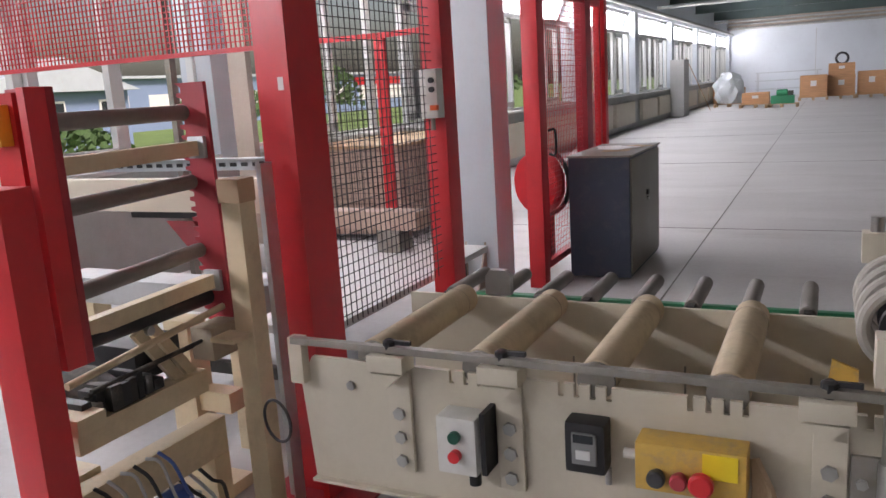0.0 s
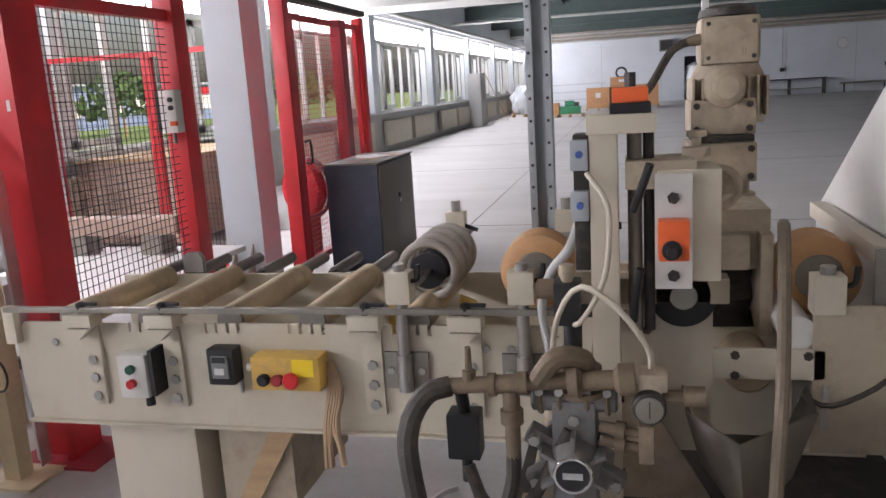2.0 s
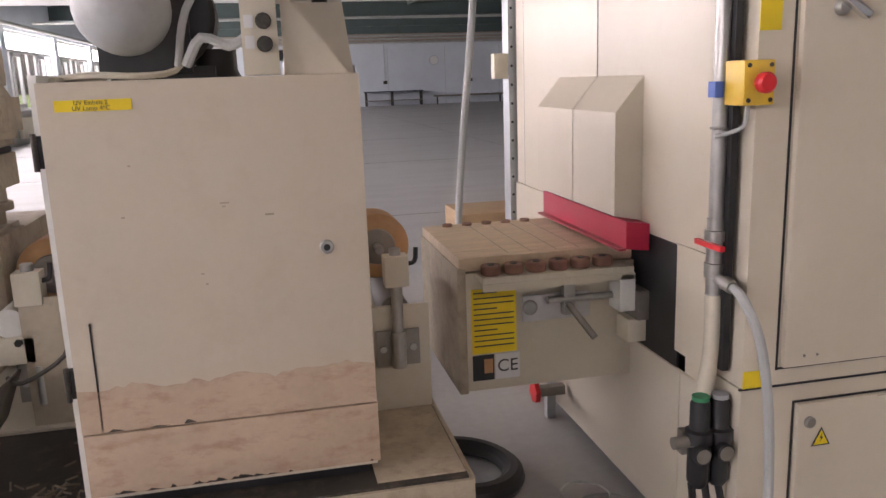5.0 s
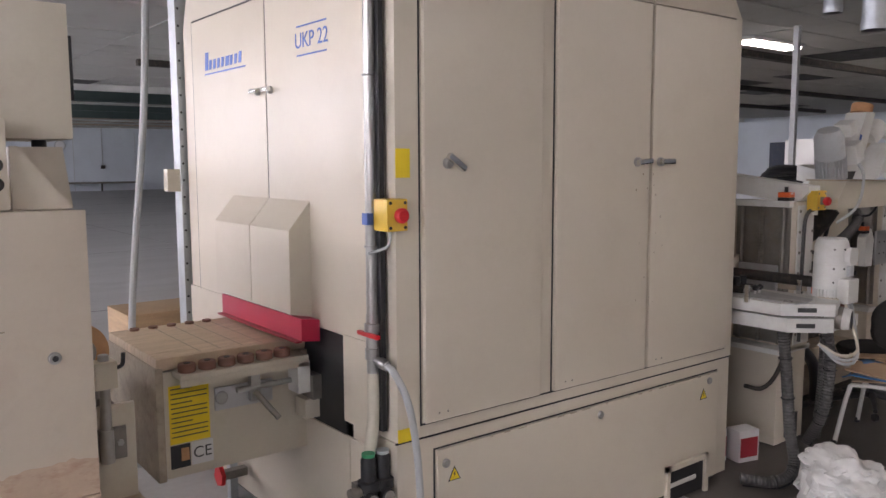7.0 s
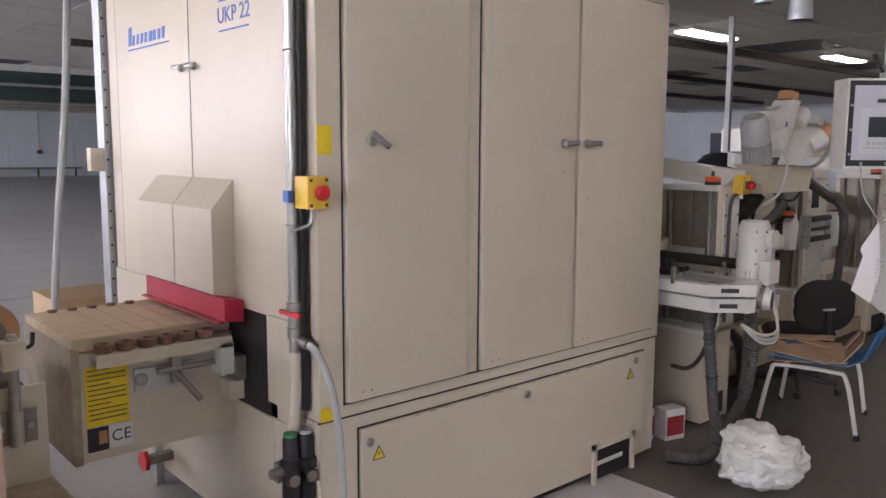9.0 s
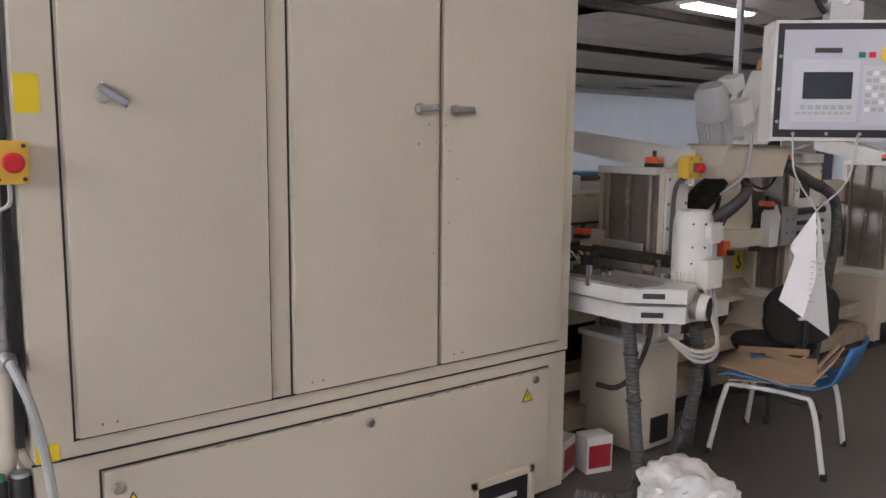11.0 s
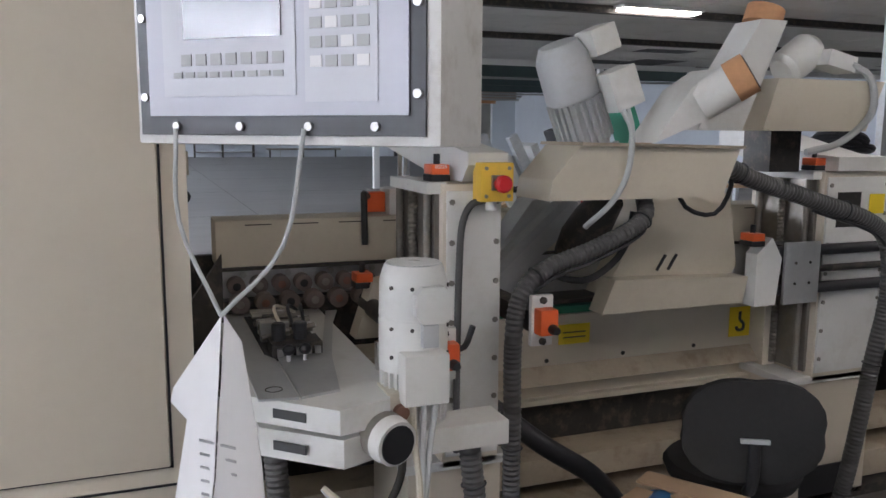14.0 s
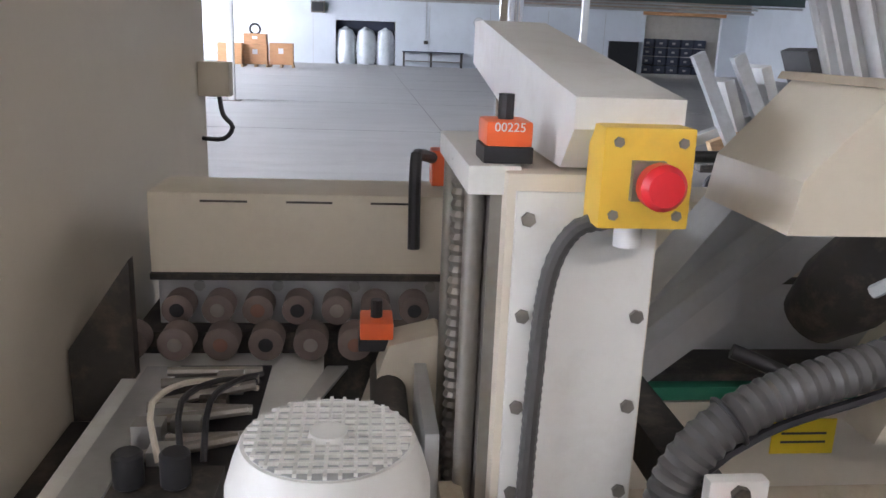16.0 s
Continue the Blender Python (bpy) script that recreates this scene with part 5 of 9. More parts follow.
def build_pump():
    p = thing("diaphragm_pump", "grey cast diaphragm pump with a round badge", "pump", (0.65, 1.02, 0.53))
    px, pz = 0.627, 0.747
    part("foot", prism(B(), [(0.54, 0.536), (0.72, 0.536), (0.68, 0.60), (0.58, 0.60)], "y", 0.97, 1.09), PUMPGREY, p)
    part("foot_manifold", cyl(B(), (0.53, 1.03, 0.615), (0.73, 1.03, 0.615), 0.03, 16, bev=0.005), PUMPGREY, p)
    part("body", box(B(), px - 0.045, 1.0, 0.6, px + 0.045, 1.12, 0.88, 0.014), PUMPGREY, p)
    part("chamber", lathe(B(), (px, 1.10, pz), (px, 0.95, pz), [(0, 0.06), (0.02, 0.078), (0.05, 0.08), (0.065, 0.058), (0.12, 0.052), (0.14, 0.044), (0.15, 0.036)], 30), PUMPGREY, p)
    for i in range(6):
        a_ = math.radians(60 * i + 30)
        m = pose(px, 1.03, pz, 0, -60 * i - 30, 0)
        lobe = part("lobe", box(B(), 0.05, -0.022, -0.019, 0.112, 0.018, 0.019, 0.008, m=m), PUMPGREY, p)
        cx, cz = px + 0.094 * math.cos(a_), pz + 0.094 * math.sin(a_)
        part("clamp_bolt", cyl(B(), (cx, 1.008, cz), (cx, 0.992, cz), 0.012, 6), STEEL, lobe)
        part("rib", box(B(), 0.035, -0.075, -0.004, 0.075, -0.02, 0.004, 0.002, m=m), PUMPGREY, lobe)
    part("badge", cyl(B(), (px, 0.951, pz), (px, 0.943, pz), 0.036, 26), BLACK, p)
    part("badge_ring", ring(B(), (px, 0.944, pz), (0, 1, 0), 0.036, 0.004, 26, 6), CHROME, p)
    part("badge_mark", box(B(), px - 0.02, 0.940, pz - 0.007, px + 0.02, 0.943, pz + 0.007), CHROME, p, "plain pale mark on the badge")
    part("manifold", cyl(B(), (0.54, 1.03, 0.875), (0.715, 1.03, 0.875), 0.026, 18, bev=0.005), PUMPGREY, p)
    for x in (0.56, 0.60, 0.655, 0.695):
        part("pipe_clamp", ring(B(), (x, 1.03, 0.875), (1, 0, 0), 0.028, 0.006, 20, 6), BRASS, p)
        part("clamp_nut", cyl(B(), (x, 1.0, 0.90), (x, 0.985, 0.905), 0.009, 6), STEEL, p)
    part("top_flange", lathe(B(), (0.645, 1.02, 0.89), (0.645, 1.02, 0.95), [(0, 0.045), (0.012, 0.045), (0.014, 0.03), (0.04, 0.03), (0.042, 0.04), (0.06, 0.04)], 20), BRASS, p)
    for z in (0.80, 0.83):
        part("side_pipe", lathe(B(), (0.68, 1.0, z), (0.78, 0.985, z - 0.01), [(0, 0.012), (0.03, 0.012), (0.031, 0.018), (0.05, 0.018), (0.051, 0.01), (0.1, 0.01)], 12), BRASS, p)
    part("side_valve", box(B(), 0.755, 0.96, 0.77, 0.785, 1.0, 0.85, 0.005), BRASS, p)
    part("elbow", tube(B(), [(0.65, 1.02, 0.93), (0.65, 1.0, 0.97), (0.60, 0.98, 0.98), (0.56, 0.98, 0.93)], 0.022, 10), BRASS, p)
    f = thing("pipe_fittings", "dirty brass pipe tee with hoses", "pipe fitting", (0.45, 0.98, 0.53))
    part("pipe", cyl(B(), (0.38, 0.98, 0.915), (0.64, 0.98, 0.935), 0.017, 14), BRASS, f)
    part("tee", lathe(B(), (0.46, 0.98, 0.92), (0.54, 0.98, 0.926), [(0, 0.024), (0.015, 0.024), (0.016, 0.02), (0.06, 0.02), (0.061, 0.024), (0.08, 0.024)], 14), BRASS, f)
    part("drop_pipe", lathe(B(), (0.505, 0.98, 0.91), (0.505, 0.98, 0.76), [(0, 0.018), (0.04, 0.018), (0.042, 0.024), (0.07, 0.024), (0.072, 0.016), (0.15, 0.016)], 14), BRASS, f)
    part("valve", lathe(B(), (0.42, 0.98, 0.92), (0.42, 0.98, 1.0), [(0, 0.014), (0.03, 0.014), (0.031, 0.008), (0.08, 0.006)], 10), BRASS, f)
    part("collar", lathe(B(), (0.62, 0.98, 0.93), (0.75, 0.98, 0.94), [(0, 0.03), (0.02, 0.034), (0.03, 0.02), (0.09, 0.02), (0.1, 0.032), (0.13, 0.032)], 16), BRASS, f)
    g = thing("pressure_gauge", "small round pressure gauge on a regulator", "gauge", (0.78, 0.98, 0.9))
    part("case", cyl(B(), (0.775, 0.965, 0.895), (0.775, 0.935, 0.895), 0.032, 22, bev=0.003), DARK, g)
    part("dial", cyl(B(), (0.775, 0.935, 0.895), (0.775, 0.932, 0.895), 0.026, 22), DSTEEL, g, "grey dial")
    part("needle", box(B(), 0.774, 0.929, 0.88, 0.777, 0.932, 0.912), INK, g)
    part("regulator", box(B(), 0.755, 0.96, 0.92, 0.81, 1.02, 0.955, 0.005), BEIGE_DUST_SHADE, g)
    part("side_tap", lathe(B(), (0.80, 0.985, 0.905), (0.88, 0.985, 0.905), [(0, 0.012), (0.04, 0.012), (0.042, 0.02), (0.08, 0.02)], 12), BRASS, g)
    hoses = (
        ("black_hose", [(0.38, 0.98, 0.915), (0.33, 0.96, 0.90), (0.295, 0.93, 0.82), (0.32, 0.9, 0.66), (0.37, 0.87, 0.45), (0.4, 0.86, 0.1), (0.42, 0.9, 0.02)], 0.022, HOSE, "thick dusty black hose down from the pipe"),
        ("black_hose", [(0.58, 0.96, 0.62), (0.50, 0.9, 0.63), (0.42, 0.86, 0.58), (0.38, 0.84, 0.4), (0.36, 0.85, 0.05)], 0.024, HOSE, "thick dusty black hose from the pump"),
        ("grey_hose", [(0.505, 0.98, 0.77), (0.50, 0.97, 0.70), (0.46, 0.93, 0.58), (0.40, 0.9, 0.45), (0.36, 0.9, 0.1), (0.3, 0.92, 0.02)], 0.016, HOSE, "grey green hose from the pipe tee"),
        ("black_hose", [(0.40, 1.02, 0.72), (0.44, 1.0, 0.64), (0.52, 1.0, 0.64), (0.58, 1.0, 0.74), (0.62, 1.0, 0.82)], 0.014, HOSE, "black looped hose beside the pump"),
        ("rubber_hose", [(1.09, 1.42, 1.14), (1.06, 1.25, 1.19), (1.045, 1.15, 1.16), (1.022, 1.0, 0.95), (0.995, 0.9, 0.69), (0.985, 0.87, 0.45), (0.975, 0.87, 0.2), (0.97, 0.88, 0.03)], 0.013, HOSEBROWN, "long dusty rubber hose hanging down from the head"),
        ("cream_hose", [(0.78, 1.0, 0.955), (0.775, 0.99, 1.0), (0.72, 0.98, 1.08), (0.65, 1.0, 1.12), (0.60, 1.05, 1.05), (0.58, 1.1, 0.93), (0.63, 1.05, 0.88)], 0.006, CREAMHOSE, "thin cream air hose looping to the gauge"),
        ("cream_hose", [(0.655, 1.19, 1.32), (0.70, 1.15, 1.25), (0.69, 1.15, 1.1), (0.64, 1.18, 1.0), (0.62, 1.2, 0.98)], 0.006, CREAMHOSE, "thin cream air hose along the column"),
        ("grey_cable", [(0.64, 1.26, 1.22), (0.60, 1.35, 1.12), (0.55, 1.42, 1.05), (0.52, 1.45, 0.95), (0.54, 1.46, 0.8)], 0.012, CABLE, "grey cable down the grinding station"),
        ("suction_pipe", [(0.60, 1.2, 0.86), (0.55, 1.12, 0.6), (0.50, 1.05, 0.3), (0.46, 1.0, 0.03)], 0.035, DUSTY, "brown dusty suction pipe leaning to the floor"),
        ("floor_hose", [(0.965, 1.01, 0.57), (0.96, 0.95, 0.575), (0.955, 0.89, 0.52), (0.95, 0.87, 0.2), (0.95, 0.9, 0.03)], 0.026, DUSTY, "dusty hose from the hopper spout"),
        ("black_cable", [(1.12, 1.3, 0.785), (1.17, 1.25, 0.785), (1.277, 1.25, 0.848), (1.31, 1.25, 0.944), (1.325, 1.25, 1.04)], 0.006, HOSE, "thin black cable along the lamp housing"),
    )
    for n, pts, r, m, lab in hoses:
        single(n, tube(B(), pts, r, 10), m, lab, "hose")
    j = thing("hanging_valve", "black valve body under the conveyor pipe", "valve", (0.4, 1.02, 0.7))
    part("body", box(B(), 0.36, 1.0, 0.74, 0.43, 1.06, 0.84, 0.006), BLACK, j)
    part("stem", cyl(B(), (0.395, 1.03, 0.84), (0.395, 1.0, 0.91), 0.014, 10), BLACK, j)
    part("outlet", cyl(B(), (0.395, 1.03, 0.74), (0.395, 1.03, 0.68), 0.012, 10), BLACK, j)
    w = thing("air_valve_cluster", "dark air valves with a small muffler", "valve", (0.58, 1.3, 0.98))
    part("body", box(B(), 0.57, 1.25, 0.96, 0.63, 1.33, 1.06, 0.005), BLACK, w)
    part("muffler", cyl(B(), (0.53, 1.29, 1.04), (0.57, 1.29, 1.04), 0.024, 14), BRASS, w)
    part("knob", lathe(B(), (0.60, 1.28, 1.06), (0.60, 1.28, 1.1), [(0, 0.012), (0.02, 0.02), (0.04, 0.018)], 12), DUSTY, w)
    part("drop", cyl(B(), (0.61, 1.28, 0.9), (0.61, 1.28, 0.96), 0.022, 14), BLACK, w)
    part("bracket", box(B(), 0.63, 1.26, 0.98, 0.66, 1.3, 1.0), DARK, w)


build_pump()


# ---------------------------------------------------------------- lamp housing (the big cream box)
def build_uv():
    u = thing("lamp_housing", "cream steel lamp housing with rust stained lower edge", "machine cabinet", (1.7, 1.4, 0.53))
    part("body", box(B(), 1.365, 1.0, 0.56, 2.04, 1.6, 1.525, 0.006), BEIGE_CLEAN, u)
    part("door", box(B(), 1.36, 0.982, 0.735, 2.043, 0.998, 1.53, 0.005), UVPAINT, u)
    wavy = [(1.361 + 0.681 * i / 40, 0.842 + 0.022 * noise.noise(Vector((i * 0.21, 2.0, 0.0))) + 0.01 * noise.noise(Vector((i * 0.9, 7.0, 0.0)))) for i in range(41)]
    part("stained_strip", prism(B(), [(2.042, 0.736), (1.361, 0.736)] + wavy, "y", 0.9805, 0.9815), RUSTY, u, "rust stained band on the door")
    part("lower_panel", box(B(), 1.36, 0.985, 0.575, 2.045, 0.999, 0.73, 0.003), RUSTY, u, "rust stained lower panel")
    part("plinth", box(B(), 1.38, 1.02, 0.531, 2.02, 1.6, 0.56), BLACK, u)
    lk = part("lock", lathe(B(), (1.945, 0.982, 1.135), (1.945, 0.972, 1.135), [(0, 0.017), (0.006, 0.017), (0.01, 0.014)], 20), STEEL, u)
    part("key_slot", cyl(B(), (1.945, 0.9718, 1.135), (1.945, 0.970, 1.135), 0.008, 12), BLACK, lk)
    part("sticker", box(B(), 1.395, 0.9795, 1.468, 1.55, 0.9818, 1.492), STICKER, u, "yellow label strip")
    put_text("label_text", "UV Einheit 2", 0.0135, Matrix.Translation((1.468, 0.979, 1.486)) @ pose(0, 0, 0, 90, 0, 0), INK, u, 0.0002)
    put_text("label_text", "UV Lamp 4*C", 0.0135, Matrix.Translation((1.468, 0.979, 1.474)) @ pose(0, 0, 0, 90, 0, 0), INK, u, 0.0002)
    part("crack", box(B(), 1.405, 0.9805, 0.745, 1.409, 0.9815, 1.0), BLACK, u, "thin dark scratch")
    for z in (1.385, 0.86):
        hg = part("hinge", box(B(), 1.343, 0.985, z - 0.035, 1.36, 1.015, z + 0.035, 0.003), BLACK, u)
        part("pin", cyl(B(), (1.345, 0.982, z - 0.04), (1.345, 0.982, z + 0.04), 0.006, 10), DARK, hg)
    rng = random.Random(12)
    for i in range(7):
        x, z = rng.uniform(1.5, 1.95), rng.uniform(0.87, 1.45)
        part("chip", box(B(), x, 0.981, z, x + rng.choice((0.006, 0.008, 0.02)), 0.982, z + 0.004), DUSTY, u)
    for i in range(20):
        x = rng.uniform(1.362, 2.02)
        z = rng.choice((0.577, 0.577, 0.577, 0.737))
        w_, h_ = rng.uniform(0.008, 0.05), rng.uniform(0.003, 0.011)
        y = 0.9843 if z < 0.73 else 0.9797
        part("chip", prism(B(), [(x, z), (x + w_, z + 0.001), (x + w_ * 0.7, z + h_ * 0.6), (x + w_ * 0.3, z + h_)], "y", y, y + 0.0008), GRIME_SHADE, u, "flaked dark chip")
    part("side_cheek", prism(B(), [(1.0, 0.56), (1.75, 0.56), (2.29, 0.98), (2.27, 1.06), (1.465, 1.546), (1.0, 1.546)], "x", 1.345, 1.362), WHITEP, u, "white side cheek")
    part("edge_flange", box(B(), 1.334, 1.375, 0.77, 1.345, 1.392, 1.54, 0.002), BEIGE, u)
    part("base_flange", box(B(), 1.337, 1.0, 0.71, 1.345, 1.43, 0.716), DARK, u)
    for z in (1.46, 1.25, 1.03, 0.82):
        part("flange_tab", box(B(), 1.328, 1.368, z - 0.014, 1.334, 1.396, z + 0.014, 0.002), BEIGE_DUST_SHADE, u)
    each_bolt("bolt", [(1.345, y, z) for y, z in ((1.42, 1.36), (1.42, 1.12), (1.42, 0.88), (1.32, 0.66), (1.18, 0.66), (1.06, 0.66), (1.45, 1.49))], (-1, 0, 0), 0.008, 0.006, DARK, u)
    for y0, z0, dy, dz in ((1.33, 0.95, 0.012, 0.4), (1.05, 0.8, 0.01, 0.3), (1.22, 1.3, 0.008, 0.2)):
        part("run_mark", prism(B(), [(y0, z0 + dz), (y0 + dy, z0 + dz), (y0 + dy * 0.8, z0 + 0.05), (y0 + dy * 0.4, z0)], "x", 1.3442, 1.345), RUSTY, u, "rusty run mark")
    part("edge_roll", tube(B(), [(1.37, 1.1, 1.535), (1.37, 1.35, 1.54), (1.4, 1.55, 1.54)], 0.008, 6), CREAMHOSE, u)
    part("cable", tube(B(), [(1.36, 1.2, 1.54), (1.45, 1.15, 1.545), (1.55, 1.12, 1.54), (1.63, 1.15, 1.55), (1.66, 1.2, 1.6)], 0.008, 6), CREAMHOSE, u)
    # blower on top
    b = thing("blower", "dull grey blower with a black motor plate", "blower", (1.56, 1.25, 1.53))
    part("motor_plate", box(B(), 1.46, 1.16, 1.545, 1.67, 1.17, 1.74, 0.004), BLACK, b)
    part("dome", lathe(B(), (1.53, 1.17, 1.69), (1.53, 1.0, 1.70), [(0, 0.105), (0.06, 0.105), (0.1, 0.098), (0.14, 0.075), (0.165, 0.03)], 30), GREYP, b)
    part("volute", cyl(B(), (1.6, 1.18, 1.68), (1.6, 1.36, 1.68), 0.13, 28, bev=0.01), BLACK, b)
    part("foot", box(B(), 1.48, 1.18, 1.528, 1.72, 1.38, 1.56), BLACK, b)
    part("outlet", lathe(B(), (1.72, 1.25, 1.6), (1.72, 1.25, 1.53), [(0, 0.05), (0.05, 0.05), (0.07, 0.06)], 18), BLACK, b)
    part("cable", tube(B(), [(1.66, 1.1, 1.56), (1.7, 1.08, 1.62), (1.76, 1.08, 1.6), (1.80, 1.07, 1.62)], 0.012, 8), CABLE, b)
    part("cable", tube(B(), [(1.64, 1.12, 1.56), (1.67, 1.09, 1.68), (1.74, 1.08, 1.78), (1.78, 1.1, 1.86)], 0.009, 8), CABLE, b)
    s = thing("junction_box", "cream junction box with two dark knobs", "control box", (1.83, 1.03, 1.53))
    part("housing", box(B(), 1.79, 1.03, 1.532, 1.87, 1.1, 1.77, 0.006), BEIGE, s)
    for z in (1.60, 1.65):
        part("knob", cyl(B(), (1.84, 1.03, z), (1.84, 1.015, z), 0.018, 18, bev=0.003), DARK, s)
    for z in (1.605, 1.65):
        part("label", box(B(), 1.797, 1.0285, z - 0.014, 1.818, 1.03, z + 0.014), PAPER, s)
    k = thing("keypad_unit", "cream electrical box with a keypad on a tapered stand", "control box", (1.95, 1.2, 1.53))
    part("stand", prism(B(), [(1.88, 1.53), (2.03, 1.53), (1.90, 1.70), (1.88, 1.70)], "y", 1.06, 1.075), BEIGE_CLEAN, k)
    part("rear_stand", prism(B(), [(1.88, 1.53), (2.05, 1.53), (2.03, 1.70), (1.90, 1.70)], "y", 1.15, 1.3), BEIGE_CLEAN, k)
    part("case", box(B(), 1.86, 1.1, 1.72, 2.05, 1.4, 2.09, 0.008), BEIGE, k)
    part("keypad", box(B(), 2.05, 1.13, 1.83, 2.065, 1.24, 2.01, 0.006), BLACK, k)
    for i in range(5):
        part("key_row", box(B(), 2.065, 1.145, 1.85 + i * 0.024, 2.068, 1.225, 1.862 + i * 0.024), GREYINK, k)
    part("window", box(B(), 2.065, 1.145, 1.975, 2.068, 1.225, 1.995), KEYCAP, k)
    part("cable_gland", cyl(B(), (1.98, 1.2, 1.70), (1.98, 1.2, 1.72), 0.02, 12), BLACK, k)
    # outlet plate of the station beyond the housing
    o = thing("outlet_plate", "cream side plate of the outlet rollers", "machine frame", (2.15, 1.4, 0.53))
    part("plate", box(B(), 2.05, 1.38, 0.536, 2.26, 1.395, 0.86, 0.003), BEIGE, o)
    part("tab", box(B(), 2.05, 1.375, 0.86, 2.09, 1.395, 0.9), BEIGE, o)
    part("roll", cyl(B(), (2.16, 1.395, 0.84), (2.16, 2.05, 0.84), 0.045, 20), GROLL, o)
    part("rear_plate", box(B(), 2.05, 2.05, 0.536, 2.26, 2.065, 0.86), BEIGE, o)
    r = thing("ring_gasket", "black rubber ring lying beside a white bucket", "ring", (2.45, 1.78, 0.0))
    part("ring", ring(B(), (2.45, 1.85, 0.05), (0.1, 0, 1), 0.2, 0.045, 36, 10), BLACK, r)
    part("plate", cyl(B(), (2.45, 1.85, 0.0), (2.45, 1.85, 0.03), 0.18, 30), GALV, r)
    single("cable_coil", ring(B(), (2.9, 1.5, 0.008), (0, 0, 1), 0.12, 0.005, 30, 6), CABLE, "loose grey cable coil on the floor", "cable")
    single("cable_coil", ring(B(), (2.86, 1.62, 0.014), (0.05, 0, 1), 0.09, 0.005, 30, 6), CABLE, "loose grey cable coil on the floor", "cable")


build_uv()


# ---------------------------------------------------------------- wide belt sander
def build_sander():
    s = thing("belt_sander", "large cream wide belt sander cabinet with panel doors", "sanding machine", (4.05, 1.9, 0))
    X0, X1, Y0, Y1 = 3.02, 5.1, 0.945, 2.9
    b = B()
    prism(b, [(Y0, 0.66), (Y1, 0.66), (Y1, 2.34), (Y1 - 0.1, 2.6), (Y0 + 0.1, 2.6), (Y0, 2.34)], "x", X0 + 0.01, X1)
    part("body", b, BEIGE_CLEAN, s)
    base = B()
    box(base, X0 + 0.35, Y0 + 0.005, 0.05, X1 - 0.005, Y1, 0.655), box(base, X0 + 0.01, Y0 + 0.005, 0.05, X0 + 0.35, Y0 + 0.3, 0.655), box(base, X0 + 0.01, 2.35, 0.05, X0 + 0.35, Y1, 0.655)
    part("base", base, BEIGE_CLEAN, s)
    # black sheet at the back of the notch paints its shade
    part("slot_shadow", box(B(), X0 + 0.34, Y0 + 0.3, 0.06, X0 + 0.349, 2.35, 0.65), BLACK, s, "black sheet for the shade in the throat")
    part("floor_skid", box(B(), X0 + 0.05, Y0 + 0.05, 0, X1 - 0.05, Y1 - 0.05, 0.05), DARK, s)
    # front doors
    for x0, x1, rnd in ((3.14, 3.715, 0), (3.80, 4.38, 0), (4.40, 5.03, 0)):
        d = part("door", box(B(), x0, 0.925, 0.715, x1, 0.944, 2.33, 0.004), BEIGE_CLEAN, s)
        part("upper_flap", prism(B(), [(0.925, 2.335), (0.944, 2.335), (1.035, 2.57), (1.016, 2.57)], "x", x0, x1), BEIGE_CLEAN, d)
        each_bolt("rivet", [(x0 + 0.06, 0.925, 0.745), (x0 + 0.1, 0.925, 0.745)], (0, -1, 0), 0.004, 0.002, DSTEEL, d)
    for x in (3.13, 3.7225, 3.794, 4.39, 5.036):
        w_ = 0.009 if x == 4.39 else 0.003
        part("door_gap", box(B(), x - w_, 0.9425, 0.705, x + w_, 0.9448, 2.34), DUSTY if x == 4.39 else BLACK, s)
    part("door_gap", box(B(), 3.13, 0.9425, 0.706, 5.036, 0.9448, 0.712), BLACK, s)
    part("door_gap", box(B(), 3.02, 0.9425, 0.656, 5.1, 0.9485, 0.662), BLACK, s)
    lower = part("lower_panel", box(B(), 3.2, 0.932, 0.06, 4.98, 0.9495, 0.60, 0.004), BEIGE_CLEAN, s)
    for x0, z0, x1, z1 in ((3.19, 0.6, 4.99, 0.606), (4.983, 0.06, 4.989, 0.6), (3.19, 0.06, 3.196, 0.6)):
        part("panel_gap", box(B(), x0, 0.947, z0, x1, 0.9497, z1), BLACK, lower, "dark gap beside the panel")
    rng = random.Random(6)
    for i in range(22):
        x = 3.3 + i * 0.075
        if rng.random() < 0.7:
            part("chip", box(B(), x, 0.9308, 0.596, x + rng.uniform(0.01, 0.06), 0.9322, 0.598 + rng.uniform(0, 0.004)), DUSTY, lower)
    fr = B()
    box(fr, 4.56, 0.915, 0.0, 4.585, 0.932, 0.2), box(fr, 4.87, 0.915, 0.0, 4.895, 0.932, 0.2), box(fr, 4.56, 0.915, 0.175, 4.895, 0.932, 0.2)
    part("fork_pocket", fr, BEIGE_CLEAN, lower)
    # no real hole: a black plate paints the shade in the fork pocket
    part("pocket_hole", box(B(), 4.59, 0.928, 0.02, 4.865, 0.931, 0.172), BLACK, lower, "fork pocket, its shade drawn as a black plate")
    part("pocket_shelf", box(B(), 4.59, 0.922, 0.09, 4.80, 0.9279, 0.11), WHITEP, lower)
    for x, z in ((3.235, 0.545), (4.09, 0.555), (4.9, 0.565)):
        part("cam_lock", lathe(B(), (x, 0.932, z), (x, 0.922, z), [(0, 0.017), (0.006, 0.017), (0.01, 0.013)], 18), STEEL, lower)
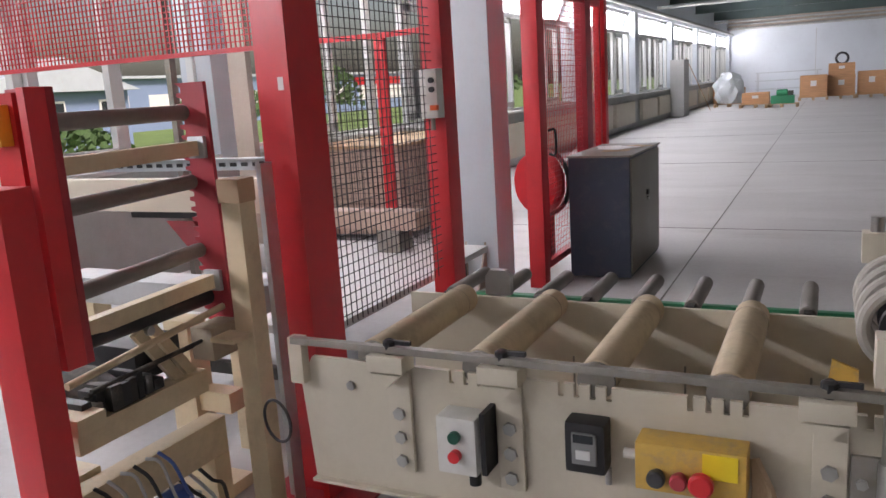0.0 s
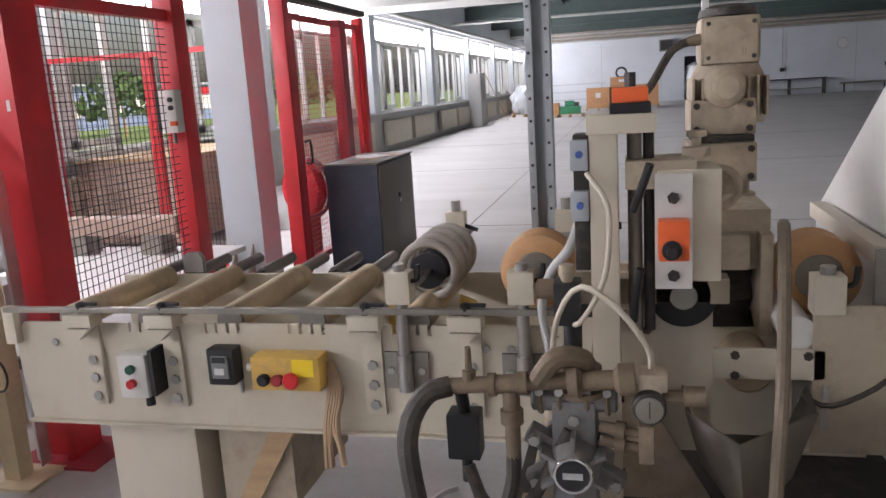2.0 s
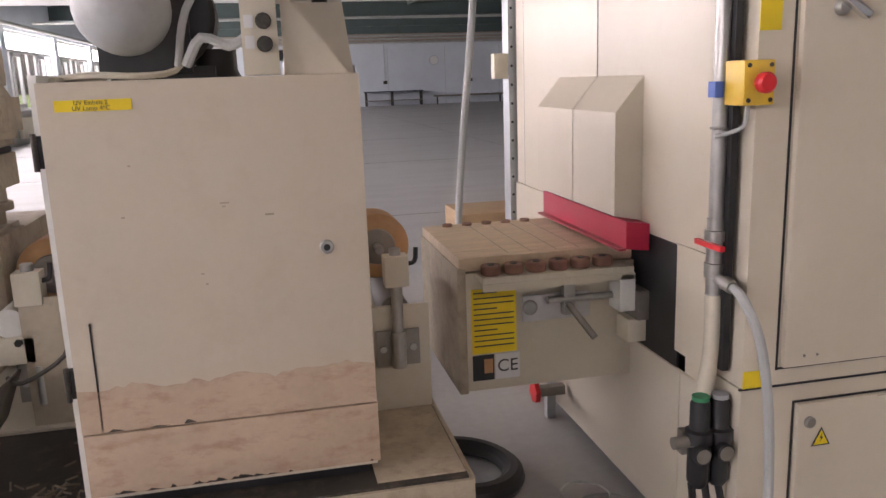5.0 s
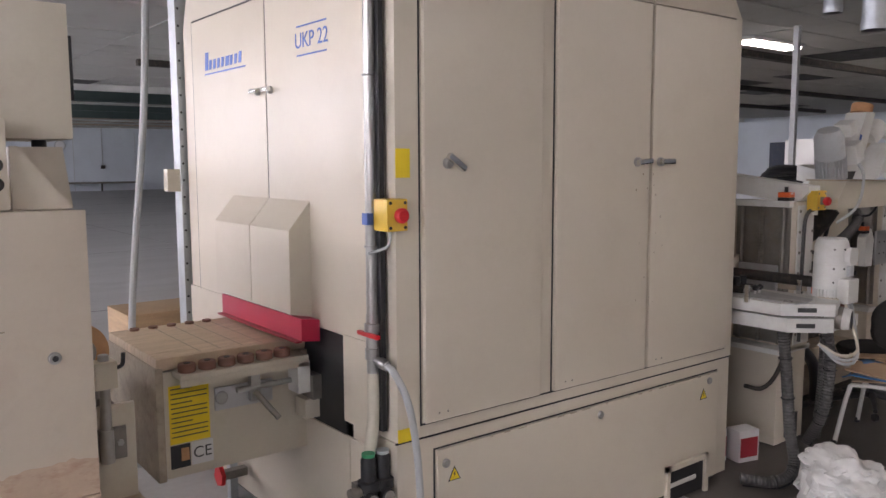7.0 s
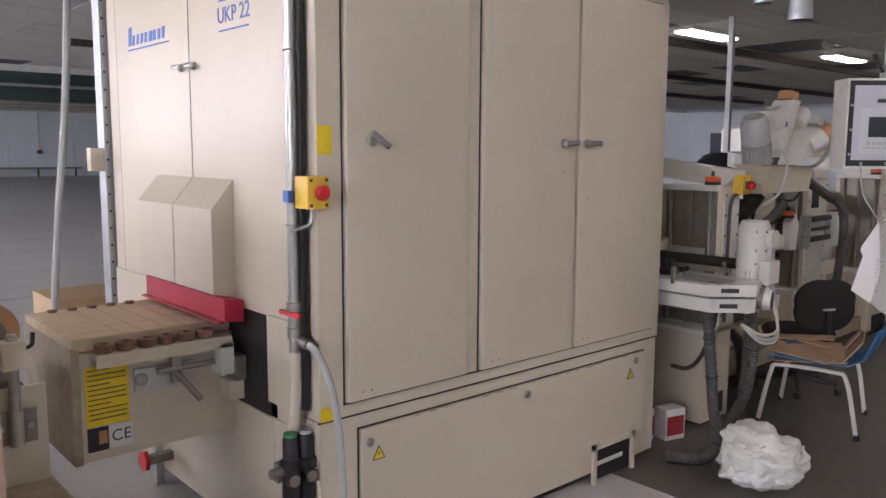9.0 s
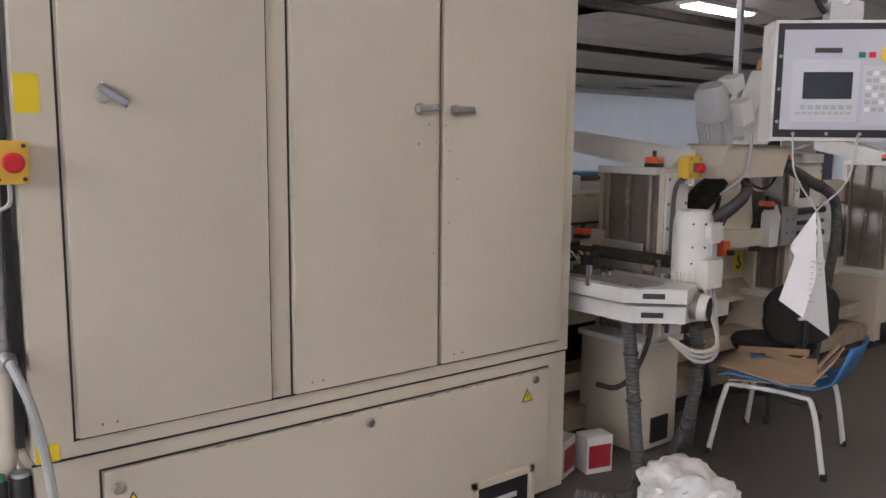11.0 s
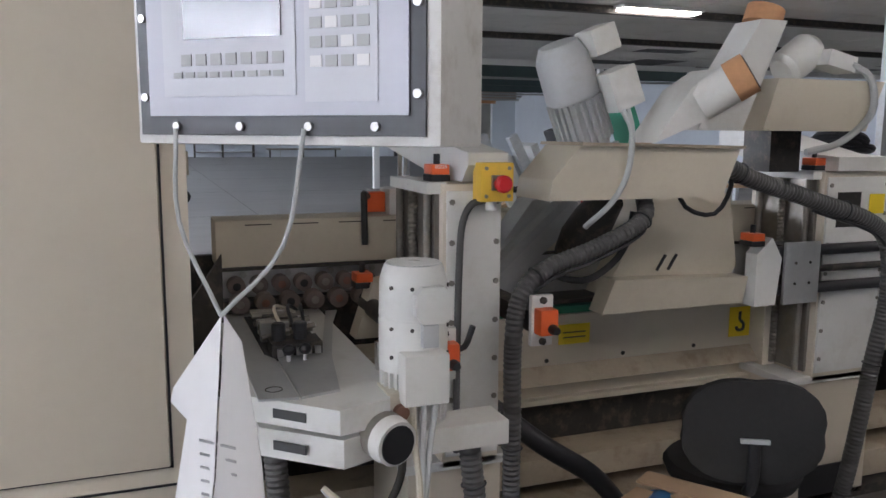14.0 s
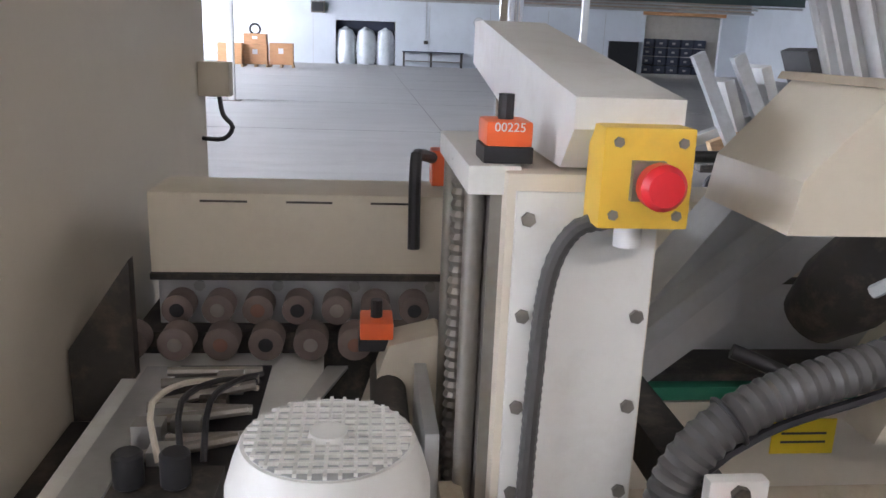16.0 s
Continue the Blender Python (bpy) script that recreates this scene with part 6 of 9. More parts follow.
    for x, z in ((3.275, 0.495), (4.855, 0.505)):
        w = part("warning_sign", prism(B(), [(x - 0.03, z - 0.025), (x + 0.03, z - 0.025), (x, z + 0.03)], "y", 0.9305, 0.932), INK, lower, "black and yellow warning triangle")
        part("sign_face", prism(B(), [(x - 0.023, z - 0.021), (x + 0.023, z - 0.021), (x, z + 0.022)], "y", 0.9295, 0.9305), STICKER, w)
        part("bolt_mark", prism(B(), [(x - 0.004, z - 0.012), (x + 0.006, z + 0.001), (x, z), (x + 0.002, z + 0.012), (x - 0.006, z - 0.002), (x, z - 0.001)], "y", 0.9288, 0.9295), INK, w)
    # turn handles
    for x, a in ((3.24, -35), (4.29, 5), (4.45, 0)):
        h = part("turn_handle", lathe(B(), (x, 0.925, 1.65), (x, 0.905, 1.65), [(0, 0.02), (0.012, 0.02), (0.02, 0.015)], 20), STEEL, s)
        part("grip", box(B(), -0.045, -0.012, -0.012, 0.045, 0.012, 0.012, 0.008, m=pose(x + 0.02, 0.895, 1.652, 0, -a, 0)), CHROME, h, "chrome handle grip")
    smear = random.Random(17)
    for k in range(16):
        x = 4.38 + smear.gauss(0, 0.05)
        z = 1.6 - abs(smear.gauss(0, 0.28))
        q = smear.uniform(0.002, 0.006)
        part("grease_mark", prism(B(), [(x - q, z), (x, z - q * 1.3), (x + q * 0.8, z - q * 0.2), (x + q * 0.2, z + q)], "y", 0.9246, 0.9252), BEIGE_DUST_SHADE, s, "faint brown grease mark")
    # left face: doors, handles, lettering
    for y in (1.08, 1.9, 2.75):
        part("side_gap", box(B(), X0 - 0.002, y - 0.003, 0.7, X0 + 0.011, y + 0.003, 2.36), DARK, s, "dark gap of the side doors")
    part("side_gap", box(B(), X0 - 0.002, 1.08, 2.36, X0 + 0.011, 2.75, 2.366), DARK, s, "dark gap of the side doors")
    for y0, y1 in ((1.085, 1.895), (1.905, 2.745)):
        part("side_door", box(B(), X0 - 0.004, y0, 1.0, X0 + 0.009, y1, 2.357, 0.003), BEIGE_CLEAN, s)
    for y0, z0, y1, z1 in ((1.085, 0.66, 1.29, 0.998), (2.35, 0.06, 2.89, 0.998), (1.0, 0.06, 1.25, 0.6)):
        part("side_panel", box(B(), X0 - 0.003, y0, z0, X0 + 0.0095, y1, z1), BEIGE_CLEAN, s)
    part("side_panel", box(B(), X0 - 0.003, 1.255, 0.06, X0 + 0.0095, 2.345, 0.6, 0.002), BEIGE_CLEAN, s)
    # black plate on the closed body paints the dark of the throat opening
    part("throat", box(B(), X0 + 0.005, 1.29, 0.60, X0 + 0.012, 2.35, 0.99), BLACK, s, "sanding throat, its shade drawn as a black sheet")
    for y in (1.85, 1.97):
        h = part("side_handle", lathe(B(), (X0 - 0.004, y, 1.96), (X0 - 0.022, y, 1.96), [(0, 0.017), (0.01, 0.017), (0.018, 0.012)], 18), STEEL, s)
        part("grip", box(B(), X0 - 0.04, y - 0.03, 1.952, X0 - 0.022, y + 0.03, 1.972, 0.006), CHROME, h, "chrome handle grip")
    R = pose(0, 0, 0, 90, 0, -90)
    put_text("lettering", "UKP 22", 0.085, Matrix.Translation((X0 - 0.0055, 1.49, 2.13)) @ R, BLUEINK, s, 0.0006)
    for z in (2.185, 2.072):
        part("printed_line", box(B(), X0 - 0.0055, 1.37, z, X0 - 0.0042, 1.61, z + 0.006), BLUEINK, s)
    for i, (h_, w_) in enumerate(((0.085, 0.04), (0.045, 0.03), (0.045, 0.03), (0.045, 0.03), (0.045, 0.03), (0.045, 0.042), (0.045, 0.03), (0.045, 0.03), (0.05, 0.03))):
        y = 2.575 - i * 0.05
        part("badge_stroke", prism(B(), [(y, 2.105), (y - w_, 2.105), (y - w_ - 0.008, 2.105 + h_), (y - 0.008, 2.105 + h_)], "x", X0 - 0.0055, X0 - 0.0042), BLUEINK, s, "plain blue badge stroke")
    part("badge_bar", box(B(), X0 - 0.0055, 2.10, 2.082, X0 - 0.0042, 2.58, 2.089), BLUEINK, s, "plain blue badge underline")
    # intake hood
    h = part("intake_hood", prism(B(), [(X0 - 0.004, 1.03), (X0 - 0.10, 1.05), (X0 - 0.10, 1.385), (X0 - 0.004, 1.5)], "y", 1.53, 1.893), BEIGE_CLEAN, s)
    part("hood_half", prism(B(), [(X0 - 0.004, 1.03), (X0 - 0.10, 1.05), (X0 - 0.10, 1.385), (X0 - 0.004, 1.5)], "y", 1.9, 2.28), BEIGE_CLEAN, s)
    part("red_guard", prism(B(), [(X0 - 0.004, 0.94), (X0 - 0.085, 0.95), (X0 - 0.085, 1.04), (X0 - 0.004, 1.028)], "y", 1.47, 2.26), mat("crimson_guard", (0.45, 0.02, 0.05), 0.35, var=0.05), s, "crimson guard strip")
    part("guard_lip", box(B(), X0 - 0.11, 1.47, 0.945, X0 - 0.085, 2.26, 0.952), DKRED, s)
    # corner conduit with valve
    c = thing("air_supply_pipe", "galvanised air pipe with a red ball valve", "pipe", (2.98, 1.02, 0.4))
    part("pipe", cyl(B(), (2.985, 1.03, 1.1), (2.985, 1.03, 2.6), 0.021, 14), STEEL, c)
    # the strip behind the pipe paints the corner recess's shade in black
    part("corner_strip", box(B(), 2.995, 0.99, 0.7, 3.015, 1.075, 2.36), BLACK, c, "black strip for the shade in the recess")
    part("valve", lathe(B(), (2.985, 1.03, 1.12), (2.985, 1.03, 0.9), [(0, 0.024), (0.03, 0.024), (0.032, 0.03), (0.06, 0.03), (0.062, 0.024), (0.12, 0.024), (0.122, 0.028), (0.16, 0.028), (0.162, 0.022), (0.22, 0.022)], 14), STEEL, c)
    part("valve_lever", box(B(), 2.95, 0.95, 1.045, 2.965, 1.08, 1.06, 0.003), REDKNOB, c, "red lever")
    part("hose", tube(B(), [(2.985, 1.03, 0.91), (2.985, 1.03, 0.75), (2.97, 1.04, 0.6), (2.96, 1.04, 0.48)], 0.024, 12), CREAMHOSE, c)
    part("tap", lathe(B(), (2.985, 1.01, 0.96), (2.985, 0.94, 0.95), [(0, 0.014), (0.03, 0.014), (0.032, 0.02), (0.07, 0.018)], 12), STEEL, c)
    part("grey_hose", tube(B(), [(2.985, 0.94, 0.95), (2.99, 0.90, 0.93), (3.02, 0.86, 0.82), (3.05, 0.85, 0.6), (3.06, 0.85, 0.3), (3.05, 0.86, 0.02)], 0.013, 10), CABLE, c)
    for z in (1.36, 1.95):
        part("pipe_clip", ring(B(), (2.985, 1.03, z), (0, 0, 1), 0.023, 0.004, 18, 6), STEEL, c)
    e = thing("emergency_stop", "yellow emergency stop box on the sander corner", "emergency stop", (3.0, 0.95, 1.5))
    part("housing", box(B(), 2.965, 0.90, 1.42, 3.05, 0.985, 1.53, 0.008), YELLOW, e)
    part("stop_button", lathe(B(), (3.01, 0.90, 1.475), (3.01, 0.865, 1.475), [(0, 0.014), (0.012, 0.014), (0.014, 0.026), (0.028, 0.026), (0.035, 0.02)], 20), REDKNOB, e, "red mushroom button")
    for x in (2.978, 3.038):
        for z in (1.433, 1.517):
            part("screw", bolts(B(), [(x, 0.9, z)], (0, -1, 0), 0.006, 0.003), DARK, e)
    part("bracket", box(B(), 2.94, 0.985, 1.44, 2.965, 1.02, 1.48, 0.003), BLUEINK, e)
    part("cable", tube(B(), [(3.01, 0.95, 1.42), (3.01, 0.96, 1.37), (2.99, 0.99, 1.35), (2.95, 1.0, 1.34)], 0.006, 6), CABLE, e)
    for z, h_ in ((1.6, 0.1), (0.66, 0.05)):
        single("yellow_sticker", box(B(), 3.03, 0.9425, z, 3.09, 0.9445, z + h_), STICKER, "small yellow notice sticker on the sander", "sticker", group="sander stickers")
    f = thing("air_regulator", "black filter regulator with gauges and hoses", "air regulator", (2.95, 0.98, 0.35))
    for x, m in ((2.94, GREENM), (3.0, BLACK)):
        u = part("bowl", lathe(B(), (x, 1.0, 0.36), (x, 1.0, 0.62), [(0, 0.02), (0.02, 0.032), (0.13, 0.032), (0.135, 0.04), (0.17, 0.04), (0.175, 0.028), (0.25, 0.028), (0.26, 0.022)], 18), BLACK, f)
        part("cap", cyl(B(), (x, 1.0, 0.62), (x, 1.0, 0.632), 0.024, 16), m if m is GREENM else GALV, u)
    for x in (2.92, 2.99):
        part("gauge", cyl(B(), (x, 0.965, 0.48), (x, 0.94, 0.48), 0.026, 18, bev=0.003), BLACK, f)
        part("gauge_face", cyl(B(), (x, 0.94, 0.48), (x, 0.938, 0.48), 0.021, 18), DSTEEL, f)
    part("cross_pipe", cyl(B(), (2.86, 1.0, 0.5), (3.06, 1.0, 0.5), 0.018, 12), DSTEEL, f)
    for i in range(3):
        part("hose", tube(B(), [(2.92 + i * 0.04, 1.0, 0.37), (2.93 + i * 0.05, 0.98, 0.2), (2.95 + i * 0.05, 0.96, 0.02)], 0.011, 8), BLACK, f)
    part("mount", box(B(), 2.9, 1.02, 0.45, 3.03, 1.05, 0.52), DSTEEL, f)
    # feed table
    t = thing("feed_table", "cream infeed belt table with a dusty top", "feed table", (2.72, 1.9, 0.45))
    part("body", prism(B(), [(2.43, 0.47), (3.03, 0.47), (3.03, 0.88), (2.43, 0.88)], "y", 1.6, 2.2), BEIGE, t)
    part("end_plate", box(B(), 2.40, 1.6, 0.46, 2.43, 2.22, 0.9, 0.006), DUSTY, t)
    part("belt", box(B(), 2.405, 1.6, 0.885, 3.02, 2.22, 0.935, 0.015), WOODTOP, t, "dusty brown feed belt")
    for x in (2.58, 2.66, 2.75, 2.83):
        part("belt_groove", box(B(), x, 1.62, 0.9352, x + 0.006, 2.2, 0.9356), DUSTY, t, "dark groove in the belt")
    for i in range(5):
        part("belt_stop", cyl(B(), (2.5 + i * 0.08, 2.17, 0.935), (2.5 + i * 0.08, 2.17, 0.945), 0.02, 12), BROWNDISC, t)
    part("front_rail", box(B(), 2.46, 1.5, 0.865, 2.98, 1.598, 0.885, 0.004), BEIGE, t)
    part("rail_lip", box(B(), 2.46, 1.5, 0.84, 2.98, 1.508, 0.865), BEIGE, t)
    for i in range(6):
        x = 2.50 + i * 0.077
        r = part("disc_roller", lathe(B(), (x, 1.545, 0.886), (x, 1.545, 0.918), [(0, 0.03), (0.003, 0.033), (0.028, 0.033), (0.032, 0.03)], 24), BROWNDISC, t, "brown rubber disc")
        part("axle_cap", cyl(B(), (x, 1.545, 0.918), (x, 1.545, 0.921), 0.012, 12), DARK, r)
    part("yellow_label", box(B(), 2.445, 1.597, 0.60, 2.60, 1.599, 0.825), STICKER, t, "large yellow notice label")
    for i in range(11):
        z = 0.81 - i * 0.0185
        part("label_line", box(B(), 2.453, 1.5955, z, 2.453 + (0.08 if i in (0, 3, 7) else 0.138), 1.597, z + 0.004), INK, t, "unreadable dark print line")
    part("photo_label", box(B(), 2.445, 1.597, 0.505, 2.52, 1.599, 0.595), BLACK, t)
    part("photo_patch", box(B(), 2.485, 1.5958, 0.53, 2.515, 1.597, 0.58), ORWOOD, t)
    part("ce_label", box(B(), 2.525, 1.597, 0.505, 2.61, 1.599, 0.595, 0.0005), PAPER, t, "white label")
    put_text("ce_mark", "CE", 0.062, Matrix.Translation((2.567, 1.596, 0.55)) @ pose(0, 0, 0, 90, 0, 0), INK, t, 0.0003)
    part("slide_plate", box(B(), 2.62, 1.588, 0.70, 2.86, 1.599, 0.79, 0.003), ALU, t)
    part("slide_disc", lathe(B(), (2.645, 1.588, 0.75), (2.645, 1.578, 0.75), [(0, 0.026), (0.006, 0.026), (0.01, 0.02)], 20), STEEL, t)
    part("clamp", box(B(), 2.755, 1.555, 0.72, 2.795, 1.588, 0.83, 0.004), STEEL, t)
    part("slide_rod", cyl(B(), (2.70, 1.565, 0.775), (2.98, 1.565, 0.775), 0.012, 12), STEEL, t)
    part("clamp_handle", cyl(B(), (2.77, 1.555, 0.76), (2.83, 1.47, 0.66), 0.012, 12, bev=0.002), DSTEEL, t)
    part("end_block", box(B(), 2.93, 1.5, 0.73, 2.985, 1.59, 0.86, 0.004), WHITEP, t)
    part("slot_block", box(B(), 2.985, 1.48, 0.70, 3.03, 1.59, 0.80, 0.004), DSTEEL, t)
    part("lower_block", box(B(), 2.96, 1.5, 0.62, 3.03, 1.59, 0.70, 0.003), BEIGE, t)
    part("support_leg", box(B(), 2.96, 2.3, 0, 3.0, 2.34, 0.47), GALV, t)
    part("red_hook_plate", cyl(B(), (2.86, 2.2, 0.18), (2.88, 2.2, 0.18), 0.05, 6), REDKNOB, t, "red lifting eye")
    part("tow_bar", box(B(), 2.88, 2.18, 0.16, 3.0, 2.22, 0.2), DSTEEL, t)
    # slotted galvanised post and grey cable behind
    p = thing("slotted_post", "slotted galvanised post behind the sander", "post", (3.05, 3.0, 0))
    q = B()
    box(q, 3.0, 2.93, 0, 3.1, 2.935, CEIL), box(q, 3.0, 2.935, 0, 3.005, 3.03, CEIL), box(q, 3.095, 2.935, 0, 3.1, 3.03, CEIL)
    part("channel", q, GALV, p)
    each_bolt("slot", [(3.015, 2.93, 0.3 + 0.09 * i) for i in range(30)], (0, -1, 0), 0.007, 0.001, BLACK, p)
    part("side_box", box(B(), 2.93, 2.94, 1.5, 3.0, 3.0, 1.62, 0.005), BEIGE, p)
    single("grey_cable", tube(B(), [(2.95, 3.2, CEIL), (2.94, 3.2, 2.6), (2.9, 3.2, 1.9), (2.84, 3.25, 1.2), (2.8, 3.25, 0.7), (2.78, 3.2, 0.1), (2.74, 3.0, 0.02)], 0.02, 10), CABLE, "thick grey cable hanging from the ceiling", "cable")
    bx = thing("plywood_crate", "pale plywood crate on the floor", "crate", (3.3, 4.4, 0))
    part("body", box(B(), 3.05, 4.2, 0.0, 3.6, 4.7, 0.62, 0.004), WOOD, bx)
    part("paper_label", box(B(), 3.12, 4.196, 0.3, 3.3, 4.1995, 0.5), PAPER, bx)
    # rear junction box on the sander's far corner, seen past its edge
    jb = thing("sensor_box", "beige sensor box with a looped black cable", "sensor", (5.15, 2.85, 1.4))
    part("housing", box(B(), 5.1, 2.78, 1.36, 5.2, 2.86, 1.47, 0.005), BEIGE, jb)
    part("cable", tube(B(), [(5.16, 2.82, 1.36), (5.17, 2.82, 1.3), (5.2, 2.82, 1.26), (5.17, 2.82, 1.22), (5.1, 2.82, 1.22)], 0.008, 8), BLACK, jb)


build_sander()


# ---------------------------------------------------------------- edge sanding line
def position_counter(parent, x, y, z):
    part("counter_base", box(B(), x - 0.03, y - 0.035, z, x + 0.03, y + 0.035, z + 0.02, 0.003), BLACK, parent)
    c = part("counter_cap", box(B(), x - 0.028, y - 0.036, z + 0.02, x + 0.028, y + 0.036, z + 0.05, 0.006), ORANGE, parent, "orange position counter")
    part("counter_stub", cyl(B(), (x, y, z + 0.05), (x, y, z + 0.08), 0.01, 10), BLACK, parent)
    return c


def rotary(parent, x, y, z):
    k = part("rotary_plate", box(B(), x - 0.035, y, z - 0.075, x + 0.035, y + 0.02, z + 0.075, 0.008), WHITEP, parent)
    o = part("rotary_counter", box(B(), x - 0.028, y - 0.045, z - 0.035, x + 0.028, y, z + 0.04, 0.007), ORANGE, parent, "orange rotary counter")
    part("knob", lathe(B(), (x + 0.008, y - 0.045, z - 0.015), (x + 0.008, y - 0.075, z - 0.015), [(0, 0.014), (0.012, 0.015), (0.03, 0.011)], 14), BLACK, o)
    each_bolt("bolt", [(x, y, z + 0.06), (x, y, z - 0.06)], (0, -1, 0), 0.011, 0.008, DARK, k)


def motor_upright(t, x, y, z0, z1, r):
    h = z1 - z0
    part("motor_body", lathe(B(), (x, y, z0 + 0.02), (x, y, z0 + h * 0.4), [(0, r * 0.85), (h * 0.36, r * 0.85)], 30), WHITEP, t)
    for i in range(26):
        a = 2 * math.pi * i / 26
        part("cooling_fin", box(B(), r * 0.82, -0.003, z0 + 0.03, r * 0.98, 0.003, z0 + h * 0.4, m=pose(x, y, 0, 0, 0, math.degrees(a))), WHITEP, t)
    part("fan_cowl", lathe(B(), (x, y, z0 + h * 0.38), (x, y, z1), [(0, r), (h * 0.3, r), (h * 0.31, r * 0.985), (h * 0.32, r), (h * 0.53, r * 0.97), (h * 0.58, r * 0.9), (h * 0.62, r * 0.82)], 36), WHITEP, t)
    g = B()
    n = 12
    for i in range(-n // 2, n // 2 + 1):
        c = i * r * 0.13
        w = math.sqrt(max(0.0, (r * 0.78) ** 2 - c * c))
        if w > 0.005:
            box(g, x + c - 0.0015, y - w, z1 + 0.001, x + c + 0.0015, y + w, z1 + 0.004), box(g, x - w, y + c - 0.0015, z1 + 0.001, x + w, y + c + 0.0015, z1 + 0.0042)
    lathe(g, (x, y, z1), (x, y, z1 + 0.006), [(0, r * 0.2), (0.006, r * 0.18)], 16)
    part("fan_grille", g, WHITEP, t)
    # grey disc paints the shade behind the grille bars
    part("grille_shade", cyl(B(), (x, y, z1 - 0.001), (x, y, z1 + 0.0006), r * 0.78, 28), GREYP, t)


def build_line():
    s = thing("edge_sander", "cream edge sanding line with roller bed", "sanding machine", (6.8, 1.9, 0))
    part("beam_cover", box(B(), 5.22, 1.66, 1.10, 9.6, 1.84, 1.262, 0.006), BEIGE, s)
    for i in range(20):
        part("cover_slot", box(B(), 5.32 + i * 0.165, 1.658, 1.244, 5.41 + i * 0.165, 1.6605, 1.248), DARK, s)
    part("drip_edge", box(B(), 5.22, 1.65, 1.088, 9.6, 1.70, 1.1), DARK, s)
    part("back_plate", box(B(), 5.23, 1.675, 0.93, 7.6, 1.69, 1.088), ALU, s)
    for i in range(8):
        part("plate_bolt", bolts(B(), [(5.31 + i * 0.155, 1.675, 1.07)], (0, -1, 0), 0.012, 0.006), STEEL, s)
    for i in range(7):
        for x, y, z, rad in ((5.28 + i * 0.0765, 1.60, 1.042, 0.030), (5.20 + i * 0.0845, 1.55, 0.99, 0.033)):
            ro = part("rubber_roller", lathe(B(), (x, y, z), (x, y + 0.06, z), [(0, rad * 0.72), (0.003, rad), (0.055, rad), (0.06, rad * 0.85)], 22), RUBBERDISC, s, "dusty rubber roller")
            part("hub", lathe(B(), (x, y - 0.003, z), (x, y + 0.01, z), [(0, 0.010), (0.002, 0.014)], 14), (BLACK, DSTEEL, BROWNDISC)[i % 3], ro)
    part("side_bracket", prism(B(), [(5.11, 0.86), (5.11, 1.0), (5.225, 1.17), (5.225, 0.86)], "y", 1.50, 1.53), GRIME_SHADE, s, "dark grimy side bracket")
    part("side_shelf", box(B(), 5.105, 1.2, 0.83, 5.2, 1.5, 0.86, 0.003), GRIME_SHADE, s)
    part("shelf_bar", box(B(), 5.105, 1.18, 0.77, 5.22, 1.21, 0.80, 0.003), ALU, s)
    part("roller_carrier", box(B(), 5.12, 1.62, 0.84, 6.1, 1.674, 0.99), DARK, s)
    part("lower_beam", box(B(), 5.12, 1.6, 0.54, 9.6, 1.66, 0.67, 0.004), BEIGE, s)
    part("inner_back", box(B(), 5.12, 2.1, 0.0, 9.6, 2.14, 1.08), DARK, s)
    part("bed", box(B(), 5.12, 1.7, 0.86, 9.6, 2.1, 0.9), DARK, s)
    part("base_rail", box(B(), 5.12, 1.35, 0.06, 9.6, 1.6, 0.18, 0.006), BEIGE_DUST_SHADE, s)
    part("base_rail", box(B(), 5.12, 1.42, 0.24, 9.6, 1.6, 0.34, 0.006), BEIGE_DUST_SHADE, s)
    part("floor_pan", box(B(), 5.12, 1.3, 0.0, 9.6, 2.1, 0.05), DARK, s)
    # bridge arm over the column
    part("bridge_arm", prism(B(), [(0.97, 1.475), (0.97, 1.51), (1.1, 1.525), (1.72, 1.605), (1.83, 1.605), (1.83, 1.52), (1.70, 1.50), (1.2, 1.425), (1.02, 1.425)], "x", 5.865, 5.99), WHITEP, s)
    part("chrome_rod", cyl(B(), (5.93, 1.77, 1.0), (5.93, 1.77, 1.72), 0.024, 18), CHROME, s)
    part("rod_block", box(B(), 5.85, 1.70, 1.22, 5.99, 1.84, 1.36, 0.02), WHITEP, s)
    part("rod_counter", box(B(), 5.775, 1.73, 1.27, 5.845, 1.79, 1.345, 0.006), ORANGE, s, "orange position counter")
    part("hand_lever", tube(B(), [(5.775, 1.73, 1.33), (5.745, 1.66, 1.345), (5.735, 1.63, 1.33), (5.735, 1.62, 1.165)], 0.012, 10), BLACK, s)
    part("black_rod", cyl(B(), (5.9, 1.77, 1.34), (7.3, 1.77, 1.34), 0.013, 12), BLACK, s)
    # mid section: front plate, belt, stickers, hopper
    part("front_panel", box(B(), 6.15, 1.56, 0.52, 7.6, 1.6, 0.86, 0.004), BEIGE_CLEAN, s)
    part("panel_ledge", prism(B(), [(1.50, 0.60), (1.56, 0.66), (1.56, 0.6)], "x", 6.15, 7.45), BEIGE_DUST_SHADE, s)
    part("lower_lip", box(B(), 6.15, 1.52, 0.515, 7.5, 1.56, 0.535), BEIGE, s)
    part("green_belt", box(B(), 6.1, 1.555, 0.865, 7.7, 1.72, 0.895, 0.006), GREENBELT, s, "green belt edge")
    part("chain_strip", box(B(), 6.1, 1.575, 0.9, 7.7, 1.72, 0.915), DARK, s)
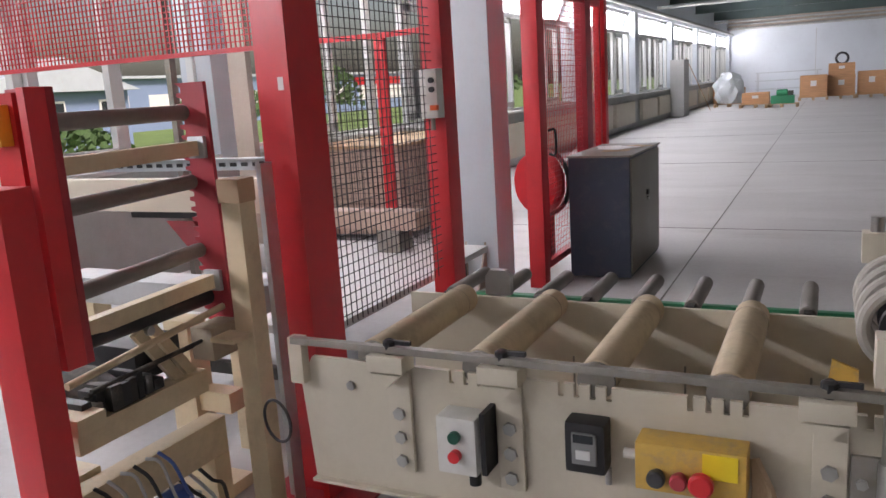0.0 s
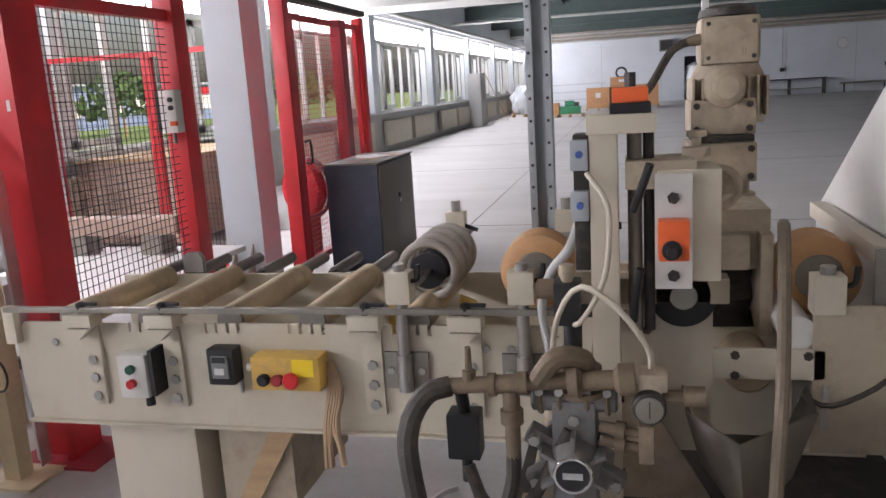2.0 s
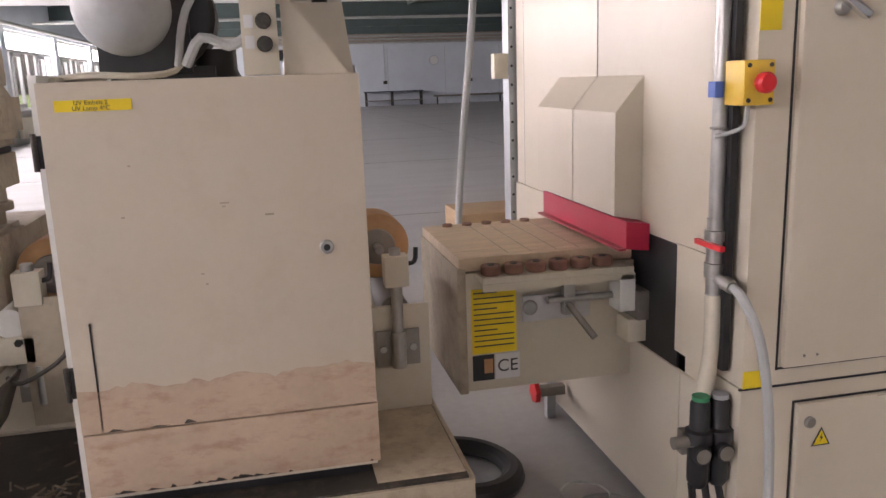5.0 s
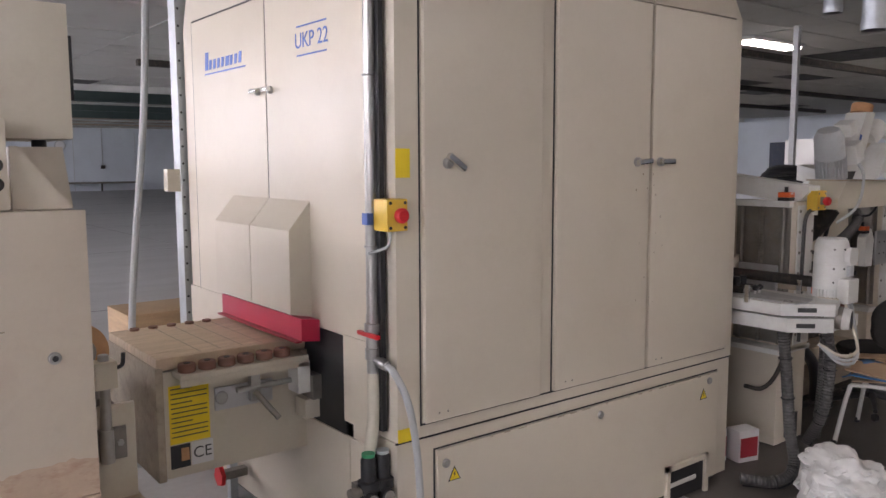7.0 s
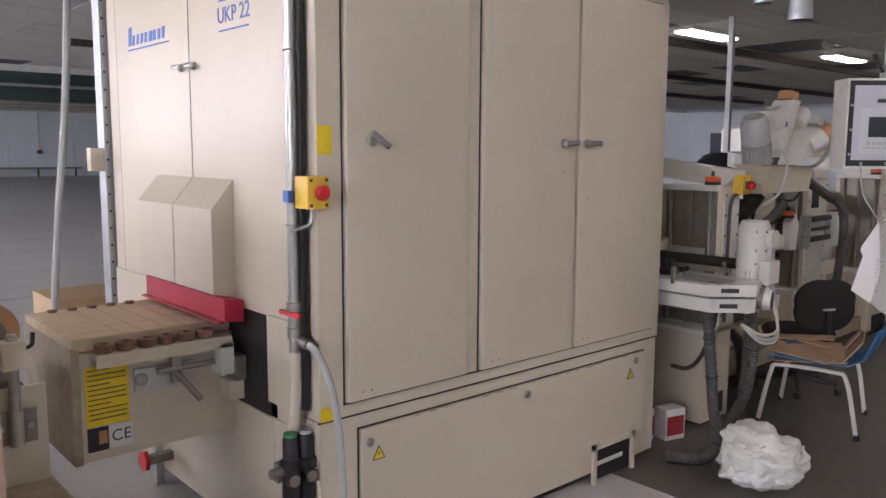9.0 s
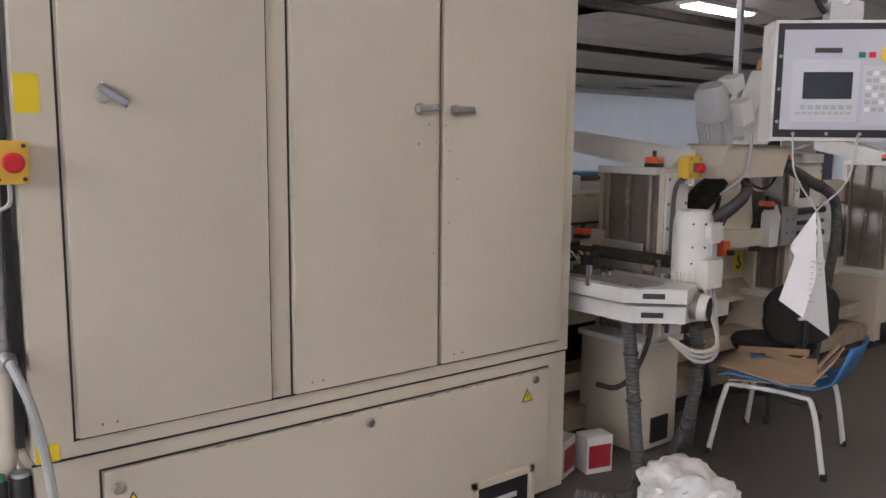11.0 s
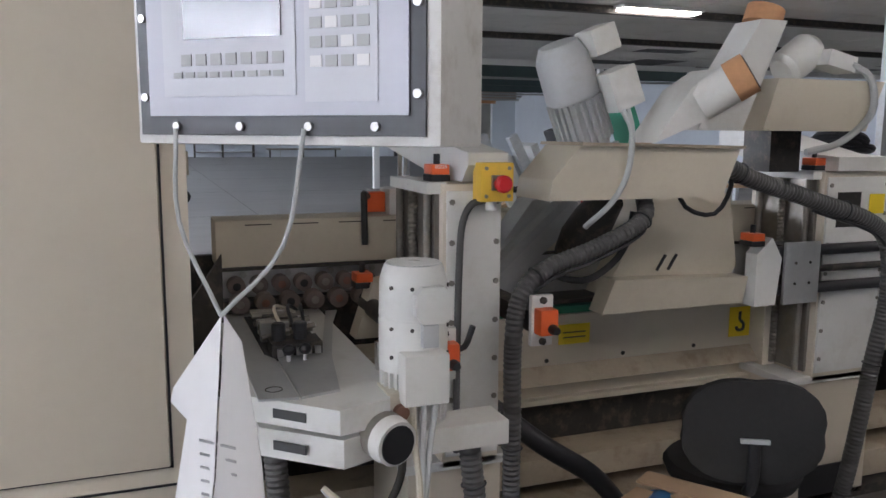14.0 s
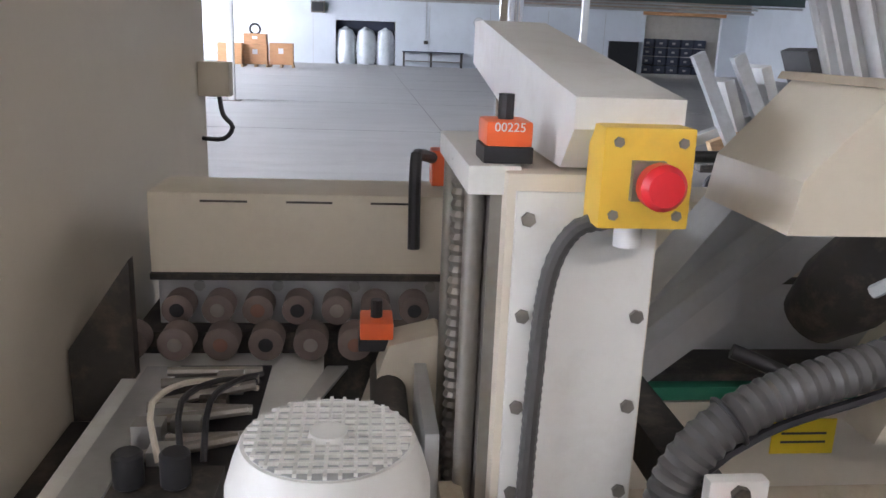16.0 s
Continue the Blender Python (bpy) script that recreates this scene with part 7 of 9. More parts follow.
    part("end_cheek", prism(B(), [(7.48, 0.1), (7.62, 0.1), (7.64, 0.72), (7.58, 0.82), (7.45, 0.84), (7.45, 0.55)], "y", 1.48, 1.56), BEIGE_CLEAN, s)
    part("hopper", prism(B(), [(6.2, 0.5), (7.48, 0.5), (7.2, 0.22), (6.45, 0.22)], "y", 1.6, 1.9), DARK, s)
    st = part("hook_sticker", box(B(), 7.33, 1.556, 0.70, 7.44, 1.559, 0.83), STICKER, s, "yellow sticker with a black hook")
    hk = B()
    tube(hk, [(7.385, 1.555, 0.81), (7.385, 1.555, 0.775), (7.405, 1.555, 0.755), (7.40, 1.555, 0.73), (7.375, 1.555, 0.73), (7.368, 1.555, 0.745)], 0.007, 6, 0.01)
    part("hook_mark", hk, INK, st)
    ys_ = part("text_sticker", box(B(), 6.5, 1.556, 0.74, 6.64, 1.559, 0.82), STICKER, s, "yellow notice sticker")
    part("sticker_lines", box(B(), 6.52, 1.555, 0.785, 6.62, 1.5565, 0.79), INK, ys_)
    part("sticker_lines", box(B(), 6.52, 1.555, 0.765, 6.62, 1.5565, 0.77), INK, ys_)
    for x in (6.45, 6.8, 7.15):
        part("panel_bolt", bolts(B(), [(x, 1.56, 0.68)], (0, -1, 0), 0.009, 0.005), DARK, s)

    def column(x0, x1, y, z1, name):
        c = thing(name, "cream machine column with guide rods and bolts", "machine column", ((x0 + x1) / 2, y + 0.15, 0), group="machine columns")
        part("column", box(B(), x0, y, 0.56, x1, y + 0.4, z1, 0.005), BEIGE_CLEAN, c)
        part("cover_plate", box(B(), x0 + 0.01, y - 0.008, 0.6, x1 - 0.005, y, z1 - 0.02, 0.003), WHITEP, c)
        for i in range(7):
            for x in (x0 + 0.025, x1 - 0.02):
                part("cover_bolt", bolts(B(), [(x, y - 0.008, 0.66 + i * 0.118)], (0, -1, 0), 0.009, 0.005), DSTEEL, c)
        part("pedestal", box(B(), x0 - 0.1, y + 0.02, 0.02, x1 + 0.02, y + 0.4, 0.56, 0.006), BEIGE_CLEAN, c)
        part("pedestal_cap", box(B(), x0 - 0.12, y, 0.555, x1 + 0.03, y + 0.41, 0.585, 0.003), WHITEP, c)
        # black plate on the pedestal paints the pocket's shade
        part("foot_slot", box(B(), x0, y + 0.012, 0.05, x1 - 0.05, y + 0.0195, 0.18), BLACK, c, "fork pocket, its shade drawn as a black plate")
        part("side_plate", box(B(), x0 - 0.014, y + 0.03, 0.6, x0, y + 0.36, z1 - 0.02), DSTEEL, c)
        for yy in (0.06, 0.32):
            part("guide_rod", cyl(B(), (x0 - 0.028, y + yy, 0.6), (x0 - 0.028, y + yy, z1 - 0.03), 0.013, 14), DSTEEL, c)
        part("lead_screw", lathe(B(), (x0 - 0.028, y + 0.19, 0.6), (x0 - 0.028, y + 0.19, z1), [(i * 0.008, 0.016 if i % 2 else 0.012) for i in range(int((z1 - 0.6) / 0.008))], 10), DSTEEL, c)
        part("top_block", box(B(), x0 - 0.043, y + 0.02, z1 - 0.03, x0 + 0.02, y + 0.38, z1 + 0.005, 0.004), WHITEP, c)
        position_counter(c, x0 + 0.006, y + 0.07, z1 + 0.005)
        return c
    column(5.80, 5.985, 1.0, 1.42, "front_column")
    put_text("counter_digits", "00225", 0.015, Matrix.Translation((5.806, 1.033, 1.468)) @ pose(0, 0, 0, 90, 0, 0), PAPER, s, 0.0004)
    c2 = column(7.52, 7.86, 1.28, 1.42, "rear_column")
    part("name_plate", box(B(), 7.58, 1.266, 1.2, 7.70, 1.27, 1.34), DARK, c2, "dark maker plate")
    part("yellow_label", box(B(), 7.75, 1.267, 1.25, 7.83, 1.2705, 1.33), STICKER, c2)
    c3 = column(9.0, 9.35, 1.28, 1.42, "rear_column")
    for x in (7.6, 9.1):
        a = thing("bridge", "white bridge arm above the column", "machine part", (x, 1.6, 1.42), group="bridge arms")
        part("arm", prism(B(), [(1.25, 1.425), (1.25, 1.48), (1.4, 1.49), (1.95, 1.62), (1.95, 1.5), (1.6, 1.425)], "x", x - 0.05, x + 0.22), WHITEP, a)
    e = thing("emergency_stop", "yellow emergency stop box on the column", "emergency stop", (5.99, 1.02, 1.34))
    part("housing", box(B(), 5.888, 0.93, 1.372, 5.99, 0.991, 1.483, 0.006), YELLOW, e)
    part("button_base", box(B(), 5.92, 0.921, 1.405, 5.955, 0.931, 1.448), DSTEEL, e)
    part("stop_button", lathe(B(), (5.945, 0.925, 1.424), (5.945, 0.887, 1.424), [(0, 0.014), (0.012, 0.014), (0.014, 0.025), (0.03, 0.025), (0.038, 0.019)], 22), REDKNOB, e, "red mushroom button")
    for x in (5.904, 5.975):
        for z in (1.388, 1.467):
            part("screw", bolts(B(), [(x, 0.93, z)], (0, -1, 0), 0.006, 0.003), DSTEEL, e)
    part("gland", cyl(B(), (5.935, 0.965, 1.372), (5.935, 0.965, 1.345), 0.016, 14), PAPER, e)
    single("conduit", tube(B(), [(5.915, 0.965, 1.375), (5.875, 0.972, 1.36), (5.85, 0.976, 1.30), (5.842, 0.976, 1.17), (5.838, 0.976, 0.9), (5.838, 0.976, 0.62)], 0.011, 10, 0.006, 0.0012), GHOSE, "grey ribbed conduit down the column", "conduit")
    # ------------------------------------------------ sanding aggregate with its table
    a = thing("sanding_aggregate", "white sanding unit with worn steel table plates", "sanding unit", (5.4, 0.9, 0.8))
    part("upper_body", prism(B(), [(5.14, 1.62), (5.14, 0.74), (5.33, 0.56), (5.46, 0.6), (5.5, 0.75), (5.5, 1.62)], "z", 0.885, 0.945), WHITEP, a)
    part("lower_body", prism(B(), [(5.17, 1.3), (5.17, 0.72), (5.34, 0.57), (5.46, 0.62), (5.5, 0.78), (5.5, 1.3)], "z", 0.80, 0.87), WHITEP, a)
    part("gap_plate", prism(B(), [(5.2, 1.25), (5.2, 0.76), (5.34, 0.62), (5.48, 0.78), (5.48, 1.25)], "z", 0.87, 0.885), DARK, a)
    part("table_plate", prism(B(), [(5.165, 0.68), (5.257, 0.665), (5.255, 1.0), (5.23, 1.06), (5.225, 1.54), (5.175, 1.54)], "z", 0.946, 0.952), ALU, a, "worn steel table plate")
    part("table_plate", prism(B(), [(5.263, 0.665), (5.36, 0.69), (5.41, 1.0), (5.50, 1.38), (5.55, 1.54), (5.51, 1.54), (5.40, 1.08), (5.263, 1.03)], "z", 0.946, 0.952), ALU, a, "worn steel table plate")
    # flat black plate paints the shade of an open pocket in the table
    part("pocket", box(B(), 5.235, 1.0, 0.946, 5.405, 1.55, 0.949), BLACK, a, "open pocket, its shade drawn as a black plate")
    a.location.x += 0.06
    part("stamp_ring", ring(B(), (5.21, 0.74, 0.952), (0, 0, 1), 0.02, 0.0015, 20, 5), DARK, a)
    ang = math.degrees(math.atan2(0.56 - 0.74, 5.33 - 5.14))
    for z in (0.915, 0.835):
        part("name_label", box(B(), -0.045, -0.003, -0.011, 0.045, 0.0, 0.011, m=pose(5.232, 0.652 if z > 0.9 else 0.637 + 0.02, z, 0, 0, ang)), INK, a, "black label")
    part("dust_spout", lathe(B(), (5.42, 0.66, 0.865), (5.46, 0.54, 0.855), [(0, 0.05), (0.06, 0.052), (0.062, 0.058), (0.1, 0.058), (0.11, 0.054), (0.125, 0.054)], 26), WHITEP, a)
    part("spout_band", lathe(B(), (5.435, 0.615, 0.862), (5.452, 0.565, 0.857), [(0, 0.0585), (0.04, 0.0585)], 26), DSTEEL, a)
    # black disc over the closed end paints the shade inside the spout
    part("spout_shade", cyl(B(), (5.4605, 0.537, 0.855), (5.459, 0.541, 0.855), 0.046, 22), BLACK, a)
    for x, y in ((5.285, 0.97), (5.33, 0.97)):
        k = part("knob_stem", cyl(B(), (x, y, 0.95), (x, y - 0.005, 0.975), 0.006, 8), PAPER, a)
        part("ball_knob", lathe(B(), (x, y - 0.005, 0.97), (x, y - 0.005, 1.0), [(0, 0.008), (0.006, 0.015), (0.015, 0.018), (0.024, 0.014), (0.03, 0.004)], 14), BLACK, k)
    vb = part("valve_block", box(B(), 5.25, 1.02, 0.95, 5.39, 1.12, 0.985, 0.004), DARK, a)
    for x in (5.275, 5.335):
        part("coil", cyl(B(), (x, 1.07, 0.985), (x, 1.07, 1.035), 0.02, 14, bev=0.004), BLACK, vb)
    for i in range(5):
        part("fitting", box(B(), 5.262 + i * 0.026, 1.005, 0.955, 5.278 + i * 0.026, 1.02, 0.975), STEEL, vb)
    rng = random.Random(7)
    for i in range(7):
        x, y = 5.25 + rng.uniform(0, 0.14), 1.16 + i * 0.045
        part("mechanism", box(B(), x - 0.02, y - 0.015, 0.95, x + 0.025, y + 0.02, 0.985 + rng.uniform(0, 0.04), 0.004), rng.choice((DARK, DSTEEL, STEEL)), a)
        part("linkage", cyl(B(), (5.24, y, 0.97 + rng.uniform(0, 0.03)), (5.40, y + 0.02, 0.97 + rng.uniform(0, 0.03)), 0.009, 8), DSTEEL, a)
    for i in range(3):
        part("air_line", tube(B(), [(5.30 + i * 0.03, 1.12, 0.99), (5.28 + i * 0.04, 1.18, 1.05), (5.32 + i * 0.03, 1.3, 1.03), (5.4, 1.38 + i * 0.03, 0.98)], 0.005, 6), (CREAMHOSE, BLACK, BLACK)[i], a)
    for x, y in ((5.135, 0.92), (5.50, 0.84)):
        part("toggle", box(B(), x - 0.008, y - 0.012, 0.93, x + 0.008, y + 0.012, 1.02, 0.004), CHROME, a)
    part("adjust_block", box(B(), 5.46, 0.62, 0.87, 5.53, 0.72, 0.95, 0.006), BEIGE, a)
    part("adjust_knob", cyl(B(), (5.49, 0.62, 0.905), (5.49, 0.6, 0.905), 0.018, 16), BROWNDISC, a)
    part("support_beam", box(B(), 5.44, 0.66, 0.765, 5.80, 0.78, 0.83, 0.006), WHITEP, a)
    part("carriage_plate", box(B(), 5.66, 1.06, 0.86, 5.68, 1.3, 1.06, 0.004), ALU, a, "bright carriage plate")
    part("carriage_arm", box(B(), 5.5, 1.1, 0.80, 5.78, 1.26, 0.90, 0.006), BEIGE_DUST_SHADE, a)
    part("carriage_head", prism(B(), [(5.56, 0.9), (5.76, 0.9), (5.76, 1.06), (5.70, 1.1), (5.62, 1.08)], "y", 1.32, 1.40), BEIGE, a)
    part("cross_rod", cyl(B(), (5.62, 0.82, 1.0), (5.62, 1.4, 1.0), 0.03, 16), DARK, a)
    position_counter(a, 5.60, 1.38, 1.06)
    mo = thing("sanding_motor", "white upright electric motor with a fan grille", "motor", (5.61, 0.70, 0.83))
    motor_upright(mo, 5.61, 0.70, 0.83, 1.25, 0.086)
    part("terminal_box", box(B(), 5.548, 0.575, 0.925, 5.662, 0.635, 1.05, 0.012), WHITEP, mo)
    part("boss_plate", prism(B(), [(5.60, 1.118), (5.652, 1.118), (5.672, 1.138), (5.672, 1.188), (5.652, 1.206), (5.60, 1.206), (5.582, 1.188), (5.582, 1.138)], "y", 0.592, 0.63), WHITEP, mo)
    part("cowl_neck", box(B(), 5.60, 0.595, 1.06, 5.64, 0.622, 1.116, 0.004), GREYP, mo)
    for z in (1.03, 1.10, 1.2):
        for aa in (215, 250, 290, 325):
            x, y = 5.61 + 0.086 * math.cos(radians(aa)), 0.70 + 0.086 * math.sin(radians(aa))
            part("screw", cyl(B(), (x, y, z), (x + 0.004 * math.cos(radians(aa)), y + 0.004 * math.sin(radians(aa)), z), 0.005, 8), DARK, mo)
    for i in range(3):
        part("cable", tube(B(), [(5.575 + i * 0.03, 0.60, 0.925), (5.57 + i * 0.02, 0.57, 0.84), (5.56, 0.52, 0.70 - i * 0.02), (5.45, 0.55, 0.68 - i * 0.02), (5.36, 0.62, 0.74)], 0.008, 7), CABLE if i else CREAMHOSE, mo)
    rr = thing("rotary_adjuster", "white bracket with an orange rotary counter", "adjuster", (5.76, 0.95, 0.9), group="rotary adjusters")
    rotary(rr, 5.755, 0.86, 0.96)
    part("arm", box(B(), 5.74, 0.88, 0.93, 5.77, 1.06, 0.99), BEIGE_DUST_SHADE, rr)
    part("lever", tube(B(), [(5.78, 0.86, 0.98), (5.81, 0.85, 0.98), (5.83, 0.84, 1.04)], 0.009, 8), BLACK, rr)
    rr = thing("rotary_adjuster", "white bracket with an orange rotary counter", "adjuster", (6.05, 0.9, 0.95), group="rotary adjusters")
    rotary(rr, 6.05, 0.85, 1.035)
    part("arm", box(B(), 6.02, 0.87, 1.0, 6.08, 1.3, 1.06), DARK, rr)
    # rods and plate on the second column
    pl = thing("slide_unit", "bright slide plate on black guide rods", "slide", (7.45, 1.15, 0.9))
    part("plate", box(B(), 7.33, 1.08, 0.92, 7.5, 1.095, 1.16, 0.004), ALU, pl, "bright steel plate")
    for z in (1.12, 0.97):
        part("rod", cyl(B(), (7.3, 1.12, z), (7.95, 1.12, z), 0.022, 14), BLACK, pl)
    part("spindle", cyl(B(), (7.3, 1.12, 1.045), (7.95, 1.12, 1.045), 0.014, 12), DARK, pl)
    part("left_cheek", prism(B(), [(7.2, 0.92), (7.3, 0.92), (7.32, 1.1), (7.27, 1.18), (7.2, 1.12)], "y", 1.09, 1.15), WHITEP, pl)
    part("right_cheek", box(B(), 7.9, 1.06, 0.9, 7.97, 1.16, 1.16, 0.006), WHITEP, pl)
    each_bolt("bolt", [(7.38, 1.08, 1.0), (7.45, 1.08, 1.0), (7.38, 1.08, 1.08), (7.45, 1.08, 1.08)], (0, -1, 0), 0.006, 0.003, DARK, pl)
    part("column_mount", box(B(), 7.42, 1.13, 0.95, 7.56, 1.3, 1.13), DARK, pl)
    position_counter(pl, 7.2, 1.12, 1.15)
    part("rotary_counter", box(B(), 7.97, 1.09, 0.98, 8.03, 1.14, 1.07, 0.006), ORANGE, pl, "orange rotary counter")
    pl.location += Vector((-0.06, 0.12, 0))
    # ------------------------------------------------ tilted heads
    h = thing("tilted_head", "dusty cream tilted sanding head with motor", "sanding unit", (6.4, 1.1, 1.0))
    b = B()
    prism(b, [(6.10, 1.37), (6.72, 1.37), (6.78, 1.52), (6.20, 1.53), (6.11, 1.43)], "y", 0.92, 1.14)
    part("housing", b, BEIGE, h)
    part("lid", prism(B(), [(6.19, 1.531), (6.78, 1.521), (6.785, 1.53), (6.195, 1.541)], "y", 0.90, 1.16), BEIGE_DUST_SHADE, h)
    p, q = Vector((6.31, 1.06, 1.52)), Vector((6.17, 1.03, 1.84))
    d = (q - p).normalized()
    part("motor_body", lathe(B(), p, q, [(0, 0.06), (0.02, 0.075), (0.17, 0.075), (0.172, 0.085), (0.3, 0.082), (0.34, 0.06)], 28), GREYP, h)
    u = d.orthogonal().normalized()
    w = d.cross(u)
    for i in range(24):
        aa = 2 * math.pi * i / 24
        o = u * math.cos(aa) + w * math.sin(aa)
        m = Matrix((o, d.cross(o), d)).transposed().to_4x4()
        m.translation = p
        part("cooling_fin", box(B(), 0.07, -0.003, 0.03, 0.088, 0.003, 0.165, m=m), GREYP, h)
    part("terminal_box", box(B(), -0.05, -0.05, -0.06, 0.05, 0.05, 0.06, 0.008, m=pose(6.35, 0.97, 1.70, 0, -22, 0)), WHITEP, h)
    part("rear_cap", box(B(), -0.045, -0.05, -0.04, 0.045, 0.05, 0.04, 0.012, m=pose(6.28, 0.98, 1.84, 0, -22, 0)), WHITEP, h)
    for i in range(2):
        part("cable", tube(B(), [(6.34 + i * 0.02, 0.93, 1.64), (6.36, 0.9, 1.57), (6.35, 0.9, 1.45), (6.31, 0.92, 1.36), (6.27, 1.0, 1.28)], 0.009, 8), CABLE, h)
    part("extract_duct", prism(B(), [(6.40, 1.54), (6.72, 1.66), (6.62, 1.76), (6.52, 1.70)], "y", 0.84, 0.98), WHITEP, h)
    part("duct_neck", cyl(B(), (6.57, 0.87, 1.66), (6.665, 0.78, 1.74), 0.06, 24), WHITEP, h)
    part("duct_band", lathe(B(), (6.635, 0.81, 1.715), (6.672, 0.775, 1.746), [(0, 0.063), (0.06, 0.063)], 24), ORWOOD, h, "rusty orange band")
    # dark disc on the duct's closed mouth paints its inner shade
    part("duct_shade", cyl(B(), (6.671, 0.7765, 1.745), (6.6745, 0.773, 1.748), 0.055, 20), DARK, h)
    part("shield", prism(B(), [(6.55, 0.98), (7.1, 1.0), (7.15, 1.06), (7.1, 1.34), (6.7, 1.34), (6.62, 1.1)], "y", 1.33, 1.45), BEIGE, h)
    part("shield_foot", prism(B(), [(6.5, 0.93), (7.12, 0.93), (7.14, 1.03), (6.55, 1.05)], "y", 1.25, 1.34), BEIGE, h)
    part("black_guard", lathe(B(), (6.42, 1.1, 1.36), (6.36, 1.3, 1.12), [(0, 0.05), (0.1, 0.07), (0.2, 0.07), (0.28, 0.05)], 20), DARK, h)
    part("diagonal_arm", prism(B(), [(6.03, 1.0), (6.1, 0.95), (6.5, 1.28), (6.42, 1.37), (6.28, 1.33)], "y", 1.38, 1.5), ALU, h, "worn steel diagonal arm")
    part("diagonal_flange", prism(B(), [(6.05, 1.06), (6.4, 1.36), (6.42, 1.34), (6.07, 1.03)], "y", 1.32, 1.38), GREYP, h)
    for x in (6.78, 6.83):
        part("bracket_screw", cyl(B(), (x, 1.33, 1.06), (x + 0.03, 1.32, 1.12), 0.006, 8), BLACK, h)
    h2 = thing("tilted_head", "cream tilted sanding head with a second motor", "sanding unit", (7.4, 1.3, 1.42))
    part("housing", prism(B(), [(7.12, 1.58), (7.62, 1.58), (7.70, 1.77), (7.18, 1.77)], "y", 1.2, 1.42), BEIGE, h2)
    part("duct", prism(B(), [(6.86, 1.58), (7.06, 1.58), (7.24, 1.98), (7.12, 1.98)], "y", 1.24, 1.38), WHITEP, h2)
    part("duct_band", cyl(B(), (7.18, 1.31, 1.97), (7.2, 1.31, 2.03), 0.07, 22), ORWOOD, h2, "rusty orange band")
    part("duct_label", box(B(), -0.012, -0.002, -0.07, 0.012, 0, 0.07, m=pose(7.02, 1.239, 1.76, 0, 22, 0)), BLUEINK, h2)
    part("motor", lathe(B(), (7.28, 1.3, 1.8), (7.45, 1.3, 1.92), [(0, 0.05), (0.02, 0.07), (0.15, 0.07), (0.18, 0.05)], 20), WHITEP, h2)
    part("terminal_box", box(B(), -0.07, -0.05, -0.03, 0.07, 0.05, 0.03, 0.006, m=pose(7.47, 1.24, 1.84, 0, 12, 0)), WHITEP, h2)
    part("cable", tube(B(), [(7.52, 1.2, 1.83), (7.6, 1.18, 1.78), (7.62, 1.18, 1.65), (7.5, 1.2, 1.54), (7.35, 1.22, 1.5)], 0.014, 8), CABLE, h2)
    part("pivot", box(B(), 7.3, 1.35, 1.42, 7.45, 1.5, 1.58), DARK, h2)
    # hoses
    for n, pts, r, m, lab in (
        ("ribbed_hose", [(6.0, 0.93, 0.03), (5.985, 0.9, 0.4), (5.985, 0.9, 0.7), (5.983, 0.9, 0.965), (6.005, 0.9, 1.10), (6.095, 0.91, 1.175), (6.27, 0.93, 1.225), (6.45, 0.96, 1.30), (6.49, 1.02, 1.38)], 0.028, GHOSE, "thick grey ribbed extraction hose up the column"),
        ("ribbed_hose", [(6.7, 0.97, 1.5), (6.9, 1.0, 1.42), (7.2, 1.03, 1.34), (7.55, 1.04, 1.22), (7.62, 1.04, 1.0), (7.58, 1.05, 0.7), (7.52, 1.06, 0.3), (7.5, 1.1, 0.03)], 0.032, GHOSE, "thick dark ribbed hose in front of the rear column"),
        ("ribbed_hose", [(5.27, 0.76, 0.80), (5.28, 0.74, 0.6), (5.3, 0.72, 0.3), (5.28, 0.68, 0.1), (5.18, 0.72, 0.04), (5.08, 0.85, 0.04)], 0.03, GHOSE, "grey ribbed hose from the sanding unit to the floor"),
        ("ribbed_hose", [(5.80, 0.80, 0.77), (5.82, 0.78, 0.5), (5.8, 0.8, 0.25), (5.84, 0.9, 0.05)], 0.032, GHOSE, "grey ribbed hose below the motor beam"),
        ("black_hose", [(6.1, 1.3, 0.62), (6.25, 1.2, 0.5), (6.45, 1.2, 0.36), (6.6, 1.25, 0.2), (6.7, 1.3, 0.05)], 0.035, BLACK, "thick black hose under the front panel"),
        ("grey_cable", [(5.62, 0.9, 0.76), (5.66, 0.95, 0.6), (5.60, 0.98, 0.45), (5.5, 1.0, 0.4), (5.42, 1.05, 0.42)], 0.012, HOSE, "dark looped cable by the pedestal"),
        ("black_cable", [(6.2, 1.2, 1.12), (6.35, 1.15, 1.08), (6.5, 1.2, 1.12), (6.56, 1.2, 1.2), (6.58, 1.2, 1.3)], 0.012, BLACK, "black cable under the tilted head"),
        ("black_cable", [(6.78, 1.0, 1.5), (6.82, 1.0, 1.4), (6.8, 1.05, 1.3), (6.72, 1.1, 1.32), (6.7, 1.15, 1.42)], 0.008, BLACK, "thin black cable loop"),
    ):
        if n != "ribbed_hose":
            single(n, tube(B(), pts, r, 12), m, lab, "hose")
            continue
        hs = thing(n, lab, "hose", pts[0], group="extraction hoses")
        part("hose", tube(B(), pts, r, 12, 0.008, 0.0032), m, hs)
        run = curve_points(pts, 0.05)
        for k in (3, len(run) // 3, 2 * len(run) // 3, len(run) - 4):
            part("cable_tie", ring(B(), run[k], run[k + 1] - run[k - 1], r + 0.002, 0.003, 16, 6), BLACK, hs)
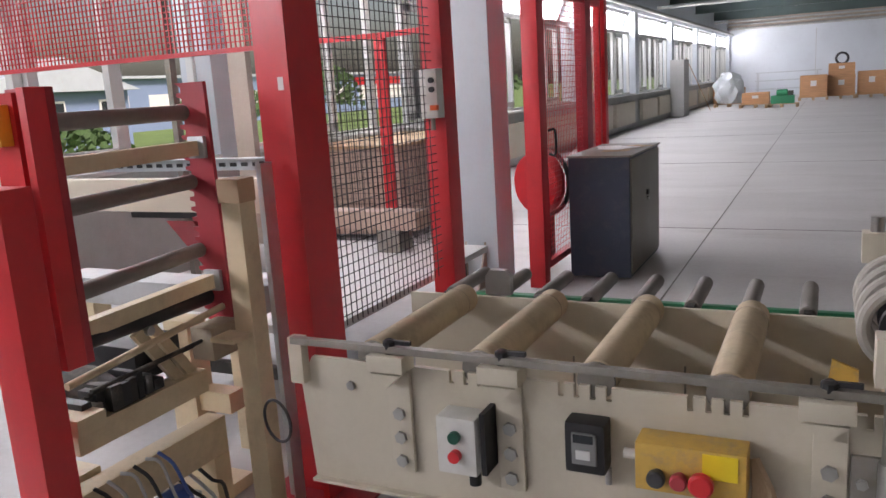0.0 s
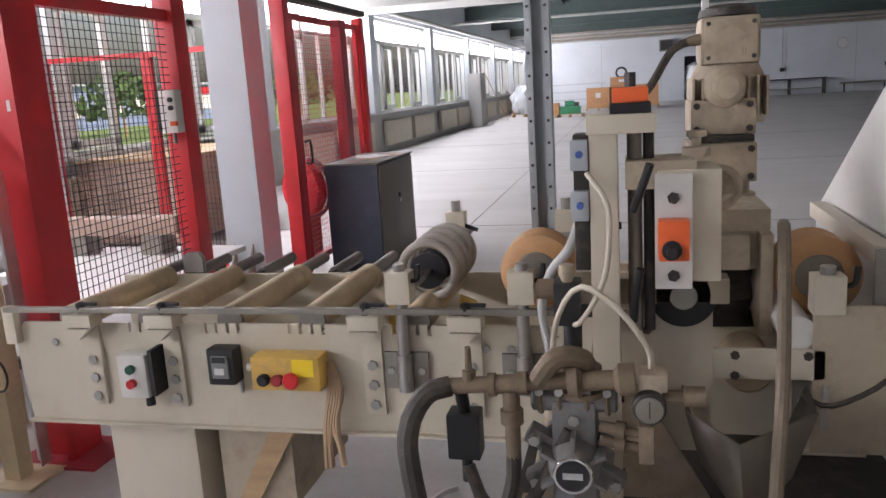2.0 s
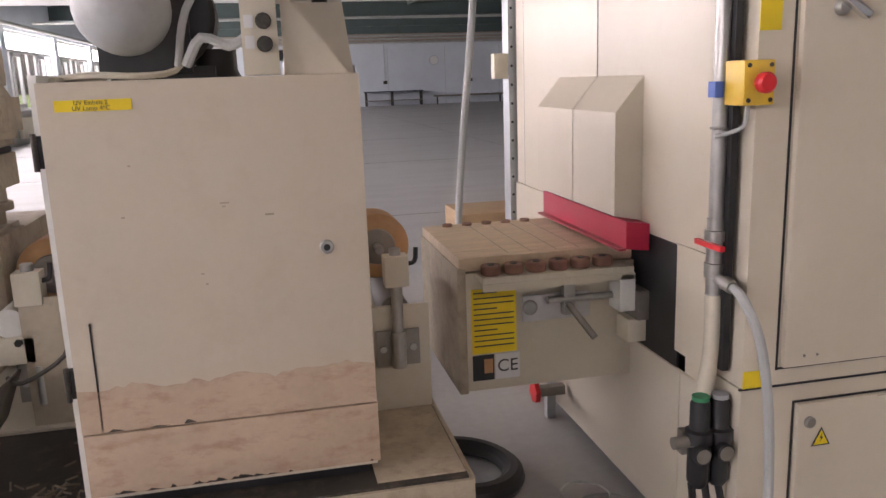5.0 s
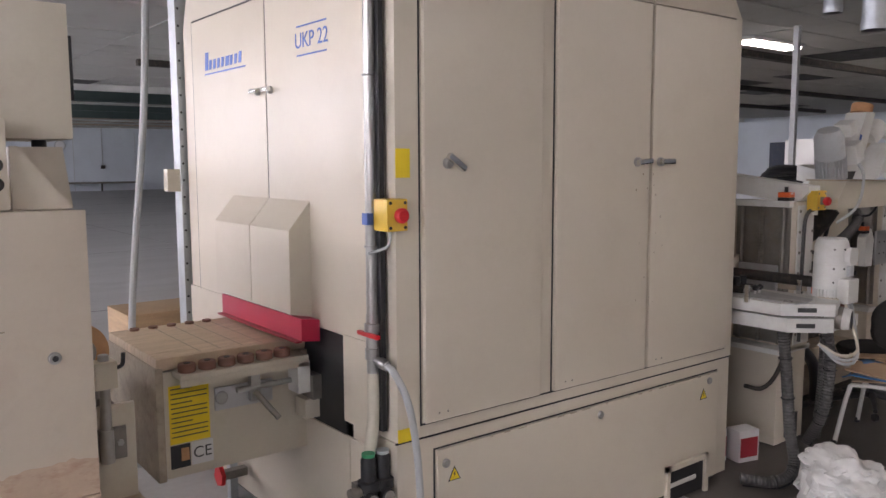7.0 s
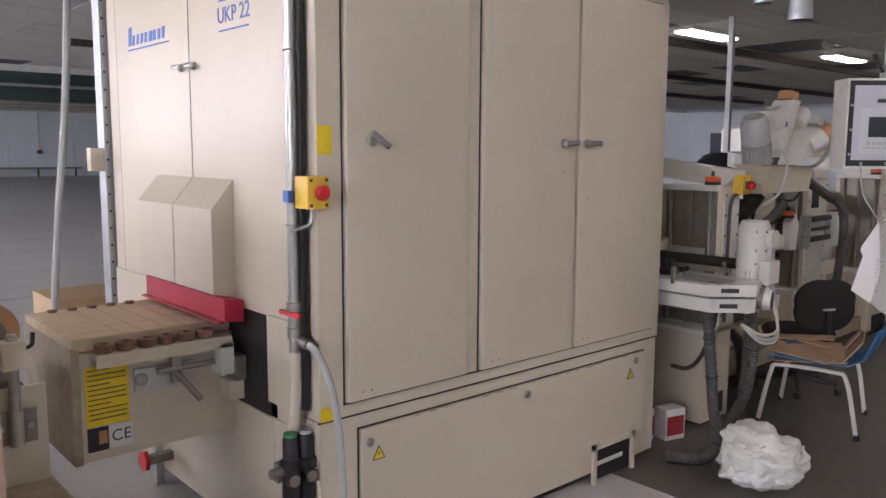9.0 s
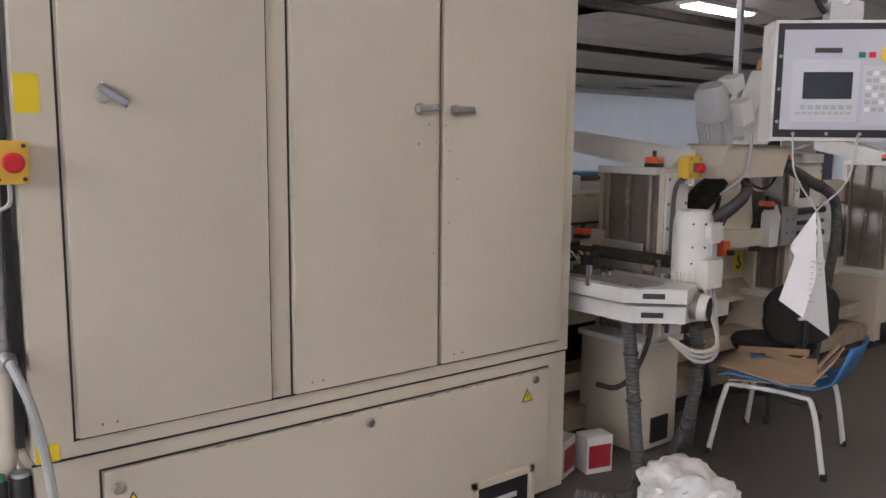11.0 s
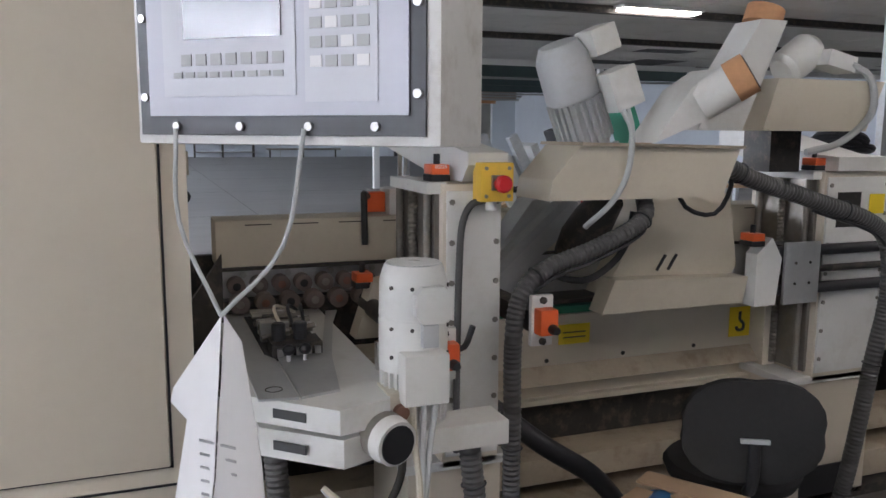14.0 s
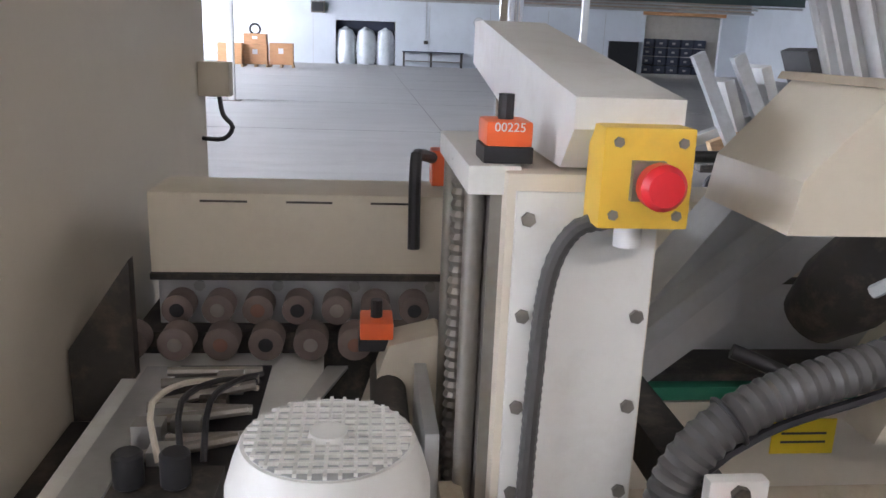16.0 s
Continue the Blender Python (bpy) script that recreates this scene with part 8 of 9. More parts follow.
        part("side_cable", tube(B(), [Vector(p) + Vector((0.0, -0.012, -r - 0.006)) for p in pts[2:]], 0.006, 6), BLACK, hs, "thin black cable strapped along")


build_line()


# ---------------------------------------------------------------- control panel, chairs, bag
def build_panel():
    p = thing("operator_terminal", "grey operator panel with screen and keypad on a boom", "control panel", (5.2, -0.1, 1.55))
    M = pose(5.155, -0.13, 1.55, 0, 0, -44)

    def pb(name, x0, y0, z0, x1, y1, z1, m, label="", bev=0.0, parent=None):
        return part(name, box(B(), x0, y0, z0, x1, y1, z1, bev, m=M), m, parent or p, label)
    pb("case", -0.22, 0.0, 0.0, 0.22, 0.13, 0.37, PANELPAINT, "", 0.006)
    pb("front_frame", -0.21, -0.004, 0.012, 0.203, -0.0002, 0.36, BLACK, "black front frame")
    pb("foil", -0.192, -0.007, 0.036, 0.183, -0.0042, 0.34, PANELGREY, "pale grey foil front")
    pb("screen_field", -0.165, -0.0085, 0.06, 0.035, -0.0072, 0.25, KEYCAP)
    pb("screen", -0.13, -0.0105, 0.13, 0.016, -0.0087, 0.212, SCREEN, "dark screen")
    pb("keypad_field", 0.048, -0.0085, 0.052, 0.145, -0.0072, 0.23, KEYCAP)
    for i in range(7):
        pb("soft_key", -0.135 + i * 0.023, -0.01, 0.098, -0.119 + i * 0.023, -0.0086, 0.112, GREYINK, "", 0.0)
    for i in range(9):
        pb("small_key", -0.148 + i * 0.019, -0.01, 0.083, -0.134 + i * 0.019, -0.0086, 0.09, GREYINK)
    for i in range(6):
        for j in range(4):
            pb("number_key", 0.056 + j * 0.021, -0.0098, 0.092 + i * 0.022, 0.072 + j * 0.021, -0.0086, 0.105 + i * 0.022, GREYINK if (i + j) % 3 else PAPER)
    pb("badge_bar", -0.10, -0.009, 0.27, -0.02, -0.0072, 0.285, INK, "plain dark badge bar")
    for x, m in ((0.03, GREENM), (0.06, REDKNOB)):
        pb("lamp_cap", x, -0.012, 0.255, x + 0.018, -0.0072, 0.272, m)
    part("stop_ring", lathe(B(), M @ Vector((0.125, -0.008, 0.265)), M @ Vector((0.125, -0.012, 0.265)), [(0, 0.03), (0.004, 0.03)], 24), STICKER, p, "yellow stop ring")
    part("stop_button", lathe(B(), M @ Vector((0.125, -0.011, 0.265)), M @ Vector((0.125, -0.04, 0.265)), [(0, 0.012), (0.012, 0.02), (0.025, 0.02)], 20), REDKNOB, p, "red stop button")
    for x, z in ((-0.2, 0.06), (-0.2, 0.16), (-0.2, 0.26), (0.194, 0.06), (0.194, 0.16), (0.194, 0.26), (-0.15, 0.023), (-0.05, 0.023), (0.05, 0.023), (0.14, 0.023)):
        part("screw", cyl(B(), M @ Vector((x, -0.004, z)), M @ Vector((x, -0.008, z)), 0.0055, 10), STEEL, p)
    part("neck", box(B(), -0.05, 0.03, 0.37, 0.05, 0.1, 0.43, 0.006, m=M), GREYP, p)
    part("clamp_lever", tube(B(), [M @ Vector((-0.06, 0.05, 0.4)), M @ Vector((-0.08, 0.04, 0.42)), M @ Vector((-0.11, 0.03, 0.47))], 0.009, 8), BLACK, p)
    a = M @ Vector((0, 0.065, 0.45))
    part("boom", box(B(), a.x - 0.035, a.y - 0.035, 1.97, a.x + 0.035, a.y + 0.035, CEIL + 0.02, 0.006), WHITEP, p)
    # paper hung from the panel on a cord
    h = thing("hanging_papers", "white printed papers hanging on a cord", "papers", M @ Vector((-0.04, -0.02, 0.0)))
    apex = M @ Vector((-0.07, -0.03, -0.215))
    part("cord", tube(B(), [M @ Vector((-0.15, -0.008, 0.02)), M @ Vector((-0.14, -0.02, -0.1)), apex], 0.003, 6), CABLE, h)
    part("cord", tube(B(), [M @ Vector((0.045, -0.008, 0.02)), M @ Vector((0.02, -0.02, -0.12)), apex], 0.003, 6), CABLE, h)

    def leaf(pts, y):
        b = B()
        fr = [b.verts.new(M @ Vector((x, yy + y, z))) for x, yy, z in pts]
        bk = [b.verts.new(M @ Vector((x, yy + y + 0.0015, z))) for x, yy, z in pts]
        b.faces.new(fr), b.faces.new(bk[::-1])
        for i in range(len(fr)):
            j = (i + 1) % len(fr)
            b.faces.new((fr[i], fr[j], bk[j], bk[i]))
        return b
    part("sheet", leaf([(-0.07, -0.03, -0.215), (-0.14, -0.045, -0.315), (-0.145, -0.045, -0.335), (-0.128, -0.035, -0.36), (-0.165, -0.03, -0.505), (-0.095, -0.055, -0.555), (-0.066, -0.06, -0.42)], 0), PAPER, h)
    part("sheet", leaf([(-0.066, -0.032, -0.215), (-0.064, -0.062, -0.42), (-0.093, -0.057, -0.555), (0.0, -0.03, -0.62), (-0.028, -0.015, -0.41), (-0.05, -0.02, -0.25)], 0.003), PAPER, h)
    for i in range(8):
        z = -0.37 - i * 0.018
        part("print_line", leaf([(-0.086, -0.0575, z), (-0.045, -0.0385, z - 0.012), (-0.045, -0.0385, z - 0.015), (-0.086, -0.0575, z - 0.003)], -0.004), GREYINK, h)


build_panel()


def build_chairs():
    c = thing("plastic_chair", "blue plastic stacking chair with white tube legs", "chair", (5.95, 0.4, 0))
    b = B()
    # shell as a swept strip, facing -x
    prof = [(5.70, 0.415), (5.74, 0.435), (5.85, 0.43), (6.0, 0.42), (6.12, 0.425), (6.19, 0.47), (6.235, 0.54), (6.265, 0.63), (6.28, 0.69)]
    rows = []
    for i, (x, z) in enumerate(prof):
        w = 0.215 if i < 5 else 0.215 - 0.012 * (i - 4)
        row = []
        for j in range(9):
            s = -1 + j / 4
            e = 0.03 * s * s
            row.append(b.verts.new((x - (e if i > 5 else 0), 0.39 + w * s, z + (e if i <= 5 else 0))))
        rows.append(row)
    for r0, r1 in zip(rows, rows[1:]):
        for j in range(8):
            b.faces.new((r0[j], r0[j + 1], r1[j + 1], r1[j]))
    o = part("seat_shell", b, BLUEP, c)
    m = o.modifiers.new("thick", "SOLIDIFY")
    m.thickness = 0.008
    legs = [[(5.68, 0.14, 0.0), (5.735, 0.17, 0.36), (5.78, 0.19, 0.405), (6.05, 0.19, 0.405), (6.12, 0.18, 0.36), (6.19, 0.15, 0.0)],
            [(5.70, 0.64, 0.0), (5.745, 0.61, 0.36), (5.78, 0.59, 0.405), (6.05, 0.59, 0.405), (6.12, 0.6, 0.36), (6.17, 0.64, 0.0)]]
    for pts in legs:
        part("leg_frame", tube(B(), pts, 0.0125, 12, 0.02), WHITEP, c)
        for q in (pts[0], pts[-1]):
            part("foot_cap", cyl(B(), (q[0], q[1], 0), (q[0], q[1], 0.04), 0.016, 12), BLACK, c)
    part("cross_tube", cyl(B(), (5.8, 0.19, 0.40), (5.8, 0.59, 0.40), 0.011, 10), WHITEP, c)
    for k, (mx, sx, sy) in enumerate(((pose(5.88, 0.42, 0.452, 3, -4, 12), 0.17, 0.19), (pose(5.9, 0.36, 0.464, -4, 3, -14), 0.15, 0.17), (pose(6.13, 0.4, 0.53, 0, -58, 4), 0.08, 0.14))):
        q = thing("cardboard_sheet", "folded brown cardboard lying on the blue chair", "cardboard", mx.translation, group="cardboard on the chair")
        part("sheet", box(B(), -sx, -sy, -0.004, sx, sy, 0.004, m=mx), CARD, q)
        q.location = Vector((6.37, 0.63, 0)) + Matrix.Rotation(radians(-76), 3, "Z") @ (mx.translation - Vector((5.95, 0.4, 0)))
        q.location.z *= 0.9
        q.rotation_euler.z = radians(-76)
        q.scale = (1.15, 1.15, 1.0)
        part("flap", box(B(), -sx, sy + 0.002, -0.003, sx * 0.8, sy + 0.07, 0.004, m=mx @ pose(0, 0, 0, 6, 0, 0)), CARD, q)
    c.location = (6.37, 0.63, 0)
    c.rotation_euler.z = radians(-76)
    c.scale = (1.05, 1.08, 0.9)
    # office chair
    f = thing("office_chair", "black fabric office chair on a five star base", "office chair", (6.5, 0.85, 0))
    M = pose(6.5, 0.88, 0, 0, 0, -28)
    part("seat", lathe(B(), M @ Vector((0, 0, 0.36)), M @ Vector((0, 0, 0.44)), [(0, 0.17), (0.015, 0.22), (0.05, 0.235), (0.07, 0.22), (0.08, 0.16)], 28), CLOTH, f)
    b = B()
    front, back = [], []
    for i in range(28):
        a = 2 * math.pi * i / 28
        x, z = 0.215 * math.cos(a), 0.165 * math.sin(a)
        ss = 1 + 0.12 * abs(math.sin(2 * a))
        front.append((x * ss, z * ss))
    back_o = []
    for y, k in ((-0.03, 0.9), (-0.02, 1.0), (0.015, 1.0), (0.03, 0.88)):
        back_o.append([b.verts.new(M @ Vector((x * k, -0.25 + y + 0.25 * x * x, 0.63 + z * k))) for x, z in front])
    for r0, r1 in zip(back_o, back_o[1:]):
        for i in range(28):
            b.faces.new((r0[i], r0[(i + 1) % 28], r1[(i + 1) % 28], r1[i]))
    b.faces.new(back_o[0][::-1]), b.faces.new(back_o[-1])
    part("backrest", b, CLOTH, f)
    part("back_clip", box(B(), -0.045, -0.29, 0.60, 0.045, -0.278, 0.615, 0.003, m=M), GREYP, f, "grey clip")
    part("back_arm", tube(B(), [M @ Vector((0, -0.28, 0.6)), M @ Vector((0, -0.27, 0.45)), M @ Vector((0, -0.1, 0.35))], 0.02, 10), BLACK, f)
    part("gas_column", cyl(B(), M @ Vector((0, 0, 0.08)), M @ Vector((0, 0, 0.36)), 0.025, 14), BLACK, f)
    for i in range(5):
        a = radians(72 * i + 20)
        e = Vector((0.27 * math.cos(a), 0.27 * math.sin(a), 0.065))
        arm = part("base_arm", cyl(B(), M @ Vector((0, 0, 0.11)), M @ e, 0.022, 10, 0.015), BLACK, f)
        part("castor", cyl(B(), M @ (e + Vector((-0.012, 0, -0.04))), M @ (e + Vector((0.012, 0, -0.04))), 0.025, 14), BLACK, arm)
    f.location = (6.9, 0.98, 0)
    # plastic bag
    rng = random.Random(11)
    b = bmesh.new()
    bmesh.ops.create_icosphere(b, subdivisions=5, radius=1)
    for v in b.verts:
        n = v.co.normalized()
        k = 1 + 0.3 * noise.noise(n * 2.2) + 0.16 * abs(noise.noise(n * 5 + Vector((3, 1, 2)))) + 0.03 * noise.noise(n * 14)
        v.co = Vector((n.x * 0.22 * k, n.y * 0.18 * k, max(-0.09, n.z * 0.13 * k + (0.09 * max(0, n.y) if n.z > 0 else 0))))
    bmesh.ops.translate(b, verts=b.verts, vec=(5.27, 0.42, 0.095))
    single("plastic_bag", b, WHITEBAG, "crumpled white plastic bag on the floor", "bag")
    for x, y, r in ((5.26, 1.12, 20), (5.42, 1.05, -15)):
        t = thing("paint_carton", "red and white printed cartons on the floor", "carton", (x, y, 0), group="printed cartons")
        part("box", box(B(), -0.07, -0.05, 0, 0.07, 0.05, 0.18, 0.004, m=pose(x, y, 0, 0, 0, r)), PAPER, t)
        part("print", box(B(), -0.06, -0.0515, 0.03, 0.06, -0.0502, 0.14, m=pose(x, y, 0, 0, 0, r)), DKRED, t)


build_chairs()


# ---------------------------------------------------------------- far end of the hall
def pallet(x, y, w=1.2, d=0.8):
    p = thing("pallet", "wooden pallet on the hall floor", "pallet", (x, y, 0), group="pallets")
    for i in range(5):
        part("deck_board", box(B(), x - w / 2, y - d / 2 + i * (d - 0.1) / 4, 0.12, x + w / 2, y - d / 2 + i * (d - 0.1) / 4 + 0.1, 0.144), WOOD, p)
    for i in range(3):
        part("bearer", box(B(), x - w / 2 + i * (w - 0.1) / 2, y - d / 2, 0, x - w / 2 + i * (w - 0.1) / 2 + 0.1, y + d / 2, 0.12), WOOD, p)


def crate(x, y, w, d, z0, h, label, m=ORWOOD):
    c = thing("crate", label, "crate", (x, y, z0), group="crates")
    part("box", box(B(), x - w / 2, y - d / 2, z0, x + w / 2, y + d / 2, z0 + h, 0.01), m, c)
    for i in range(3):
        part("slat", box(B(), x - w / 2, y - d / 2 - 0.02, z0 + h * (0.08 + 0.32 * i), x + w / 2, y - d / 2 - 0.002, z0 + h * (0.26 + 0.32 * i)), m, c)
    part("label", box(B(), x - 0.12, y - d / 2 - 0.024, z0 + h * 0.5, x + 0.12, y - d / 2 - 0.0205, z0 + h * 0.75), PAPER, c)


def build_far():
    for x, y in ((-3.9, 36.4), (-2.7, 34.6), (-1.7, 34.0), (-0.7, 39.6), (0.4, 40.2), (1.6, 40.4)):
        pallet(x, y)
    crate(-2.7, 34.6, 1.0, 0.7, 0.145, 0.45, "orange wooden crate of parts on a pallet")
    crate(-0.7, 39.6, 1.1, 0.8, 0.145, 0.95, "orange brown wooden crate on a pallet")
    crate(0.4, 40.2, 1.1, 0.8, 0.145, 0.9, "orange brown wooden crate on a pallet")
    crate(0.4, 40.2, 1.05, 0.78, 1.05, 0.5, "orange brown crate stacked on another")
    crate(1.6, 40.4, 1.1, 0.8, 0.145, 1.0, "orange brown wooden crate on a pallet")
    crate(-4.4, 41.0, 1.4, 0.8, 0.0, 0.7, "blue and brown box by the windows")
    single("hose_coil", ring(B(), (0.4, 40.0, 1.75), (0, 1, 0.2), 0.24, 0.05, 24, 8), BLACK, "black hose coil on the crates", "hose")
    g = thing("green_machine", "green machine parts on a pallet", "machine", (-1.7, 34.0, 0.145))
    part("block", box(B(), -2.1, 33.7, 0.145, -1.25, 34.3, 0.45, 0.03), GREENM, g)
    part("motor", cyl(B(), (-1.9, 33.9, 0.55), (-1.5, 33.9, 0.55), 0.13, 18, bev=0.02), GREENM, g)
    part("bracket", box(B(), -1.5, 33.8, 0.45, -1.3, 34.1, 0.62), DARK, g)
    rng = random.Random(2)
    b = bmesh.new()
    bmesh.ops.create_icosphere(b, subdivisions=3, radius=1)
    for v in b.verts:
        n = v.co.normalized()
        k = 1 + 0.3 * noise.noise(n * 3) + 0.2 * noise.noise(n * 8)
        v.co = Vector((n.x * 0.6 * k, n.y * 0.5 * k, max(-0.5, n.z * 0.8 * k)))
    bmesh.ops.translate(b, verts=b.verts, vec=(-3.9, 36.4, 0.645))
    single("wrapped_load", b, WRAP, "film wrapped load on a pallet", "wrapped load")
    t = thing("steel_rack", "light steel trestle rack by the far wall", "rack", (-1.8, 42, 0))
    for x in (-3.2, -0.6):
        for y in (41.7, 42.4):
            part("leg", box(B(), x - 0.03, y - 0.03, 0, x + 0.03, y + 0.03, 1.3), GALV, t)
    for z in (0.5, 0.9, 1.28):
        part("rail", box(B(), -3.3, 41.68, z, -0.4, 41.74, z + 0.05), GALV, t)
        part("rail", box(B(), -3.3, 42.38, z, -0.4, 42.44, z + 0.05), GALV, t)
    p = thing("leaning_plank", "long pale plank leaning on the wall", "plank", (-4.6, 33, 0))
    part("plank", box(B(), -0.01, -0.05, 0, 0.01, 0.05, 2.3, m=pose(-4.3, 33.5, 0.01, 0, -24, 0)), WOOD, p)
    single("wall_cupboard", box(B(), WX + 0.12, 29.6, 0, WX + 0.6, 30.7, 2.0, 0.01), SILLW, "grey tall cupboard at the window wall", "cupboard")
    # gateway with big bags
    for i in range(3):
        x = 4.5 + i * 1.15
        b = B()
        lathe(b, (x, FAR + 0.4, 0.0), (x, FAR + 0.4, 2.2), [(0, 0.48), (0.1, 0.55), (0.9, 0.58), (1.6, 0.54), (1.95, 0.42), (2.05, 0.2), (2.15, 0.08)], 22)
        for v in b.verts:
            d = noise.noise(v.co * 2.2) * 0.12
            v.co.x += d
            v.co.y += d * 0.6
        single("big_bag", b, WRAP, "tall pale wrapped bag in the gateway", "bag", group="wrapped bags")
    single("door_1", box(B(), 3.95, FAR + 0.95, 0, 7.35, FAR + 1.0, 2.5), NAVY, "dark gate behind the wrapped bags", "door", kind="structure")
    w = thing("workbench", "long dark workbench along the far wall", "bench", (9.4, FAR - 0.5, 0))
    part("worktop", box(B(), 7.8, FAR - 0.9, 0.82, 11.4, FAR - 0.2, 0.88), NAVY, w)
    for x in (7.9, 9.5, 11.3):
        part("leg", box(B(), x - 0.04, FAR - 0.85, 0, x + 0.04, FAR - 0.77, 0.82), DARK, w)
        part("leg", box(B(), x - 0.04, FAR - 0.35, 0, x + 0.04, FAR - 0.27, 0.82), DARK, w)
    part("shelf", box(B(), 7.85, FAR - 0.86, 0.3, 11.35, FAR - 0.25, 0.34), DSTEEL, w)
    rk = thing("conveyor_section", "dark low conveyor section by the far wall", "conveyor", (14, FAR - 1, 0))
    part("frame", box(B(), 12.0, FAR - 1.4, 0.45, 16.5, FAR - 0.9, 0.55), DSTEEL, rk)
    for x in (12.2, 14.2, 16.2):
        part("leg", box(B(), x - 0.04, FAR - 1.2, 0, x + 0.04, FAR - 1.1, 0.45), DARK, rk)
    fan = thing("heater_fan", "dark unit heater hung on the far wall", "heater", (2.9, FAR - 0.4, 2.9))
    part("case", box(B(), 2.5, FAR - 0.5, 2.85, 3.3, FAR, 3.5, 0.02), CABSIDE, fan)
    part("grille", box(B(), 2.57, FAR - 0.515, 2.92, 3.23, FAR - 0.5, 3.43), BLACK, fan)
    ck = thing("wall_clock", "round white clock on the far wall", "clock", (12.3, FAR - 0.05, 2.6))
    part("rim", lathe(B(), (12.3, FAR, 2.65), (12.3, FAR - 0.06, 2.65), [(0, 0.3), (0.05, 0.3), (0.06, 0.26)], 28), GREYP, ck)
    part("face", cyl(B(), (12.3, FAR - 0.061, 2.65), (12.3, FAR - 0.065, 2.65), 0.26, 28), PAPER, ck)
    for x in (9.2, 14.6):
        q = thing("wall_socket", "dark socket box with a conduit on the far wall", "socket", (x, FAR, 1.4), group="wall sockets")
        part("conduit", box(B(), x - 0.02, FAR - 0.03, 1.5, x + 0.02, FAR - 0.002, 3.7), GREYP, q)
        part("box", box(B(), x - 0.12, FAR - 0.1, 1.3, x + 0.12, FAR - 0.002, 1.5, 0.01), DARK, q)
    # dark store with blue bins beyond the second gateway
    single("door_frame", box(B(), 22.3, FAR - 0.06, 3.5, 27.5, FAR - 0.002, 3.75), ORWOOD, "rust orange lintel over the gateway", "door frame", kind="structure")
    for i in range(5):
        for k in range(4):
            b = thing("storage_bin", "dark blue stacked storage bin", "bin", (23.4 + i * 0.85, FAR + 2.2, k * 0.55), group="storage bins")
            part("bin", box(B(), 23.05 + i * 0.85, FAR + 1.8, k * 0.55, 23.8 + i * 0.85, FAR + 2.6, k * 0.55 + 0.5, 0.02), NAVY, b)
            part("label", box(B(), 23.3 + i * 0.85, FAR + 1.79, k * 0.55 + 0.18, 23.5 + i * 0.85, FAR + 1.799, k * 0.55 + 0.3), GREYINK, b)
    single("dark_board", box(B(), 20.3, FAR - 0.3, 0, 22.1, FAR - 0.05, 1.9, 0.02), BLACK, "dark board standing at the far wall", "board")
    single("door_2", box(B(), 28.94, 11.5, 0, 28.99, 14.5, 2.3), NAVY, "dark blue door in the side wall", "door", kind="structure")
    l = thing("ceiling_light", "lit strip light over the gateway", "ceiling light", (25, FAR + 1.2, 4.15))
    part("tray", box(B(), 24.2, FAR + 1.1, 4.1, 25.8, FAR + 1.3, 4.2), FRAMEW, l)
    part("diffuser", box(B(), 24.25, FAR + 1.12, 4.06, 25.75, FAR + 1.28, 4.098), TUBE, l)
    # cart with a tilted machine frame
    c = thing("equipment_cart", "flat cart with a tilted dismantled machine frame", "cart", (10.6, 8.6, 0))
    part("deck", box(B(), 9.2, 8.2, 0.3, 12.2, 9.4, 0.38), DARK, c)
    for x in (9.45, 11.9):
        for y in (8.3, 9.3):
            part("wheel", cyl(B(), (x, y - 0.03, 0.14), (x, y + 0.03, 0.14), 0.14, 18), BLACK, c)
            part("fork", box(B(), x - 0.03, y - 0.05, 0.14, x + 0.03, y - 0.035, 0.3), DSTEEL, c)
    part("frame_beam", box(B(), -1.3, -0.06, -0.06, 1.3, 0.06, 0.06, m=pose(10.7, 8.7, 1.0, 0, -22, 0)), WOOD, c)
    part("frame_beam", box(B(), -1.3, -0.06, -0.06, 1.3, 0.06, 0.06, m=pose(10.7, 9.2, 1.0, 0, -22, 0)), ALU, c)
    for k, dx in enumerate((-0.9, -0.5, 0.0, 0.5, 1.0)):
        part("frame_post", box(B(), -0.06, -0.3, -0.5, 0.06, 0.3, 0.5, 0.02, m=pose(10.7 + dx, 8.95, 1.15 + dx * 0.4, 0, -22, 0)), (ALU, GREYP, BLACK, ALU, GREENBELT)[k], c)
    for i in range(6):
        part("cable", tube(B(), [(9.8 + i * 0.2, 8.4, 0.4), (10 + i * 0.15, 8.5, 0.9), (10.3 + i * 0.2, 8.6, 1.2), (10.6 + i * 0.1, 8.6, 0.8), (10.4 + i * 0.3, 8.4, 0.4)], 0.018, 6), (BLACK, DKRED, CABLE)[i % 3], c)
    for i in range(2):
        part("strut", box(B(), -0.07, -0.05, -0.65, 0.07, 0.05, 0.65, m=pose(9.5 + i * 0.45, 8.6, 0.95, 0, -28, 0)), GALV, c)
    for k, (x, y, m) in enumerate(((11.6, 7.6, PAPER), (12.4, 7.6, BLUEP), (13.4, 7.4, ORANGE), (14.2, 7.5, BLUEP), (12.9, 7.9, PAPER))):
        t = thing("parts_tray", "plastic tray of loose parts on a trestle", "tray", (x, y, 0.9), group="parts trays")
        part("tray", box(B(), x - 0.3, y - 0.2, 0.92, x + 0.3, y + 0.2, 1.05, 0.02), m, t)
        part("rim", box(B(), x - 0.32, y - 0.22, 1.05, x + 0.32, y + 0.22, 1.07), m, t)
